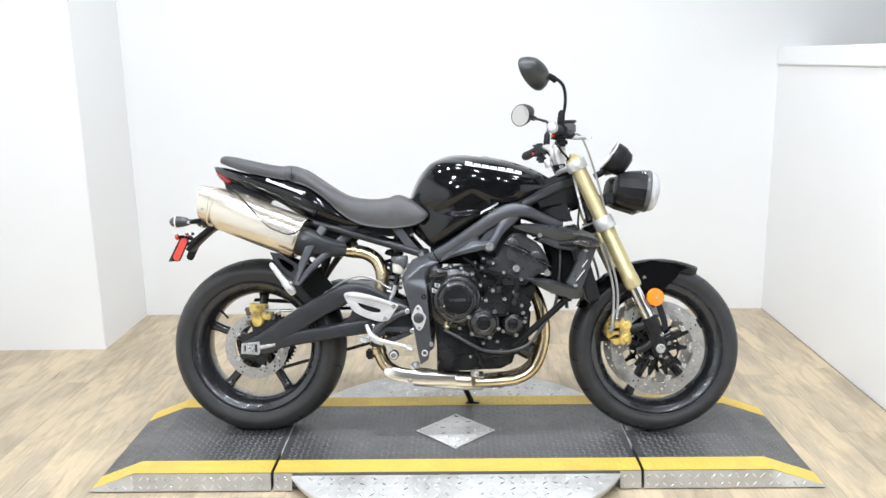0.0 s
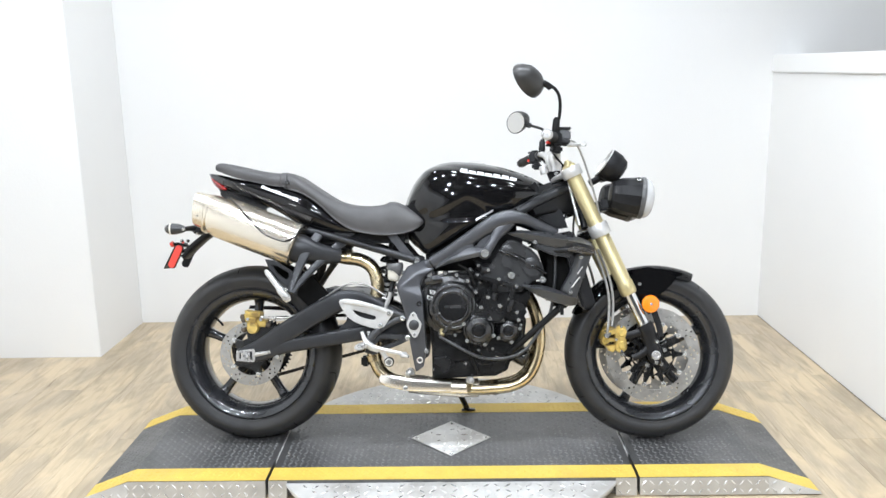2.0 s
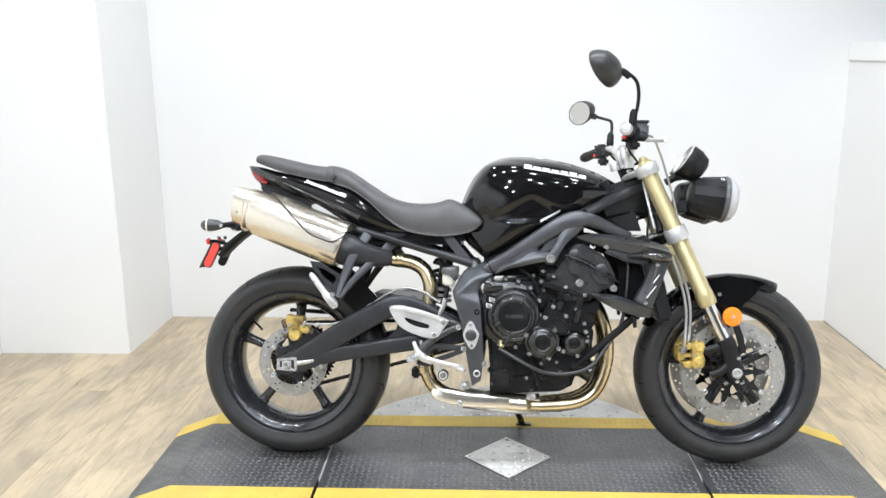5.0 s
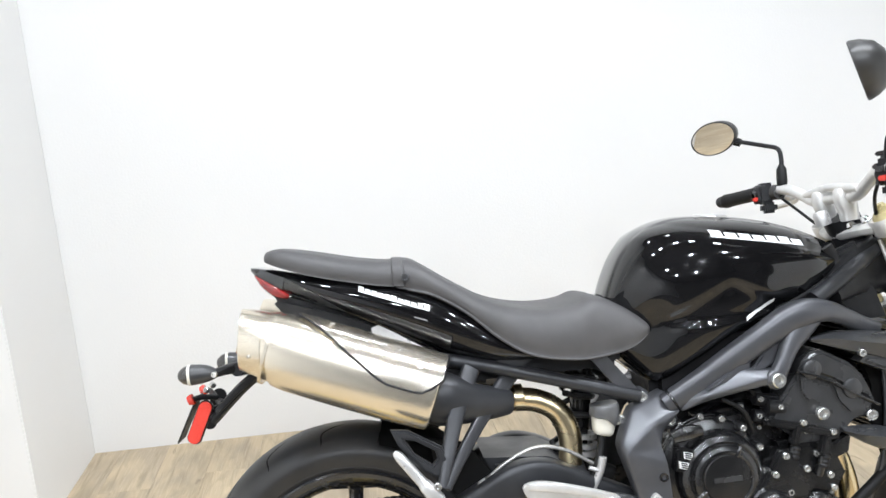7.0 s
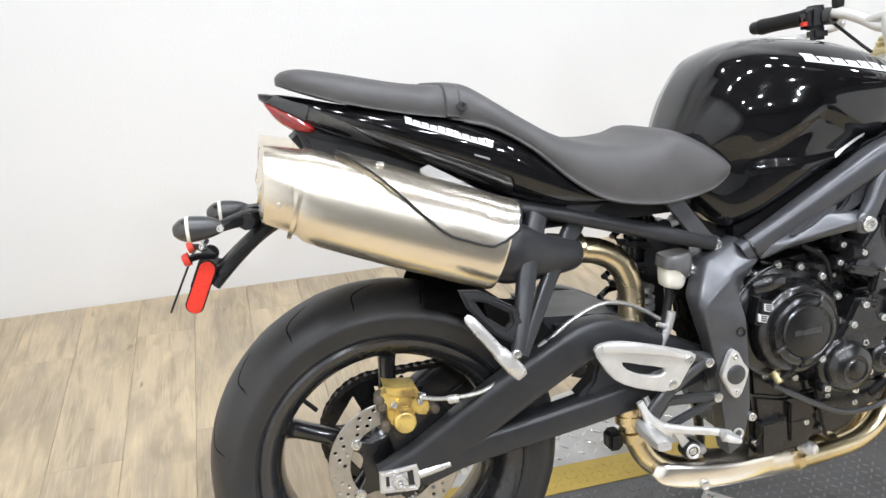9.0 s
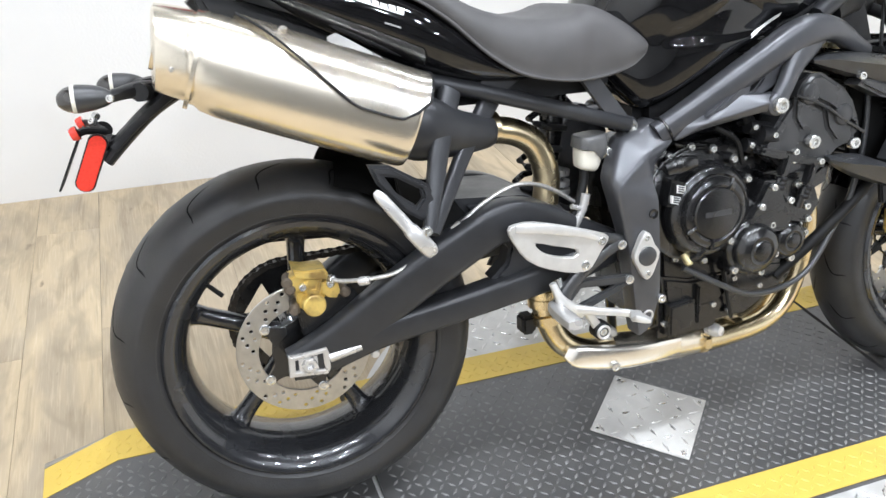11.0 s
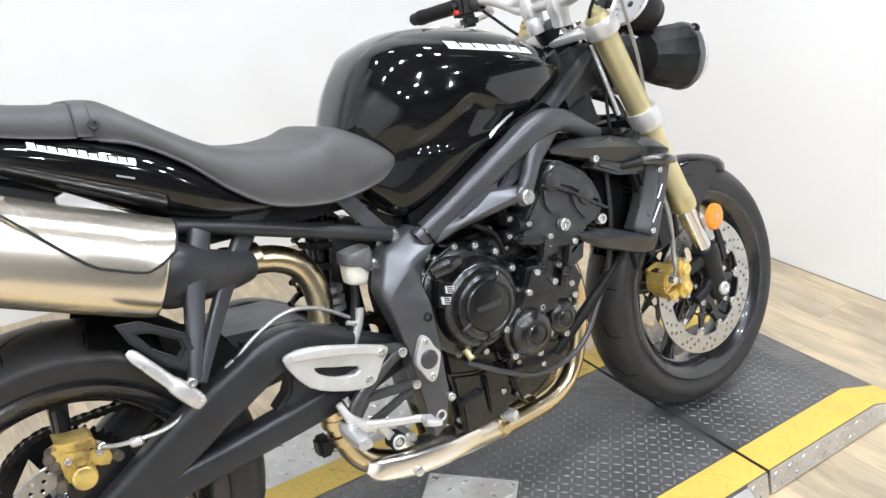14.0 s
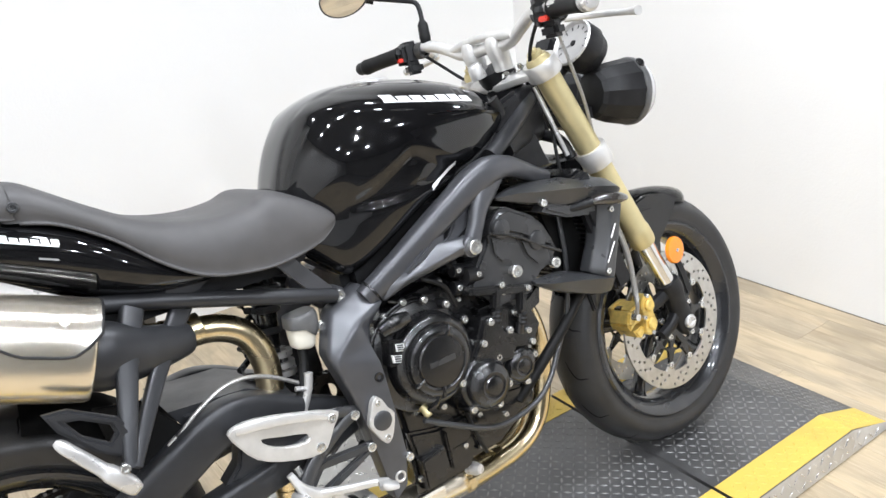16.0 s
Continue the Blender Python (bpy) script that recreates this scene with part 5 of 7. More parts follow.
part("stand_tab", tube([(0.765, -0.04, 0.19), (0.768, -0.01, 0.16), (0.772, 0.0, 0.148)], 0.007, 8, 3), "alloy", header)
part("link_pipe", tube([(0.57, -0.09, 0.211), (0.51, -0.092, 0.22), (0.462, -0.09, 0.25), (0.437, -0.085, 0.305), (0.434, -0.08, 0.36), (0.438, -0.075, 0.43), (0.444, -0.07, 0.50), (0.45, -0.066, 0.56), (0.432, -0.062, 0.614), (0.39, -0.06, 0.642), (0.33, -0.062, 0.652), (0.26, -0.07, 0.67)], 0.0235, 18, 6), "pipe", header, "golden heat-tinted link pipe")
for p, d in (((0.352, -0.061, 0.652), (1, 0, 0.0)), ((0.305, -0.063, 0.657), (1, 0, -0.2)), ((0.433, -0.08, 0.345), (0, 0, 1)), ((0.437, -0.086, 0.30), (-0.2, 0, 1))):
    part("pipe_collar", lathe([(0.0235, -0.011), (0.027, -0.009), (0.0275, 0.009), (0.0235, 0.011)], 22, axis_pose(p, d)), "pipe", header)
part("clamp_ring", lathe([(0.024, -0.009), (0.029, -0.008), (0.029, 0.008), (0.024, 0.009)], 22, axis_pose((0.433, -0.081, 0.33), (0, 0, 1))), "pipe", header)
guard = part("pipe_guard", sweep([(0.462, -0.115, 0.236, 0.012, 0.006), (0.485, -0.124, 0.226, 0.021, 0.01), (0.56, -0.126, 0.212, 0.0225, 0.011), (0.64, -0.12, 0.205, 0.021, 0.01), (0.705, -0.108, 0.2, 0.017, 0.006)], 16, 4, 4.2), "shield", header, "brushed steel exhaust heat guard")
bolt(guard, (0.55, -0.14, 0.2), 0.009)
part("mount_bolt", lathe([(0, 0.014), (0.008, 0.014), (0.013, 0.012), (0.0165, 0.009), (0.0165, -0.03)], 24, axis_pose((0.562, -0.085, 0.243), (0, -1, 0))), "alloy", guard, "large alloy mounting bolt")
part("mount_box", block((0.39, -0.085, 0.268), (0.418, -0.05, 0.305), 0.006), "plastic", bike, "black actuator box")


FLARE = 0.034


def muffler(s):
    zc = lambda x: 0.824 - 0.385 * (x + 0.158)
    rows = [(x, s * (0.083 + 0.106 * (x + 0.158)), zc(x), a, b) for x, a, b in ((-0.168, 0.06, 0.054), (-0.166, 0.0625, 0.056), (-0.135, 0.0635, 0.057), (-0.127, 0.064, 0.0575), (-0.122, 0.0685, 0.061), (-0.02, 0.0715, 0.063), (0.10, 0.0715, 0.063), (0.155, 0.0705, 0.0625), (0.176, 0.069, 0.0615), (0.181, 0.064, 0.057), (0.183, 0.05, 0.045), (0.186, 0.03, 0.03))]
    tan = np.array((1.0, s * 0.106, -0.385))
    tan /= np.linalg.norm(tan)
    mid = lambda x: np.array((x, s * (0.083 + 0.106 * (x + 0.158)), zc(x)))

    def squared(bm):
        """The rear end is cut upright, not square to the axis."""
        for v in bm.verts:
            k = step(-0.118 - v.co.x, 0.03)
            c = mid(v.co.x)
            v.co.x -= k * (0.22 * (v.co.z - c[2]) - 0.106 * s * (v.co.y - c[1]))
        return bm

    ob = part("muffler", squared(sweep(rows, 40, 4, 2.35)), "steel", bike, "brushed stainless steel muffler")
    part("end_cap", squared(sweep([(*mid(-0.174), 0.055, 0.049), (*mid(-0.172), 0.0615, 0.055), (*mid(-0.16), 0.0635, 0.057), (*mid(-0.134), 0.065, 0.0585)], 40, 1, 2.35)), "steel", ob)
    for q in (-0.3, 0.9, 2.2):
        lat = np.array((0, s, 0)) - tan * tan[1] * s
        lat /= np.linalg.norm(lat)
        nor = np.cross(lat, tan) * (1 if np.cross(lat, tan)[2] > 0 else -1)
        p = mid(-0.143) + lat * math.cos(q) * 0.057 + nor * math.sin(q) * 0.064
        bolt(ob, p, 0.0035, lat * math.cos(q) + nor * math.sin(q))
    for x in (-0.118, 0.135):
        c, d = mid(x), tan
        w = 0.0695 if x < 0 else 0.0695
        part("weld_band", sweep([(*(c - d * 0.003), w, 0.0625), (*(c + d * 0.003), w, 0.0625)], 40, 1, 2.35), "steel", ob)
    part("tail_pipe", lathe([(0.026, -0.02), (0.026, 0.002), (0.03, 0.002), (0.03, -0.02)], 28, axis_pose(mid(-0.17), -tan), closed=True), "steel", ob)
    # the shield wraps the top and outer side, its rear edge cut slantwise
    bm = bmesh.new()
    grid_rows = []
    for i in range(19):
        t = i / 18
        x = -0.085 + 0.27 * t
        c = mid(x)
        lat = np.array((0, s, 0)) - tan * tan[1] * s
        lat /= np.linalg.norm(lat)
        nor = np.cross(lat, tan) * (1 if np.cross(lat, tan)[2] > 0 else -1)
        lo = radians(1 + 77 * max(0, 1 - t / 0.66) ** 1.35)
        if t > 0.86:
            lo += radians(24 * ((t - 0.86) / 0.14) ** 2)
        hi = radians(118)
        row = []
        for j in range(13):
            a = lo + (hi - lo) * j / 12
            c0, s0 = math.cos(a), math.sin(a)
            k = 2 / 2.35
            row.append(c + lat * math.copysign(abs(c0) ** k, c0) * 0.0685 + nor * math.copysign(abs(s0) ** k, s0) * 0.0785)
        grid_rows.append(row)
    grid(bm, grid_rows, ring=False)
    bmesh.ops.solidify(bm, geom=bm.faces[:], thickness=0.0022)
    sh = part("heat_shield", bm, "shield", ob, "polished slanted heat shield")
    # a black line along the edge paints the shade of the gap below it
    edge = [r[0] for r in grid_rows] + [grid_rows[-1][k] for k in range(1, 13)]
    part("shield_gasket", tube(edge, 0.0021, 6, 1), "plastic", ob, "black line for the shade under the shield's edge")
    bolt(sh, (0.153, s * 0.171, 0.757), 0.0065, (0, s * 0.8, 0.6), 0.002, "shield")
    bolt(sh, (0.0, s * 0.13, 0.845), 0.0065, (0, s * 0.45, 0.9), 0.002, "shield")
    return ob


muffler(-1), muffler(1)

# -- passenger foot rests --
for s in (-1, 1):
    f = flip if s > 0 else (lambda b: b)
    br = part("footrest_bracket", f(sweep([(0.175, -0.118, 0.69, 0.05, 0.042), (0.20, -0.118, 0.682, 0.05, 0.042), (0.25, -0.105, 0.668, 0.038, 0.036), (0.30, -0.085, 0.66, 0.029, 0.03), (0.318, -0.075, 0.658, 0.026, 0.027)], 18, 4, 2.4)), "shadesatin", bike, "dark grey passenger footrest bracket")
    part("strut", f(sweep([(0.252, -0.098, 0.73, 0.017, 0.012), (0.218, -0.143, 0.672, 0.016, 0.011), (0.192, -0.178, 0.605, 0.013, 0.01), (0.172, -0.198, 0.54, 0.009, 0.01)], 20, 4, 4)), "shadesatin", br)
    part("strut", f(sweep([(0.335, -0.066, 0.71, 0.017, 0.01), (0.268, -0.12, 0.646, 0.013, 0.009), (0.215, -0.17, 0.588, 0.011, 0.009), (0.178, -0.198, 0.538, 0.009, 0.01)], 20, 4, 4)), "shadesatin", br)
    part("heel_loop", f(prism([(0.088, 0.652), (0.12, 0.648), (0.178, 0.612), (0.188, 0.59), (0.17, 0.555), (0.14, 0.575), (0.10, 0.622)], -0.195, -0.18, 0.004, [[(0.112, 0.632), (0.13, 0.628), (0.165, 0.606), (0.168, 0.592), (0.158, 0.582), (0.128, 0.605)]])), "shadesatin", br)
    peg = part("passenger_footpeg", f(sweep([(0.094, -0.203, 0.614, 0.004, 0.006), (0.1, -0.206, 0.606, 0.0085, 0.01), (0.136, -0.21, 0.558, 0.0095, 0.011), (0.142, -0.211, 0.55, 0.012, 0.014), (0.164, -0.211, 0.522, 0.0125, 0.0145), (0.167, -0.21, 0.518, 0.010, 0.012)], 20, 2, 4.5)), "alloy", br, "folded silver footpeg")
    bolt(peg, (0.162, s * 0.222, 0.551), 0.007, (0, s, 0))

# -- rider's foot controls --
FLARE = 0.018
for s in (-1, 1):
    f = flip if s > 0 else (lambda b: b)
    hang = part("footrest_hanger", f(sweep([(0.546, -0.137, 0.445, 0.011, 0.007), (0.505, -0.146, 0.43, 0.01, 0.007), (0.45, -0.15, 0.395, 0.012, 0.008), (0.415, -0.152, 0.35, 0.014, 0.01)], 12, 4, 3)), "greyplastic", bike, "black cast footrest hanger")
    part("hanger_arm", f(prism([(0.566, 0.386), (0.566, 0.368), (0.53, 0.352), (0.44, 0.318), (0.412, 0.328), (0.425, 0.352), (0.455, 0.385), (0.475, 0.392)], -0.146, -0.134, 0.004, [[(0.535, 0.37), (0.45, 0.34), (0.442, 0.345), (0.468, 0.375)]])), "greyplastic", hang)
    part("hanger_arm", f(sweep([(0.555, -0.135, 0.446, 0.009, 0.006), (0.52, -0.142, 0.458, 0.01, 0.006), (0.485, -0.143, 0.462, 0.011, 0.006)], 10, 3, 3)), "greyplastic", hang)
    g = part("heel_guard", f(prism([(0.328, 0.503), (0.342, 0.512), (0.376, 0.511), (0.44, 0.494), (0.505, 0.472), (0.512, 0.46), (0.50, 0.444), (0.487, 0.424), (0.474, 0.41), (0.45, 0.41), (0.40, 0.425), (0.362, 0.446), (0.34, 0.476)], -0.158, -0.147, 0.0045, [[(0.376, 0.475), (0.41, 0.465), (0.452, 0.452), (0.446, 0.44), (0.41, 0.447), (0.385, 0.46)]], n=2, hole_n=2)), "silver", hang, "silver heel guard plate")
    part("guard_fold", f(sweep([(0.34, -0.158, 0.505, 0.007, 0.004), (0.40, -0.162, 0.497, 0.009, 0.005), (0.46, -0.161, 0.48, 0.007, 0.004), (0.498, -0.158, 0.462, 0.003, 0.002)], 8, 4, 2.2)), "silver", g)
    for p, r in (((0.498, 0.461), 0.0075), ((0.468, 0.421), 0.0085)):
        bolt(g, (p[0], s * 0.157, p[1]), r, (0, s, 0))
    for p in ((0.544, 0.444), (0.56, 0.377)):
        bolt(hang, (p[0], s * 0.147, p[1]), 0.0085, (0, s, 0))
    peg = part("footpeg", f(sweep([(0.412, -0.15, 0.353, 0.012, 0.012), (0.408, -0.18, 0.354, 0.011, 0.014), (0.405, -0.225, 0.356, 0.010, 0.015), (0.403, -0.245, 0.357, 0.008, 0.012)], 12, 3, 3.2, (1, 0, 0))), "alloy", hang, "short alloy footpeg")
ped = part("brake_pedal", sweep([(0.428, -0.155, 0.352, 0.012, 0.01), (0.455, -0.162, 0.345, 0.008, 0.007), (0.50, -0.168, 0.335, 0.007, 0.006), (0.545, -0.172, 0.325, 0.007, 0.006), (0.55, -0.196, 0.325, 0.008, 0.014), (0.566, -0.202, 0.32, 0.005, 0.012)], 12, 4, 2.8), "silver", bike, "silver rear brake pedal")
part("pedal_knuckle", sweep([(0.405, -0.158, 0.40, 0.006, 0.006), (0.415, -0.162, 0.375, 0.008, 0.008), (0.432, -0.16, 0.352, 0.013, 0.011), (0.462, -0.155, 0.335, 0.008, 0.008)], 12, 3, 2.6), "silver", ped)
part("pedal_arm", sweep([(0.47, -0.158, 0.338, 0.008, 0.006), (0.484, -0.158, 0.315, 0.008, 0.006), (0.494, -0.158, 0.30, 0.01, 0.006)], 10, 3, 3), "silver", ped)
part("pedal_roller", lathe([(0.008, 0.012), (0.0125, 0.012), (0.0165, 0.009), (0.0165, -0.012), (0.008, -0.012)], 24, axis_pose((0.497, -0.158, 0.297), (0, -1, 0)), closed=True), "softrubber", ped)
part("roller_ring", lathe([(0.009, 0.013), (0.0115, 0.0145), (0.0135, 0.013), (0.0135, 0.008), (0.009, 0.008)], 24, axis_pose((0.497, -0.158, 0.297), (0, -1, 0)), closed=True), "alloy", ped)
bolt(ped, (0.497, -0.166, 0.297), 0.007)
part("pedal_stop", lathe([(0.007, 0.004), (0.0085, 0.005), (0.011, 0.004), (0.011, 0), (0.007, 0)], 20, axis_pose((0.601, -0.142, 0.3), (0, -1, 0)), closed=True), "alloy", ped)
part("switch_rod", tube([(0.424, -0.14, 0.40), (0.43, -0.145, 0.375), (0.43, -0.15, 0.35)], 0.0065, 8, 3), "bolt", ped)
mc = part("brake_cylinder", tube([(0.475, -0.10, 0.47), (0.493, -0.10, 0.505), (0.50, -0.10, 0.53)], 0.008, 10, 2), "alloy", bike, "small rear master cylinder")
part("banjo", tube([(0.47, -0.102, 0.512), (0.486, -0.102, 0.506), (0.497, -0.102, 0.5)], 0.0045, 8, 2), "alloy", mc)
res = part("fluid_reservoir", sweep([(0.508, -0.083, 0.569, 0.013, 0.013), (0.509, -0.083, 0.574, 0.019, 0.019), (0.511, -0.083, 0.59, 0.022, 0.022), (0.513, -0.083, 0.604, 0.0235, 0.0235)], 24, 3, 3.2), "milky", bike, "milky white brake fluid reservoir")
part("reservoir_cap", sweep([(0.513, -0.083, 0.603, 0.0265, 0.0265), (0.514, -0.083, 0.606, 0.028, 0.028), (0.516, -0.083, 0.626, 0.0275, 0.0275), (0.516, -0.083, 0.631, 0.0245, 0.0245)], 24, 2, 3.2), "smokecap", res, "smoky dark cap")
part("reservoir_hose", tube([(0.506, -0.08, 0.58), (0.503, -0.085, 0.55), (0.488, -0.092, 0.51), (0.468, -0.095, 0.478)], 0.008, 10), "softrubber", res, "black feed hose")
part("reservoir_lug", block((0.53, -0.096, 0.588), (0.552, -0.084, 0.606), 0.003), "milky", res)
bolt(res, (0.545, -0.096, 0.598), 0.0075)
FLARE = 0.0
shock = part("shock_absorber", tube([(0.505, 0.01, 0.70), (0.485, 0.01, 0.56), (0.465, 0.01, 0.43)], 0.022, 16, 2), "engine", bike, "black rear shock absorber")
coil = [(0.505 - 0.0143 * 0.1 * k + 0.036 * math.cos(k * 0.9) * 0.98, 0.01 + 0.036 * math.sin(k * 0.9), 0.70 - 0.0054 * k - 0.0) for k in range(44)]
part("coil_spring", tube(coil, 0.0065, 8, 1), "enginegrey", shock)
for z in (0.535, 0.52, 0.555):
    part("preload_ring", lathe([(0.024, -0.005), (0.034, -0.005), (0.034, 0.005), (0.024, 0.005)], 20, axis_pose((0.481, -0.02, z), (0.14, 0, 1)), closed=True), "alloy", shock)


def hugger():
    bm = bmesh.new()
    rows = []
    for i in range(15):
        a = radians(24 + 52 * i / 14)
        row = []
        for j in range(13):
            p = radians(-82 + 164 * j / 12)
            r = 0.336 - 0.055 * (1 - math.cos(p))
            row.append((REAR.x + r * math.cos(a), 0.1 * math.sin(p), REAR.z + r * math.sin(a)))
        rows.append(row)
    grid(bm, rows, ring=False)
    bmesh.ops.solidify(bm, geom=bm.faces[:], thickness=0.003)
    return part("rear_mudguard", bm, "grooveblack", bike, "black plastic rear hugger mudguard")


hugger()
part("mudguard_side", prism([(0.165, 0.60), (0.235, 0.585), (0.30, 0.50), (0.305, 0.47), (0.24, 0.455), (0.175, 0.52)], -0.108, -0.1, 0.003), "grooveblack", bike, "flat black side of the rear mudguard")
part("arm_bridge", prism([(0.27, 0.545), (0.40, 0.535), (0.47, 0.50), (0.45, 0.47), (0.30, 0.49)], -0.1, 0.1, 0.012), "shadesatin", swing[0])

# -- tank, seat and tail --
tank_rows = [
    (0.551, [(0, 0.832), (-0.03, 0.83), (-0.058, 0.812), (-0.075, 0.785), (-0.078, 0.76), (-0.07, 0.74), (0, 0.74)]),
    (0.567, [(0, 0.872), (-0.045, 0.868), (-0.08, 0.842), (-0.088, 0.802), (-0.082, 0.76), (-0.07, 0.715), (0, 0.71)]),
    (0.593, [(0, 0.921), (-0.055, 0.915), (-0.1, 0.88), (-0.112, 0.825), (-0.098, 0.775), (-0.082, 0.69), (0, 0.69)]),
    (0.633, [(0, 0.961), (-0.062, 0.953), (-0.117, 0.915), (-0.138, 0.85), (-0.12, 0.78), (-0.1, 0.664), (0, 0.668)]),
    (0.70, [(0, 0.983), (-0.07, 0.974), (-0.13, 0.935), (-0.156, 0.866), (-0.15, 0.782), (-0.12, 0.698), (0, 0.71)]),
    (0.79, [(0, 0.98), (-0.074, 0.97), (-0.138, 0.928), (-0.16, 0.87), (-0.152, 0.792), (-0.122, 0.75), (0, 0.76)]),
    (0.88, [(0, 0.965), (-0.072, 0.955), (-0.136, 0.908), (-0.152, 0.862), (-0.144, 0.815), (-0.12, 0.79), (0, 0.80)]),
    (0.96, [(0, 0.94), (-0.064, 0.931), (-0.12, 0.888), (-0.13, 0.862), (-0.124, 0.838), (-0.105, 0.823), (0, 0.83)]),
    (1.02, [(0, 0.911), (-0.05, 0.905), (-0.092, 0.878), (-0.098, 0.866), (-0.095, 0.855), (-0.082, 0.846), (0, 0.85)]),
    (1.055, [(0, 0.887), (-0.035, 0.884), (-0.058, 0.872), (-0.062, 0.867), (-0.06, 0.861), (-0.052, 0.857), (0, 0.858)]),
]
tank_mesh = hull(tank_rows, 14, 14)


bmesh.ops.recalc_face_normals(tank_mesh, faces=tank_mesh.faces[:])
for k in range(24):
    bmesh.ops.smooth_vert(tank_mesh, verts=tank_mesh.verts[:], factor=0.5, use_axis_x=True, use_axis_y=True, use_axis_z=True)

tank_mesh.normal_update()
for v in tank_mesh.verts:
    v.co += v.normal * 0.0035


def scoop(x, z):
    """How deep the flank is pressed in: a scoop ahead of the knee bulge."""
    below = (0.877 - 0.52 * (x - 0.743)) - z
    edge = 0.637 + 1.9 * max(0, z - 0.79) + 6.0 * max(0, z - 0.84) ** 2
    deep = 0.0095 * step(below, 0.014) * step(x - edge, 0.024) * step(z - 0.77 - 0.1 * max(0, x - 0.75), 0.009) * (1 - step(x - 0.87, 0.1))
    return deep


def shoulder(x, z):
    """How far the tank stands out along the crease between its top and its flank."""
    d = z - (0.947 - 0.24 * max(0, x - 0.67))
    d = d * 1.5 if d > 0 else -d
    return 0.0065 * max(0, 1 - d / 0.045) * step(x - 0.58, 0.07) * (1 - step(x - 0.93, 0.08))


for v in tank_mesh.verts:
    if abs(v.co.y) > 0.09:
        v.co.y -= math.copysign(scoop(v.co.x, v.co.z), v.co.y)
    if abs(v.co.y) > 0.05:
        v.co += v.normal * (shoulder(v.co.x, v.co.z) - 0.002)
for k in range(3):
    bmesh.ops.smooth_vert(tank_mesh, verts=tank_mesh.verts[:], factor=0.5, use_axis_x=True, use_axis_y=True, use_axis_z=True)
tank_mesh.normal_update()
from mathutils.bvhtree import BVHTree
tank_tree = BVHTree.FromBMesh(tank_mesh)
tank = part("fuel_tank", tank_mesh, "gloss", bike, "glossy black fuel tank", sharp=60)


def drape(tree, name, quads, mat, parent, label, lift=0.0012, n=8, s=-1):
    """Flat marks laid on the flank of a curved body: each a quad of (x, z) corners."""
    bm = bmesh.new()
    for q in quads:
        rows = []
        for i in range(n + 1):
            row = []
            for j in range(3):
                u, v = i / n, j / 2
                x = (q[0][0] * (1 - u) + q[1][0] * u) * (1 - v) + (q[3][0] * (1 - u) + q[2][0] * u) * v
                z = (q[0][1] * (1 - u) + q[1][1] * u) * (1 - v) + (q[3][1] * (1 - u) + q[2][1] * u) * v
                hit, nor, _, _ = tree.ray_cast(Vector((x, s, z)), Vector((0, -s, 0)))
                if hit is None:
                    hit, nor = Vector((x, 0, z)), Vector((0, s, 0))
                if nor.y * s < 0:
                    nor = -nor
                row.append(hit + nor * lift)
            rows.append(row)
        grid(bm, rows, ring=False)
    return part(name, bm, mat, parent, label)


def letters(x0, x1, z0, z1, h, n, thin):
    """A mark as plain shapes: a base line and a row of n blocks standing on it."""
    at = lambda u, v: (x0 + (x1 - x0) * u, z0 + (z1 - z0) * u + h * v)
    bar = lambda u0, u1, v0, v1: (at(u0, v0), at(u1, v0), at(u1, v1), at(u0, v1))
    out = [bar(0.0, 0.98, -0.1, thin)]
    for k in range(n):
        out.append(bar((k + 0.06) / n, (k + 0.9) / n, thin, (1.0, 0.8, 0.85, 0.8, 0.95)[k % 5]))
    return out


for s in (-1, 1):
    drape(tank_tree, "maker_mark", letters(0.748, 0.945, 0.941, 0.906, 0.0135, 7, 0.16), "label", tank, "white maker's mark of plain bars", s=s)
    drape(tank_tree, "tank_label", [((0.80, 0.772), (0.86, 0.805), (0.86, 0.812), (0.80, 0.779))], "label", tank, "thin white label line", s=s)
part("tank_trim", sweep([(0.995, -0.105, 0.90, 0.012, 0.006), (1.01, -0.102, 0.868, 0.01, 0.006), (0.99, -0.112, 0.84, 0.008, 0.005), (0.93, -0.125, 0.81, 0.006, 0.004), (0.84, -0.13, 0.775, 0.005, 0.003)], 10, 4, 2.6), "plastic", tank, "black plastic tank trim")
part("tank_trim", flip(sweep([(0.995, -0.105, 0.90, 0.012, 0.006), (1.01, -0.102, 0.868, 0.01, 0.006), (0.99, -0.112, 0.84, 0.008, 0.005), (0.93, -0.125, 0.81, 0.006, 0.004), (0.84, -0.13, 0.775, 0.005, 0.003)], 10, 4, 2.6)), "plastic", tank)
part("filler_cap", lathe([(0, 0.006), (0.03, 0.006), (0.036, 0.003), (0.037, -0.006)], 32, axis_pose((0.80, 0, 0.979), (0.1, 0, 1))), "alloy", tank)


def pad(rows, name, label):
    secs = []
    for x, top, bot, hw in rows:
        h, hw = top - bot, hw * 1.08
        secs.append((x, [(0, top + 0.001), (-0.62 * hw, top), (-0.88 * hw, top - 0.1 * h), (-hw, top - 0.45 * h), (-0.985 * hw, bot + 0.1 * h), (-0.88 * hw, bot), (0, bot)]))
    return part(name, hull(secs, 5, 4), "seat", bike, label, sharp=70)


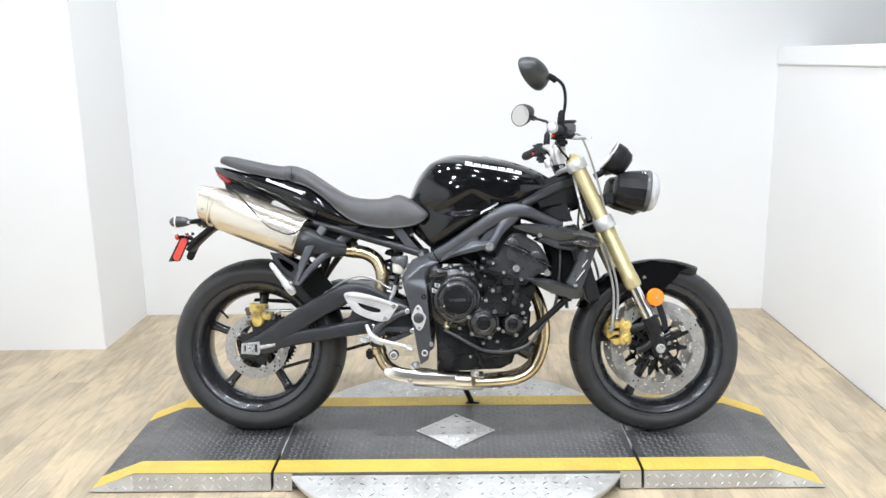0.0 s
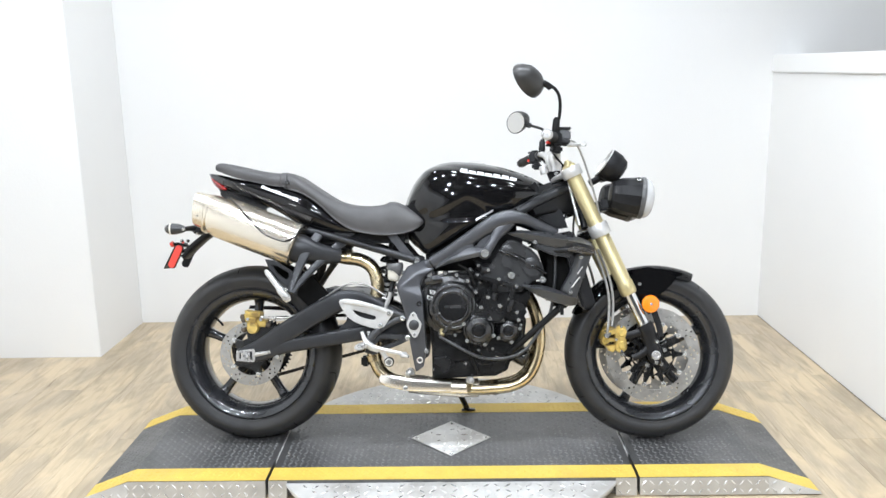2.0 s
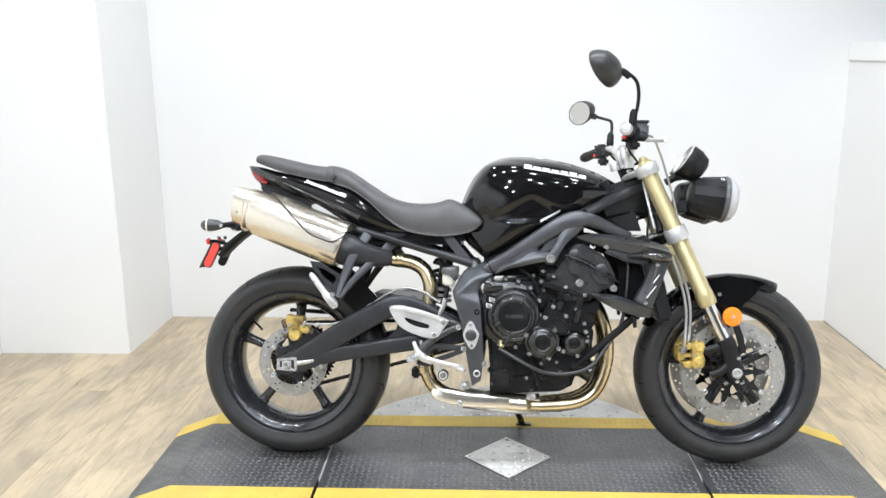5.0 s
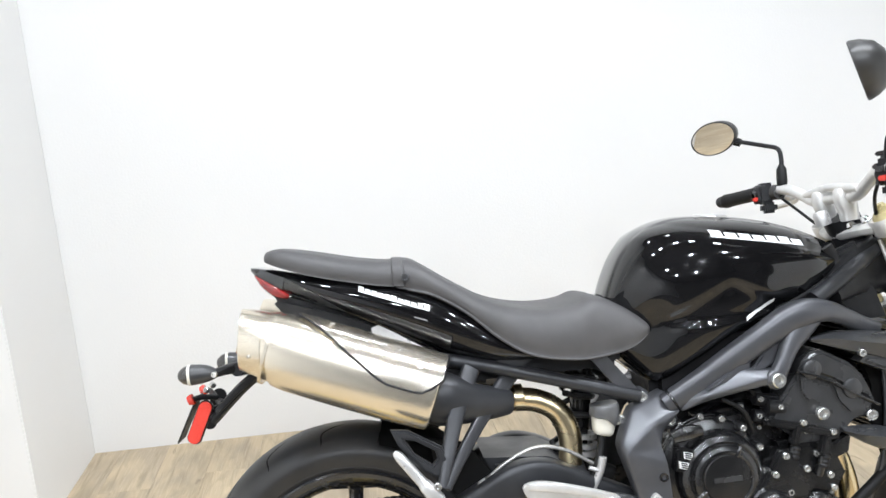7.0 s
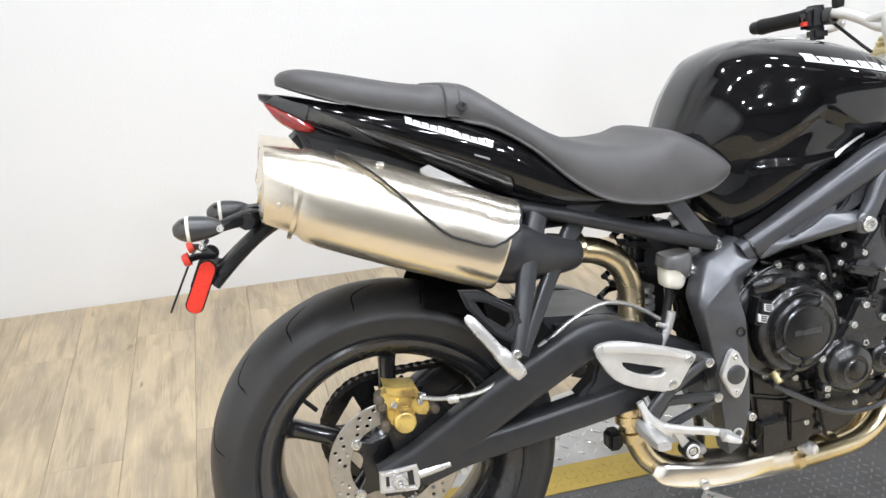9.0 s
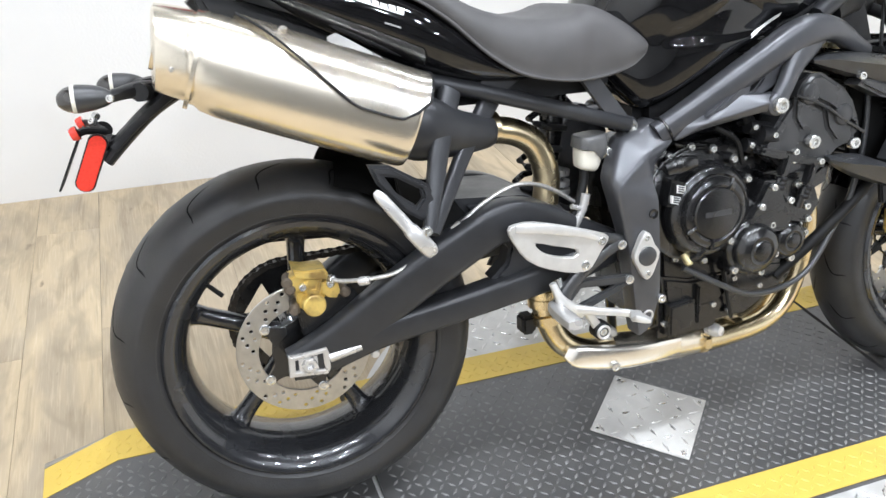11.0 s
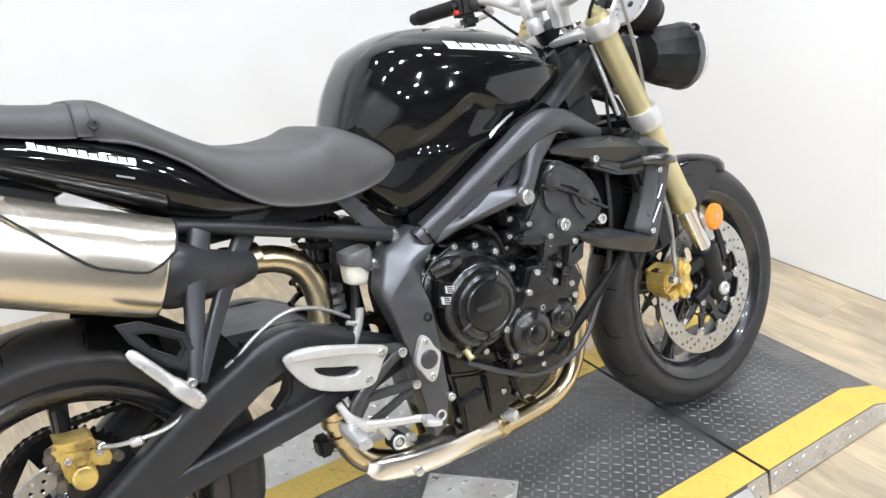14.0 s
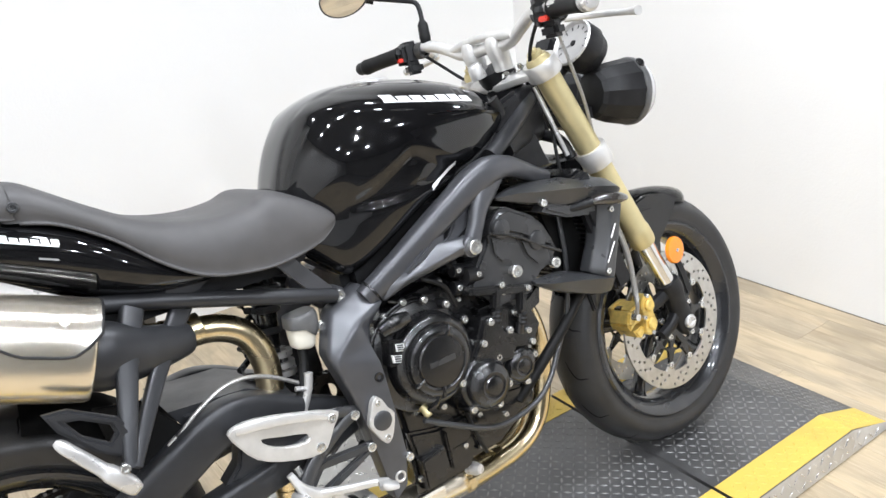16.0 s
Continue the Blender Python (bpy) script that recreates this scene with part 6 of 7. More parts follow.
seat = pad([(0.128, 0.949, 0.898, 0.106), (0.135, 0.952, 0.895, 0.112), (0.16, 0.949, 0.89, 0.117), (0.19, 0.931, 0.882, 0.122), (0.245, 0.893, 0.848, 0.128), (0.305, 0.857, 0.795, 0.136), (0.365, 0.838, 0.753, 0.142), (0.425, 0.831, 0.735, 0.142),
            (0.476, 0.835, 0.729, 0.136), (0.506, 0.845, 0.729, 0.128), (0.535, 0.839, 0.732, 0.126), (0.575, 0.817, 0.739, 0.124), (0.60, 0.799, 0.753, 0.12), (0.613, 0.786, 0.764, 0.115), (0.62, 0.778, 0.77, 0.1)], "rider_seat", "black vinyl rider's seat with a deep dip")
pad([(-0.127, 0.983, 0.97, 0.05), (-0.117, 0.99, 0.966, 0.078), (-0.09, 0.992, 0.955, 0.098), (-0.03, 0.98, 0.934, 0.112), (0.05, 0.961, 0.914, 0.117), (0.10, 0.953, 0.904, 0.117), (0.124, 0.951, 0.9, 0.113)], "passenger_seat", "thin black vinyl passenger pad")
strap = pad([(0.1225, 0.952, 0.904, 0.1145), (0.126, 0.954, 0.902, 0.117), (0.142, 0.953, 0.899, 0.1185), (0.146, 0.951, 0.899, 0.117)], "seat_strap", "black seat strap")
bolt(seat, (0.147, -0.129, 0.917), 0.008, mat="greyplastic")
both("seat_piping", tube([(0.15, -0.122, 0.893), (0.20, -0.131, 0.877), (0.26, -0.14, 0.838), (0.32, -0.148, 0.783), (0.38, -0.152, 0.747), (0.46, -0.146, 0.731), (0.52, -0.136, 0.731), (0.575, -0.127, 0.742), (0.61, -0.117, 0.766)], 0.0026, 8, 5), "seat", seat)

tail_rows = []
for x, top, bot, hw in ((-0.158, 0.96, 0.95, 0.03), (-0.14, 0.958, 0.935, 0.052), (-0.10, 0.95, 0.908, 0.078), (-0.05, 0.937, 0.888, 0.1), (0.01, 0.923, 0.862, 0.114), (0.09, 0.905, 0.824, 0.124), (0.16, 0.888, 0.79, 0.13), (0.23, 0.856, 0.757, 0.134), (0.30, 0.806, 0.737, 0.132), (0.36, 0.764, 0.731, 0.123), (0.395, 0.745, 0.733, 0.108)):
    h, hw = top - bot, hw * 1.12
    tail_rows.append((x, [(0, top), (-0.7 * hw, top), (-0.93 * hw, top - 0.12 * h), (-hw, top - 0.42 * h), (-0.93 * hw, bot + 0.22 * h), (-0.78 * hw, bot + 0.03 * h), (-0.6 * hw, bot), (0, bot)]))
tail_mesh = hull(tail_rows, 5, 4)
tail_mesh.normal_update()
tail_tree = BVHTree.FromBMesh(tail_mesh)
tail = part("tail_cowl", tail_mesh, "gloss", bike, "glossy black pointed tail cowl", sharp=60)
for s in (-1, 1):
    drape(tail_tree, "model_mark", letters(0.056, 0.190, 0.899, 0.849, 0.0095, 11, 0.2), "label", tail, "white model mark of plain bars", s=s, n=4)
    drape(tail_tree, "tail_side", [((-0.146, 0.946), (-0.092, 0.914), (-0.085, 0.936), (-0.135, 0.954)), ((-0.09, 0.908), (-0.03, 0.882), (-0.03, 0.905), (-0.084, 0.934)), ((-0.03, 0.882), (0.03, 0.862), (0.012, 0.874), (-0.03, 0.904))], "greyplastic", tail, "dark grey satin tail side panel", s=s)
    part("under_strip", prism([(0.074, 0.826), (0.088, 0.831), (0.12, 0.812), (0.18, 0.774), (0.17, 0.764), (0.11, 0.79), (0.077, 0.81)], s * 0.12, s * 0.13, 0.003), "alloy", tail, "bright strip under the tail cowl")
    drape(tail_tree, "tail_line", [((0.158, 0.84), (0.182, 0.831), (0.182, 0.834), (0.158, 0.843))], "greyprint", tail, "thin grey mark", s=s, n=4)
lens_rows = []
for x, top, bot, hw in ((-0.150, 0.946, 0.94, 0.044), (-0.135, 0.94, 0.918, 0.0605), (-0.112, 0.927, 0.9, 0.0775), (-0.09, 0.912, 0.894, 0.088), (-0.08, 0.904, 0.895, 0.09)):
    h = top - bot
    lens_rows.append((x, [(0, top), (-0.85 * hw, top), (-hw, top - 0.3 * h), (-hw, bot + 0.4 * h), (-0.85 * hw, bot), (0, bot)]))
light = part("tail_light", hull(lens_rows, 4, 3), "redlens", tail, "dark red wedge-shaped tail light")
under = part("under_tail", prism([(-0.10, 0.897), (0.0, 0.858), (0.12, 0.80), (0.22, 0.75), (0.22, 0.72), (0.10, 0.755), (-0.02, 0.81), (-0.09, 0.85), (-0.115, 0.885)], -0.06, 0.06, 0.008), "plastic", tail, "matt black under-tail panel")
part("tail_filler", prism([(-0.112, 0.905), (0.0, 0.87), (0.09, 0.835), (0.088, 0.8), (0.0, 0.812), (-0.09, 0.858)], -0.086, 0.086, 0.01), "plastic", tail)

# -- number plate hanger, rear lamps --
hanger = part("plate_hanger", sweep([(-0.03, 0, 0.80, 0.016, 0.04), (-0.12, 0, 0.768, 0.014, 0.036), (-0.18, 0, 0.735, 0.012, 0.034), (-0.225, 0, 0.698, 0.012, 0.034), (-0.262, 0, 0.66, 0.01, 0.04)], 14, 4, 3.2), "plastic", bike, "black plastic number plate hanger")
both("hanger_rib", sweep([(-0.15, -0.036, 0.758, 0.008, 0.004), (-0.21, -0.036, 0.715, 0.007, 0.004), (-0.25, -0.04, 0.68, 0.007, 0.004)], 8, 3, 3), "plastic", hanger)
part("plate_backing", block((-0.0016, -0.03, -0.05), (0.0016, 0.03, 0.05), 0.001, pose(-0.317, 0.02, 0.663, 0, 27, 0)), "plastic", hanger, "thin black number plate backing")
for s in (-1, 1):
    m = pose(-0.284, 0.03 + s * 0.072, 0.663, 0, 25, 0)
    shape = [(0.0128 * math.cos(a), 0.0128 * math.sin(a) + (0.031 if math.sin(a) > 0 else -0.031)) for a in (math.pi * (k + 0.5) / 8 for k in range(16))]
    r = part("side_reflector", moved(prism(shape, s * -0.003, s * 0.004, 0.0015), m), "red", hanger, "long red side reflector")
    part("reflector_back", moved(prism([(x * 1.18, z * 1.05) for x, z in shape], s * -0.0075, s * -0.0025, 0.001), m), "plastic", hanger)
    part("reflector_arm", tube([(-0.25, 0.01 + s * 0.02, 0.685), (-0.275, 0.03 + s * 0.065, 0.68)], 0.007, 8, 1), "plastic", hanger)
    y, fx = 0.012 + s * 0.075, (0.045 if s > 0 else 0.0)
    stalk = part("rear_indicator", sweep([(-0.236 + fx, y, 0.760, 0.007, 0.007), (-0.246 + fx, y, 0.761, 0.013, 0.012), (-0.262 + fx, y, 0.762, 0.018, 0.0165), (-0.282 + fx, y, 0.762, 0.0205, 0.019), (-0.287 + fx, y, 0.762, 0.0205, 0.019)], 20, 4, 2.2), "greyplastic", hanger, "small black rear indicator")
    part("indicator_ring", sweep([(-0.2865 + fx, y, 0.762, 0.0208, 0.0193), (-0.292 + fx, y, 0.762, 0.0205, 0.019)], 20, 1, 2.2), "milky", stalk, "pale lens rim")
    part("indicator_lens", sweep([(-0.2915 + fx, y, 0.762, 0.0198, 0.0183), (-0.302 + fx, y, 0.762, 0.0165, 0.0155), (-0.311 + fx, y, 0.762, 0.009, 0.009), (-0.313 + fx, y, 0.762, 0.003, 0.003)], 20, 3, 2.1), "smoke", stalk, "smoky grey indicator lens")
    part("indicator_arm", sweep([(-0.185, 0.012 + s * 0.015, 0.762, 0.013, 0.018), (-0.205 + fx * 0.5, 0.012 + s * 0.04, 0.764, 0.012, 0.016), (-0.228 + fx * 0.8, 0.012 + s * 0.066, 0.763, 0.009, 0.012), (-0.24 + fx, y, 0.761, 0.008, 0.009)], 12, 4, 2.8, (1, 0, 0)), "plastic", stalk)
    bolt(stalk, (-0.24 + fx, y + s * 0.011, 0.7600), 0.006, (-0.2, s * 0.95, 0))
    rr = part("rear_reflector", lathe([(0, 0.006), (0.009, 0.005), (0.011, 0), (0.011, -0.006)], 16, axis_pose((-0.302, 0.03 + s * 0.055, 0.707), (-0.9, 0, -0.3))), "red", hanger, "small round red reflector")
    part("reflector_stay", tube([(-0.262, 0.02, 0.70), (-0.285, 0.03 + s * 0.04, 0.708), (-0.297, 0.03 + s * 0.055, 0.707)], 0.006, 8, 2), "plastic", hanger)
    bolt(hanger, (-0.275, 0.03 + s * 0.03, 0.72), 0.006, (-0.5, s * 0.6, 0.3))
part("indicator_bar", tube([(-0.20, -0.05, 0.762), (-0.19, 0, 0.758), (-0.20, 0.05, 0.762)], 0.014, 10, 3, ref=(1, 0, 0)), "plastic", hanger)

# -- side stand --
stand = part("side_stand", tube([(0.64, 0.075, 0.275), (0.68, 0.12, 0.225), (0.735, 0.205, 0.10), (0.752, 0.235, 0.055)], 0.011, 12, 4), "engine", bike, "black side stand")
part("stand_foot", block((0.73, 0.215, 0.049), (0.785, 0.262, 0.057), 0.003, None), "engine", stand)

# -- front fork --
FORK_Y = 0.104


def along(d, y=0.0, off=0.0):
    """A point d metres down the fork from its top, y to the side and off ahead of it."""
    p = Vector((1.115, y, 0.955)) + FORK * d + Vector((math.cos(radians(RAKE)), 0, math.sin(radians(RAKE)))) * off
    return p


def turned(rows):
    return [tuple(STEER @ Vector(p)) for p in rows]


def fork_leg(s):
    y = s * FORK_Y
    d = STEER.to_3x3() @ FORK
    at = lambda k: axis_pose(STEER @ along(k, y), d)
    leg = part("fork_leg", lathe([(0, -0.004), (0.02, -0.004), (0.0255, 0.004), (0.0262, 0.02), (0.0262, 0.44), (0.0275, 0.443), (0.0285, 0.45), (0.0285, 0.476), (0.0265, 0.486), (0.0215, 0.488)], 32, at(0)), "gold", bike, "gold anodised upside-down fork leg")
    part("fork_cap", lathe([(0, -0.02), (0.008, -0.02), (0.009, -0.014), (0.015, -0.013), (0.016, -0.004), (0.02, -0.002)], 20, at(0)), "gold", leg)
    part("slider_tube", lathe([(0.0205, 0.48), (0.0205, 0.63)], 28, at(0)), "chrome", leg, "chromed inner fork tube")
    foot = part("fork_foot", sweep([(*along(0.60, y), 0.026, 0.025), (*along(0.625, y), 0.028, 0.026), (*along(0.66, y, -0.004), 0.024, 0.02), (*along(0.70, y, -0.01), 0.026, 0.018), (*along(0.725, y, -0.014), 0.024, 0.017), (*along(0.745, y, -0.016), 0.012, 0.012)], 18, 4, 2.6), "plastic", leg, "black cast fork foot")
    moved_mesh(foot)
    arm = part("caliper_arm", sweep([(*along(0.62, y, -0.02), 0.014, 0.012), (*along(0.615, y * 0.99, -0.06), 0.013, 0.011), (*along(0.60, y * 0.97, -0.105), 0.012, 0.01)], 12, 3, 3), "plastic", leg)
    moved_mesh(arm)
    arm = part("caliper_arm", sweep([(*along(0.68, y, -0.02), 0.013, 0.012), (*along(0.69, y * 0.99, -0.05), 0.012, 0.011), (*along(0.69, y * 0.97, -0.085), 0.011, 0.01)], 12, 3, 3), "plastic", leg)
    moved_mesh(arm)
    nut = part("axle_end", lathe([(0.006, 0.003), (0.008, 0.006), (0.0135, 0.006), (0.016, 0.003), (0.016, -0.012)], 20, axis_pose(STEER @ along(0.712, s * (FORK_Y + 0.018), -0.012), STEER.to_3x3() @ Vector((0, s, 0)))), "alloy", leg)
    for k, o in ((0.672, 0.012), (0.735, -0.022)):
        bolt(leg, STEER @ along(k, s * (FORK_Y + 0.016), o), 0.006, STEER.to_3x3() @ Vector((0, s, 0)))
    # lower clamp
    part("lower_clamp", lathe([(0.027, 0.222), (0.034, 0.222), (0.0355, 0.226), (0.0355, 0.262), (0.034, 0.266), (0.027, 0.266)], 28, at(0), closed=True), "silver", leg, "silver lower fork clamp")
    part("upper_clamp", lathe([(0.027, 0.008), (0.034, 0.006), (0.036, 0.01), (0.036, 0.038), (0.034, 0.042), (0.027, 0.042)], 28, at(0), closed=True), "silver", leg, "silver upper fork clamp")
    # caliper
    cal = part("front_caliper", prism([(1.268, 0.41), (1.285, 0.418), (1.303, 0.41), (1.309, 0.388), (1.302, 0.366), (1.309, 0.345), (1.305, 0.322), (1.288, 0.31), (1.266, 0.313), (1.258, 0.33), (1.262, 0.36), (1.258, 0.39)], s * 0.084, s * 0.119, 0.006, n=2), "goldpaint", leg, "gold four-piston front caliper")
    moved_mesh(cal)
    moved_mesh(part("inner_half", prism([(1.215, 0.395), (1.262, 0.405), (1.295, 0.395), (1.298, 0.325), (1.262, 0.315), (1.215, 0.345)], s * 0.044, s * 0.06, 0.004), "goldpaint", cal))
    for cx, cz in ((1.286, 0.389), (1.286, 0.339)):
        part("piston_cap", lathe([(0, 0.009), (0.013, 0.009), (0.0165, 0.006), (0.0175, -0.01)], 24, axis_pose(STEER @ Vector((cx, s * 0.118, cz)), STEER.to_3x3() @ Vector((0, s, 0)))), "goldpaint", cal)
    for q in ([(1.225, 0.392), (1.262, 0.404), (1.272, 0.392), (1.262, 0.382), (1.23, 0.378)], [(1.205, 0.352), (1.235, 0.367), (1.268, 0.366), (1.268, 0.352), (1.238, 0.352), (1.212, 0.338)], [(1.222, 0.334), (1.262, 0.34), (1.268, 0.324), (1.25, 0.31), (1.236, 0.314)], [(1.205, 0.36), (1.215, 0.39), (1.23, 0.388), (1.224, 0.345)]):
        moved_mesh(part("caliper_lug", prism(q, s * 0.05, s * 0.112, 0.004), "goldpaint", cal))
    moved_mesh(part("brake_pad", prism([(1.222, 0.395), (1.265, 0.398), (1.268, 0.33), (1.225, 0.345)], s * 0.06, s * 0.08, 0.002), "engine", cal))
    for bx, bz in ((1.284, 0.414), (1.262, 0.362), (1.284, 0.315), (1.236, 0.385)):
        bolt(cal, STEER @ Vector((bx, s * (0.119 if bx > 1.25 else 0.112), bz)), 0.006, STEER.to_3x3() @ Vector((0, s, 0)))
    cal.matrix_local = Matrix.Translation((1.268, 0, 0.358)) @ Matrix.Diagonal((0.8, 0.96, 0.85, 1)) @ Matrix.Translation((-1.262, 0, -0.362))
    # hoses down to it
    pts = [along(0.30, s * 0.10, -0.045), along(0.40, s * 0.115, -0.055), along(0.47, s * 0.122, -0.075), along(0.53, s * 0.125, -0.105), Vector((1.236, s * 0.13, 0.40)), Vector((1.232, s * 0.125, 0.37))]
    h = part("front_brake_hose", tube(turned(pts), 0.0046, 8), "braid", leg, "braided steel brake hose")
    if s < 0:
        pts = [p + Vector((0.016, 0.012, 0.004)) for p in pts[:-1]]
        part("front_brake_hose", tube(turned(pts), 0.0046, 8), "braid", leg)
    part("hose_banjo", lathe([(0, 0.006), (0.008, 0.006), (0.0085, -0.008), (0, -0.008)], 14, axis_pose(STEER @ Vector((1.232, s * 0.125, 0.372)), STEER.to_3x3() @ Vector((0, s, 0)))), "bolt", leg)
    # reflector beside the foot
    c = Vector((1.384, s * 0.128, 0.478))
    ref = part("fork_reflector", lathe([(0, 0.0065), (0.004, 0.0065), (0.005, 0.0055), (0.024, 0.0055), (0.029, 0.004), (0.0305, 0), (0.0305, -0.004)], 32, axis_pose(STEER @ c, STEER.to_3x3() @ Vector((0.1, s, 0)))), "orange", leg, "round orange side reflector")
    bolt(ref, STEER @ (c + Vector((0, s * 0.0055, 0))), 0.0042, STEER.to_3x3() @ Vector((0.1, s, 0)))
    st = part("reflector_stay", prism([(1.375, 0.49), (1.395, 0.49), (1.42, 0.42), (1.43, 0.37), (1.412, 0.36), (1.40, 0.41)], s * 0.112, s * 0.119, 0.003), "plastic", leg)
    moved_mesh(st)
    return leg


def moved_mesh(ob):
    ob.data.transform(STEER)
    return ob


fork_leg(-1), fork_leg(1)
yoke = part("upper_yoke", sweep([(*along(0.024, -0.10, -0.004), 0.011, 0.026), (*along(0.02, -0.06, -0.022), 0.011, 0.026), (*along(0.02, 0, -0.034), 0.012, 0.03), (*along(0.02, 0.06, -0.022), 0.011, 0.026), (*along(0.024, 0.10, -0.004), 0.011, 0.026)], 16, 4, 3.4, (math.cos(radians(RAKE)), 0, math.sin(radians(RAKE)))), "silver", bike, "silver cast upper yoke")
moved_mesh(yoke)
low = part("lower_yoke", sweep([(*along(0.245, -0.10, -0.004), 0.018, 0.028), (*along(0.245, 0, -0.03), 0.02, 0.032), (*along(0.245, 0.10, -0.004), 0.018, 0.028)], 16, 4, 3.4, (math.cos(radians(RAKE)), 0, math.sin(radians(RAKE)))), "engine", bike, "black lower yoke")
moved_mesh(low)
for dy, off in ((-0.062, -0.012), (-0.035, -0.03), (0.035, -0.03)):
    part("yoke_nut", lathe([(0, 0.013), (0.006, 0.012), (0.0095, 0.008), (0.0105, 0.004), (0.0125, 0.002), (0.0125, -0.004)], 20, axis_pose(STEER @ along(0.008, dy, off - 0.006), STEER.to_3x3() @ -FORK)), "chrome", yoke, "chromed domed nut")
part("stem_nut", lathe([(0, 0.02), (0.008, 0.02), (0.011, 0.014), (0.018, 0.012), (0.019, 0)], 24, axis_pose(STEER @ along(0.008, 0, -0.034), STEER.to_3x3() @ -FORK)), "gold", yoke)


def mudguard():
    bm = bmesh.new()
    rows = []
    for i in range(29):
        t = i / 28
        a = radians(60 + 92 * t)
        row = []
        half = 0.066 * (0.55 + 0.45 * min(1, min(t, 1 - t) / 0.12) ** 0.5)
        for j in range(13):
            p = radians(-95 + 190 * j / 12)
            r = 0.307 + 0.014 * max(0, 1 - t / 0.5) ** 2 - 0.045 * (1 - math.cos(p)) * (1 if 0.25 < t < 0.75 else 0.8)
            row.append(STEER @ Vector((FRONT_AXLE.x + r * math.cos(a), half * math.sin(p), FRONT_AXLE.z + r * math.sin(a))))
        rows.append(row)
    grid(bm, rows, ring=False)
    bmesh.ops.solidify(bm, geom=bm.faces[:], thickness=0.003)
    g = part("front_mudguard", bm, "gloss", bike, "glossy black front mudguard", sharp=60)
    for s in (-1, 1):
        st = part("guard_stay", prism([(1.30, 0.58), (1.40, 0.575), (1.415, 0.52), (1.40, 0.44), (1.38, 0.44), (1.36, 0.50), (1.31, 0.545)], s * 0.062, s * 0.072, 0.004), "gloss", g)
        moved_mesh(st)
        bolt(g, STEER @ Vector((1.36, s * 0.073, 0.545)), 0.006, (0, s, 0))
        side = part("guard_side", prism([(1.335, 0.592), (1.39, 0.604), (1.45, 0.592), (1.492, 0.572), (1.476, 0.545), (1.44, 0.512), (1.412, 0.487), (1.376, 0.498), (1.352, 0.545)], s * 0.058, s * 0.067, 0.004, n=1), "gloss", g, "glossy side flank of the mudguard")
        moved_mesh(side)
    return g


mudguard()

# -- handlebar and controls --
bar_half = [(1.075, 0.0, 0.995), (1.075, 0.05, 0.995), (1.073, 0.085, 1.0), (1.066, 0.13, 1.022), (1.052, 0.18, 1.04), (1.025, 0.26, 1.043), (0.992, 0.365, 1.036)]
bar = part("handlebar", tube(turned([(x + 0.055 * y, -0.98 * y, z - 0.033 * y) for x, y, z in bar_half[:0:-1]] + [(x + 0.03 * y, 0.94 * y, z - 0.05 * y) for x, y, z in bar_half]), 0.0125, 16, 5, ref=(1, 0, 0.01)), "silver", bike, "silver tapered handlebar")
part("bar_brace", tube(turned([(1.07, -0.10, 1.008), (1.068, 0, 1.018), (1.07, 0.10, 1.008)]), 0.009, 10, 3, ref=(1, 0, 0.01)), "silver", bar)
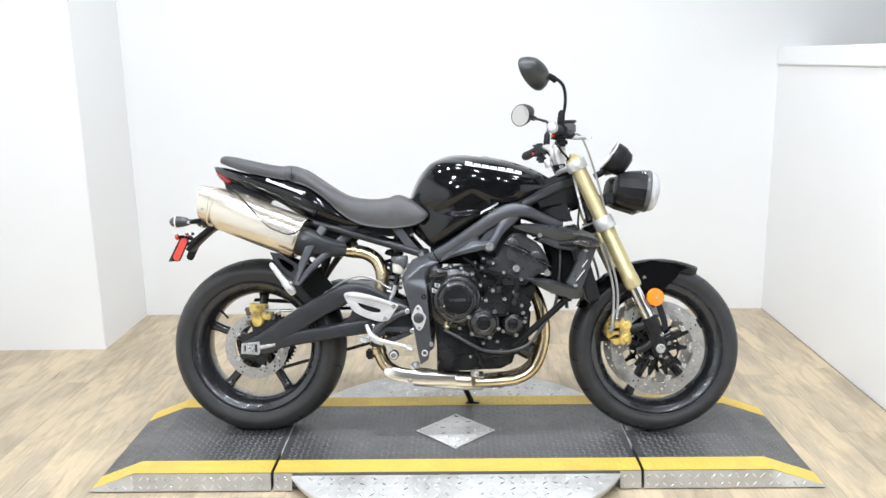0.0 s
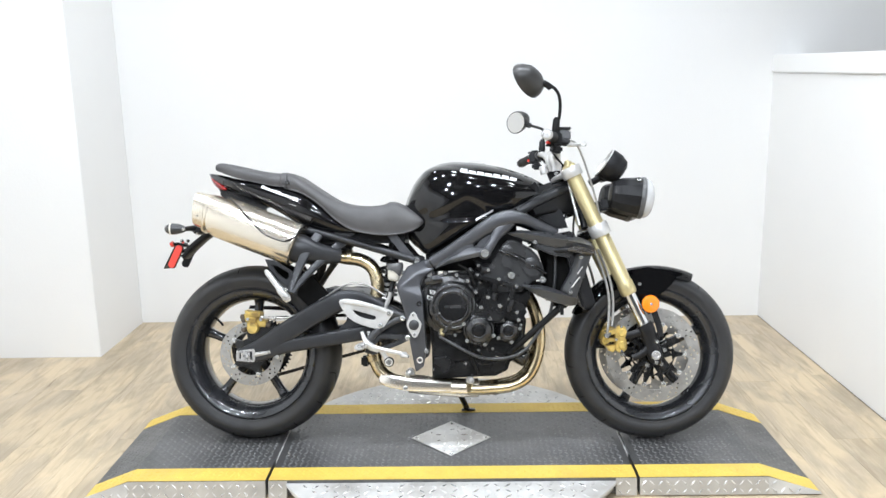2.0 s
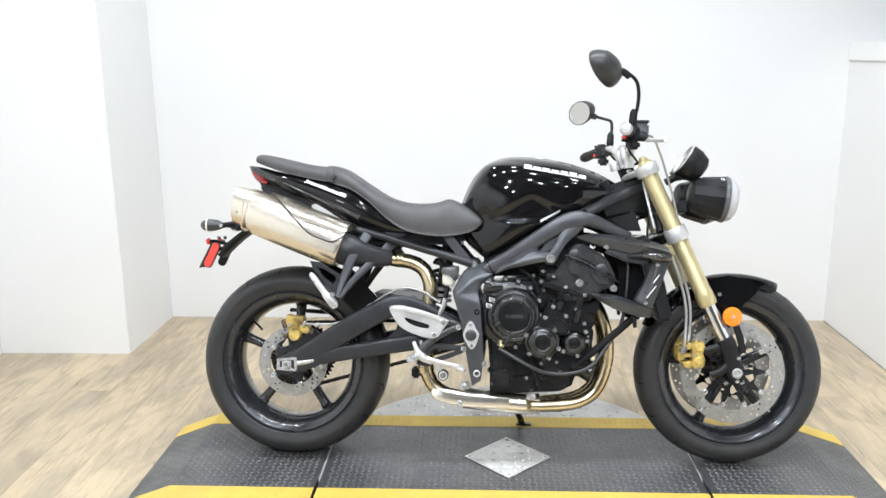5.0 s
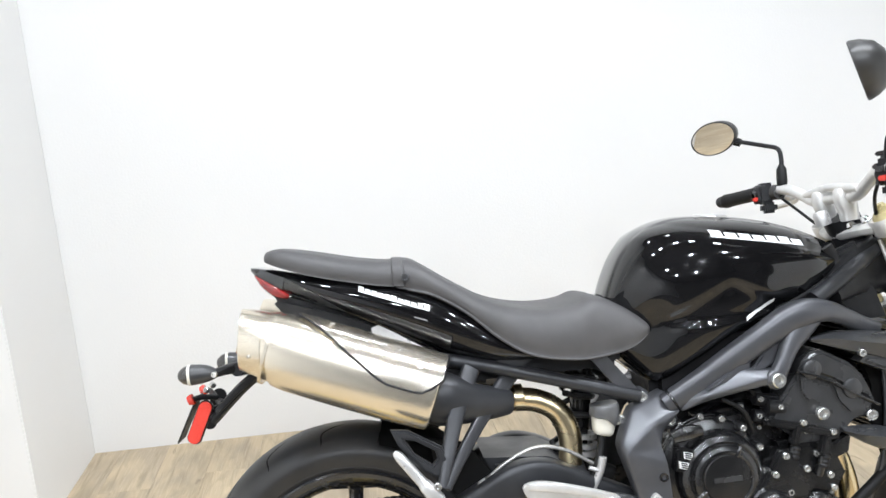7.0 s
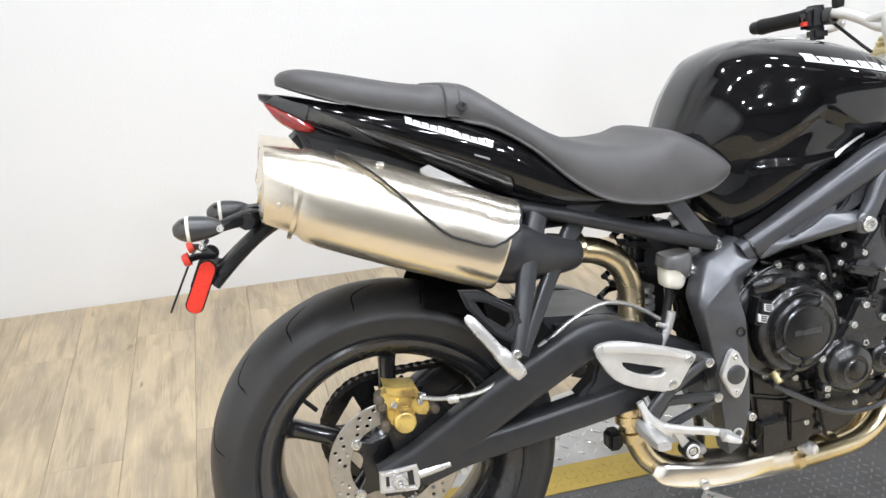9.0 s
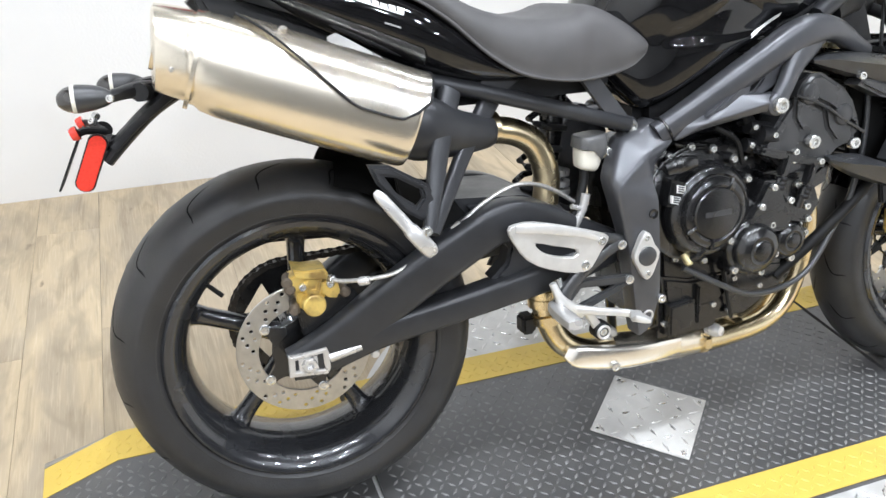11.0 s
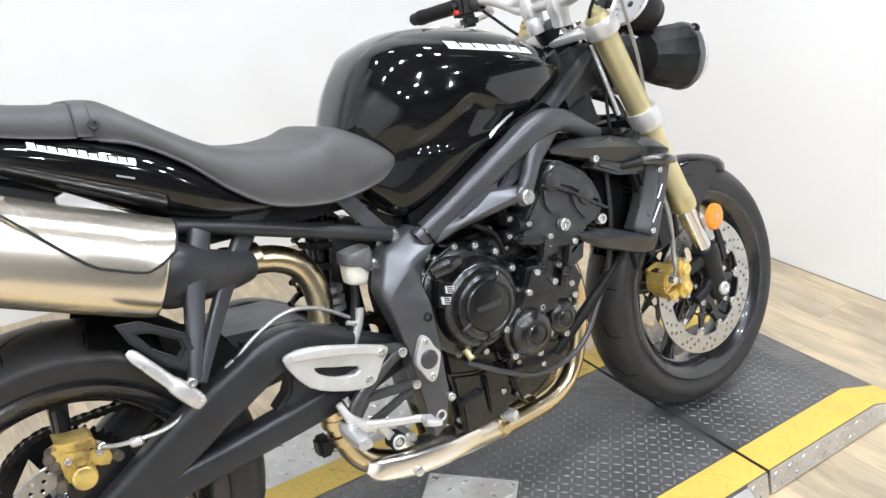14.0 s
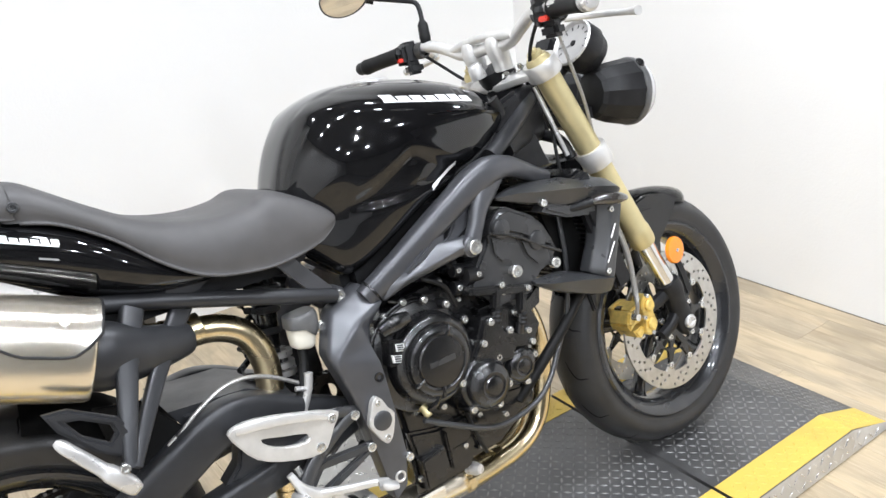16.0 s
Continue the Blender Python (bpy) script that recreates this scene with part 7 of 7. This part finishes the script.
for s in (-1, 1):
    c = part("bar_clamp", sweep(turned_rows := [(1.082, s * 0.04, 0.945, 0.017, 0.017), (1.08, s * 0.04, 0.965, 0.018, 0.017), (1.076, s * 0.04, 0.985, 0.022, 0.017), (1.075, s * 0.04, 1.008, 0.021, 0.017), (1.075, s * 0.04, 1.014, 0.014, 0.012)], 14, 3, 3.2), "silver", bar, "silver handlebar clamp")
    moved_mesh(c)
    L = Matrix.Translation((0.008, -0.018, -0.014) if s > 0 else (0.02, 0.008, -0.012))
    grip = part("hand_grip", sweep([(*p, r, r) for p, r in zip(turned([L @ Vector(q) for q in [(0.9905, s * 0.37, 1.0358), (0.993, s * 0.362, 1.0362), (1.0, s * 0.34, 1.038), (1.012, s * 0.30, 1.041), (1.022, s * 0.268, 1.043), (1.024, s * 0.262, 1.043)]]), (0.0155, 0.0178, 0.0165, 0.0165, 0.017, 0.0195))], 18, 4, 2.0, (1, 0, 0.01)), "softrubber", bar, "black rubber hand grip")
    part("bar_end", lathe([(0, 0.014), (0.013, 0.013), (0.0175, 0.008), (0.018, -0.006), (0, -0.006)] if s < 0 else [(0, 0.012), (0.012, 0.011), (0.0145, 0.006), (0.0145, -0.006), (0, -0.006)], 24, axis_pose(STEER @ L @ Vector((0.9885, s * 0.376, 1.0355)), STEER.to_3x3() @ Vector((-0.3, s, -0.05)))), "alloy" if s < 0 else "plastic", bar)
    sw = part("switch_housing", block((-0.02, -0.024, -0.024), (0.02, 0.024, 0.026), 0.008, STEER @ L @ Matrix.Translation((1.031, s * 0.236, 1.04)) @ Matrix.Rotation(-s * 0.3, 4, "Z")), "plastic", bar, "black switch housing")
    part("housing_clamp", block((-0.016, -0.018, -0.046), (0.02, 0.018, -0.02), 0.007, STEER @ L @ Matrix.Translation((1.034, s * 0.236, 1.04)) @ Matrix.Rotation(-s * 0.3, 4, "Z")), "plastic", sw)
    part("switch", block((-0.03, -0.012, -0.012), (-0.018, 0.006, -0.002), 0.002, STEER @ L @ Matrix.Translation((1.031, s * 0.236, 1.036)) @ Matrix.Rotation(-s * 0.3, 4, "Z")), "red", sw, "small red switch")
    part("switch", block((-0.028, -0.004, 0.006), (-0.018, 0.012, 0.016), 0.002, STEER @ L @ Matrix.Translation((1.031, s * 0.236, 1.036)) @ Matrix.Rotation(-s * 0.3, 4, "Z")), "greyplastic", sw)
    perch = part("lever_perch", sweep([(*p, r, r) for p, r in zip(turned([(1.05, s * 0.20, 1.03), (1.065, s * 0.205, 1.028), (1.09, s * 0.215, 1.02), (1.102, s * 0.22, 1.018)]), (0.017, 0.016, 0.013, 0.009))], 14, 3, 2.6, (0, 0, 1)), "silver" if s > 0 else "plastic", bar, "lever perch")
    lever = part("hand_lever", sweep([(*p, a, b) for p, a, b in zip(turned([(1.1, s * 0.215, 1.012), (1.128, s * 0.245, 1.007), (1.138, s * 0.285, 1.002), (1.13, s * 0.335, 0.996), (1.12, s * 0.372, 0.993)]), (0.007, 0.006, 0.006, 0.006, 0.008), (0.012, 0.009, 0.008, 0.007, 0.008))], 12, 4, 2.4, (1, 0, 0)), "silver", bar, "silver hand lever")
    # mirror
    base = Vector((1.058, 0.172, 1.04) if s > 0 else (1.055, -0.225, 1.052))
    stem = [base, base + Vector((0.004, s * 0.004, 0.03)), Vector((1.066, s * 0.238, 1.10)), Vector((1.068, s * 0.252, 1.14)), Vector((1.058, s * 0.275, 1.172)), Vector((1.035, s * 0.295, 1.19)), Vector((1.0, s * 0.315, 1.203))]
    if s > 0:
        stem = [base, base + Vector((0.004, 0.004, 0.025)), Vector((1.064, 0.178, 1.08)), Vector((1.067, 0.182, 1.112)), Vector((1.064, 0.19, 1.13)), Vector((1.05, 0.22, 1.142)), Vector((1.0, 0.315, 1.175))]
    mir = part("mirror_stem", tube(turned(stem), 0.0053, 12, 5), "plastic", bar, "black mirror stem")
    part("stem_boot", lathe([(0.0075, -0.004), (0.011, 0.0), (0.0125, 0.012), (0.0115, 0.04), (0.008, 0.046), (0.006, 0.05)], 16, axis_pose(STEER @ base, (0.08, s * 0.1, 1))), "softrubber", bar, "rubber stem boot")
    part("stem_knuckle", tube(turned([Vector(p) - Vector((0, 0, 0.028 if s > 0 else 0.004)) for p in ((1.03, s * 0.297, 1.19), (1.01, s * 0.31, 1.2), (1.006 if s > 0 else 0.978, s * 0.315, 1.203))]), 0.0105, 12, 2), "plastic", bar)
    n = Vector((-0.87, -0.42, -0.33) if s > 0 else (-0.80, 0.58, -0.24)).normalized()
    z = Vector((0, 0, 1))
    across = z.cross(n).normalized()
    upv = n.cross(across)
    tilt = Matrix((across, upv, n)).transposed().to_4x4() @ Matrix.Rotation(radians(9 if s > 0 else 20), 4, "Z")
    centre = STEER @ Matrix.Translation((0.978 if s > 0 else 0.95, 0.338 if s > 0 else -0.312, 1.182 if s > 0 else 1.203)) @ tilt @ Matrix.Diagonal((1.46, 0.84, 1, 1) if s > 0 else (1.46, 1.0, 1.1, 1))
    shell = part("mirror_shell", lathe([(0, -0.046), (0.02, -0.044), (0.036, -0.034), (0.046, -0.016), (0.0495, -0.002), (0.0485, 0.002), (0.046, 0.0025), (0.046, 0.0), (0, 0.0)], 40, centre), "shellblack", bar, "black oval mirror shell")
    part("mirror_glass", lathe([(0, 0.0015), (0.0455, 0.0015), (0.0455, 0.0005), (0, 0.0005)], 40, centre), "mirror", shell, "mirror glass")
    for k, (dy, dz) in enumerate(((0.016, 0.012), (-0.014, 0.018), (0.012, -0.018))):
        part("switch_rib", block((-0.026, dy - 0.004, dz - 0.004), (0.0, dy + 0.004, dz + 0.004), 0.002, STEER @ L @ Matrix.Translation((1.031, s * 0.236, 1.04)) @ Matrix.Rotation(-s * 0.3, 4, "Z")), "shellblack", sw)
    part("bar_collar", lathe([(0.0128, -0.008), (0.018, -0.008), (0.018, 0.008), (0.0128, 0.008)], 20, axis_pose(STEER @ L @ Vector((1.043, s * 0.203, 1.041)), STEER.to_3x3() @ Vector((-0.2, s, 0))), closed=True), "shellblack", bar)
# brake fluid cup and cables
cup = part("front_reservoir", block((1.064, -0.212, 1.028), (1.108, -0.168, 1.064), 0.006, STEER), "greyplastic", bike, "smoky front brake fluid cup")
part("reservoir_cap", block((1.062, -0.214, 1.0635), (1.11, -0.166, 1.072), 0.003, STEER), "plastic", cup)
for k, pts in enumerate((((1.095, -0.20, 1.03), (1.13, -0.165, 1.025), (1.157, -0.135, 0.985), (1.176, -0.13, 0.93), (1.2, -0.125, 0.85), (1.222, -0.11, 0.76), (1.23, -0.1, 0.68)),
                         ((1.06, 0.20, 1.02), (1.10, 0.15, 0.96), (1.12, 0.08, 0.90), (1.09, 0.04, 0.82)),
                         ((1.04, -0.21, 1.02), (1.06, -0.16, 0.985), (1.10, -0.10, 0.95), (1.13, -0.06, 0.87), (1.10, -0.06, 0.76)),
                         ((1.12, -0.05, 0.92), (1.14, -0.075, 0.84), (1.13, -0.09, 0.74), (1.135, -0.09, 0.68)))):
    part("control_cable", tube(turned(pts), 0.0036, 8), "softrubber" if k else "braid", bike, "black control cable" if k else "grey braided brake cable")
for pts, r, mt in ((((1.12, -0.075, 0.90), (1.135, -0.09, 0.82), (1.15, -0.1, 0.75)), 0.005, "alloy"), (((1.15, -0.03, 0.80), (1.165, -0.07, 0.78), (1.17, -0.09, 0.74)), 0.012, "plastic")):
    part("loom_tube", tube(turned(pts), r, 10), mt, bike)
part("key_barrel", lathe([(0, 0.02), (0.012, 0.02), (0.016, 0.014), (0.017, -0.01)], 20, axis_pose(STEER @ Vector((1.045, 0, 0.95)), (-0.3, 0, 1))), "alloy", bike, "alloy ignition lock")

# -- headlamps and instrument --
for s in (-1, 1):
    m = STEER @ axis_pose((1.338, s * 0.088, 0.846), (0.98, s * 0.07, -0.14)) @ Matrix.Diagonal((0.86, 0.9, 0.92, 1))
    bucket = part("headlamp", lathe([(0, -0.088), (0.03, -0.088), (0.05, -0.083), (0.058, -0.074), (0.066, -0.05), (0.0685, -0.046), (0.0735, -0.015), (0.0765, 0.006), (0.0785, 0.026), (0.073, 0.026), (0.06, -0.02), (0.03, -0.05), (0, -0.055)], 12, m), "plastic", bike, "black bug-eyed headlamp bucket", sharp=22)
    part("lamp_ring", lathe([(0.0725, 0.022), (0.0795, 0.024), (0.0815, 0.03), (0.0805, 0.038), (0.076, 0.041), (0.0725, 0.038)], 48, m, closed=True), "smokecap", bucket, "grey headlamp rim")
    part("lamp_reflector", lathe([(0.072, 0.026), (0.062, -0.005), (0.04, -0.03), (0.014, -0.04), (0.014, -0.03), (0.038, -0.02), (0.06, 0.003), (0.07, 0.027)], 40, m, closed=True), "chrome", bucket)
    part("lamp_bulb", lathe([(0, -0.005), (0.006, -0.007), (0.008, -0.012), (0.008, -0.04)], 14, m), "milky", bucket)
    part("lamp_glass", lathe([(0.0765, 0.034), (0.074, 0.05), (0.067, 0.062), (0.052, 0.071), (0.028, 0.077), (0, 0.079), (0, 0.0765), (0.028, 0.0745), (0.05, 0.069), (0.0645, 0.06), (0.0715, 0.049), (0.0735, 0.034)], 40, m), "lens", bucket, "clear domed lamp glass")
    part("lamp_dent", lathe([(0, 0.002), (0.008, 0.001), (0.011, -0.002)], 16, STEER @ axis_pose((1.345, s * 0.16, 0.90), (0, s * 0.85, 0.5))), "engine", bucket)
    part("lamp_bracket", sweep([(*p, 0.012, 0.008) for p in turned([(1.21, s * 0.06, 0.80), (1.25, s * 0.07, 0.82), (1.29, s * 0.08, 0.845)])], 10, 3, 3), "plastic", bucket)
part("lamp_crossbar", block((1.22, -0.09, 0.80), (1.26, 0.09, 0.84), 0.008, STEER), "plastic", bike, "black headlamp mounting bar")
d = Vector((-0.82, 0, 0.57)).normalized()
clock_m = STEER @ axis_pose((1.262, -0.072, 0.96), d)
clock = part("instrument", lathe([(0, -0.055), (0.03, -0.054), (0.044, -0.045), (0.05, -0.025), (0.0535, -0.02), (0.0535, 0.012), (0.052, 0.018), (0.047, 0.018), (0.047, 0.01), (0, 0.01)], 44, clock_m), "plastic", bike, "round black instrument pod")
part("clock_ring", lathe([(0.045, 0.015), (0.049, 0.021), (0.0525, 0.018), (0.0525, 0.01), (0.045, 0.01)], 40, clock_m, closed=True), "alloy", clock)
part("clock_face", lathe([(0, 0.0125), (0.045, 0.0125), (0.045, 0.011), (0, 0.011)], 36, clock_m), "face", clock, "dial face paled by a painted reflection")
for k in range(10):
    a = radians(215 - 26 * k)
    part("dial_tick", block((-0.0012, 0.033, 0.0126), (0.0012, 0.041, 0.0132), 0, clock_m @ Matrix.Rotation(a - math.pi / 2, 4, "Z")), "plastic", clock)
part("dial_needle", block((-0.0012, -0.006, 0.0136), (0.0012, 0.034, 0.0146), 0, clock_m @ Matrix.Rotation(radians(110), 4, "Z")), "greyprint", clock)
part("dial_hub", lathe([(0, 0.016), (0.006, 0.015), (0.007, 0.0126)], 14, clock_m), "plastic", clock)
part("display_box", block((-0.03, -0.04, -0.03), (0.03, 0.04, 0.012), 0.008, STEER @ axis_pose((1.262, 0.035, 0.956), d)), "plastic", clock)
part("clock_bracket", tube(turned([(1.20, -0.03, 0.90), (1.235, -0.045, 0.92), (1.255, -0.055, 0.94)]), 0.012, 10, 2), "plastic", clock)


# ---- a scrap on the floor ----
tagged(part("leaf_scrap", sweep([(-2.12, 3.288, 0.002, 0.001, 0.003), (-2.112, 3.296, 0.004, 0.0012, 0.004), (-2.104, 3.312, 0.005, 0.0012, 0.003), (-2.098, 3.322, 0.009, 0.0008, 0.001)], 8, 4, 2.0, (1, 0, 0)), "boot"), "small curled brown scrap lying on the boards", "scrap")


# ---- the boards of the floor ----
WIDE, LONG = 0.178, 1.22


def boards():
    mesh = {}
    x, col = LEFT + 0.001, 0
    while x < 2.6:
        w = min(WIDE, RIGHT - x) if x < RIGHT < x + WIDE else WIDE
        y = SHOP_Y - ((col * 0.47) % 1.0) * LONG
        while y < BACK:
            a, b = max(y, SHOP_Y), min(y + LONG, BACK)
            if b - a > 0.05 and not (x + w / 2 < PILLAR_X and a > PILLAR_Y):
                if x + w / 2 < PILLAR_X and b > PILLAR_Y:
                    b = PILLAR_Y
                key = (round(w, 3), round(b - a, 3))
                if key not in mesh:
                    bm = block((0.0003, 0.0003, -0.005), (w - 0.0003, b - a - 0.0003, 0), 0.0006, segs=1)
                    mesh[key] = part("board", bm, "oak", floor, m=pose(x, a, 0))
                else:
                    again(mesh[key], floor, pose(x, a, 0))
            y += LONG
        x += w
        col += 1


boards()
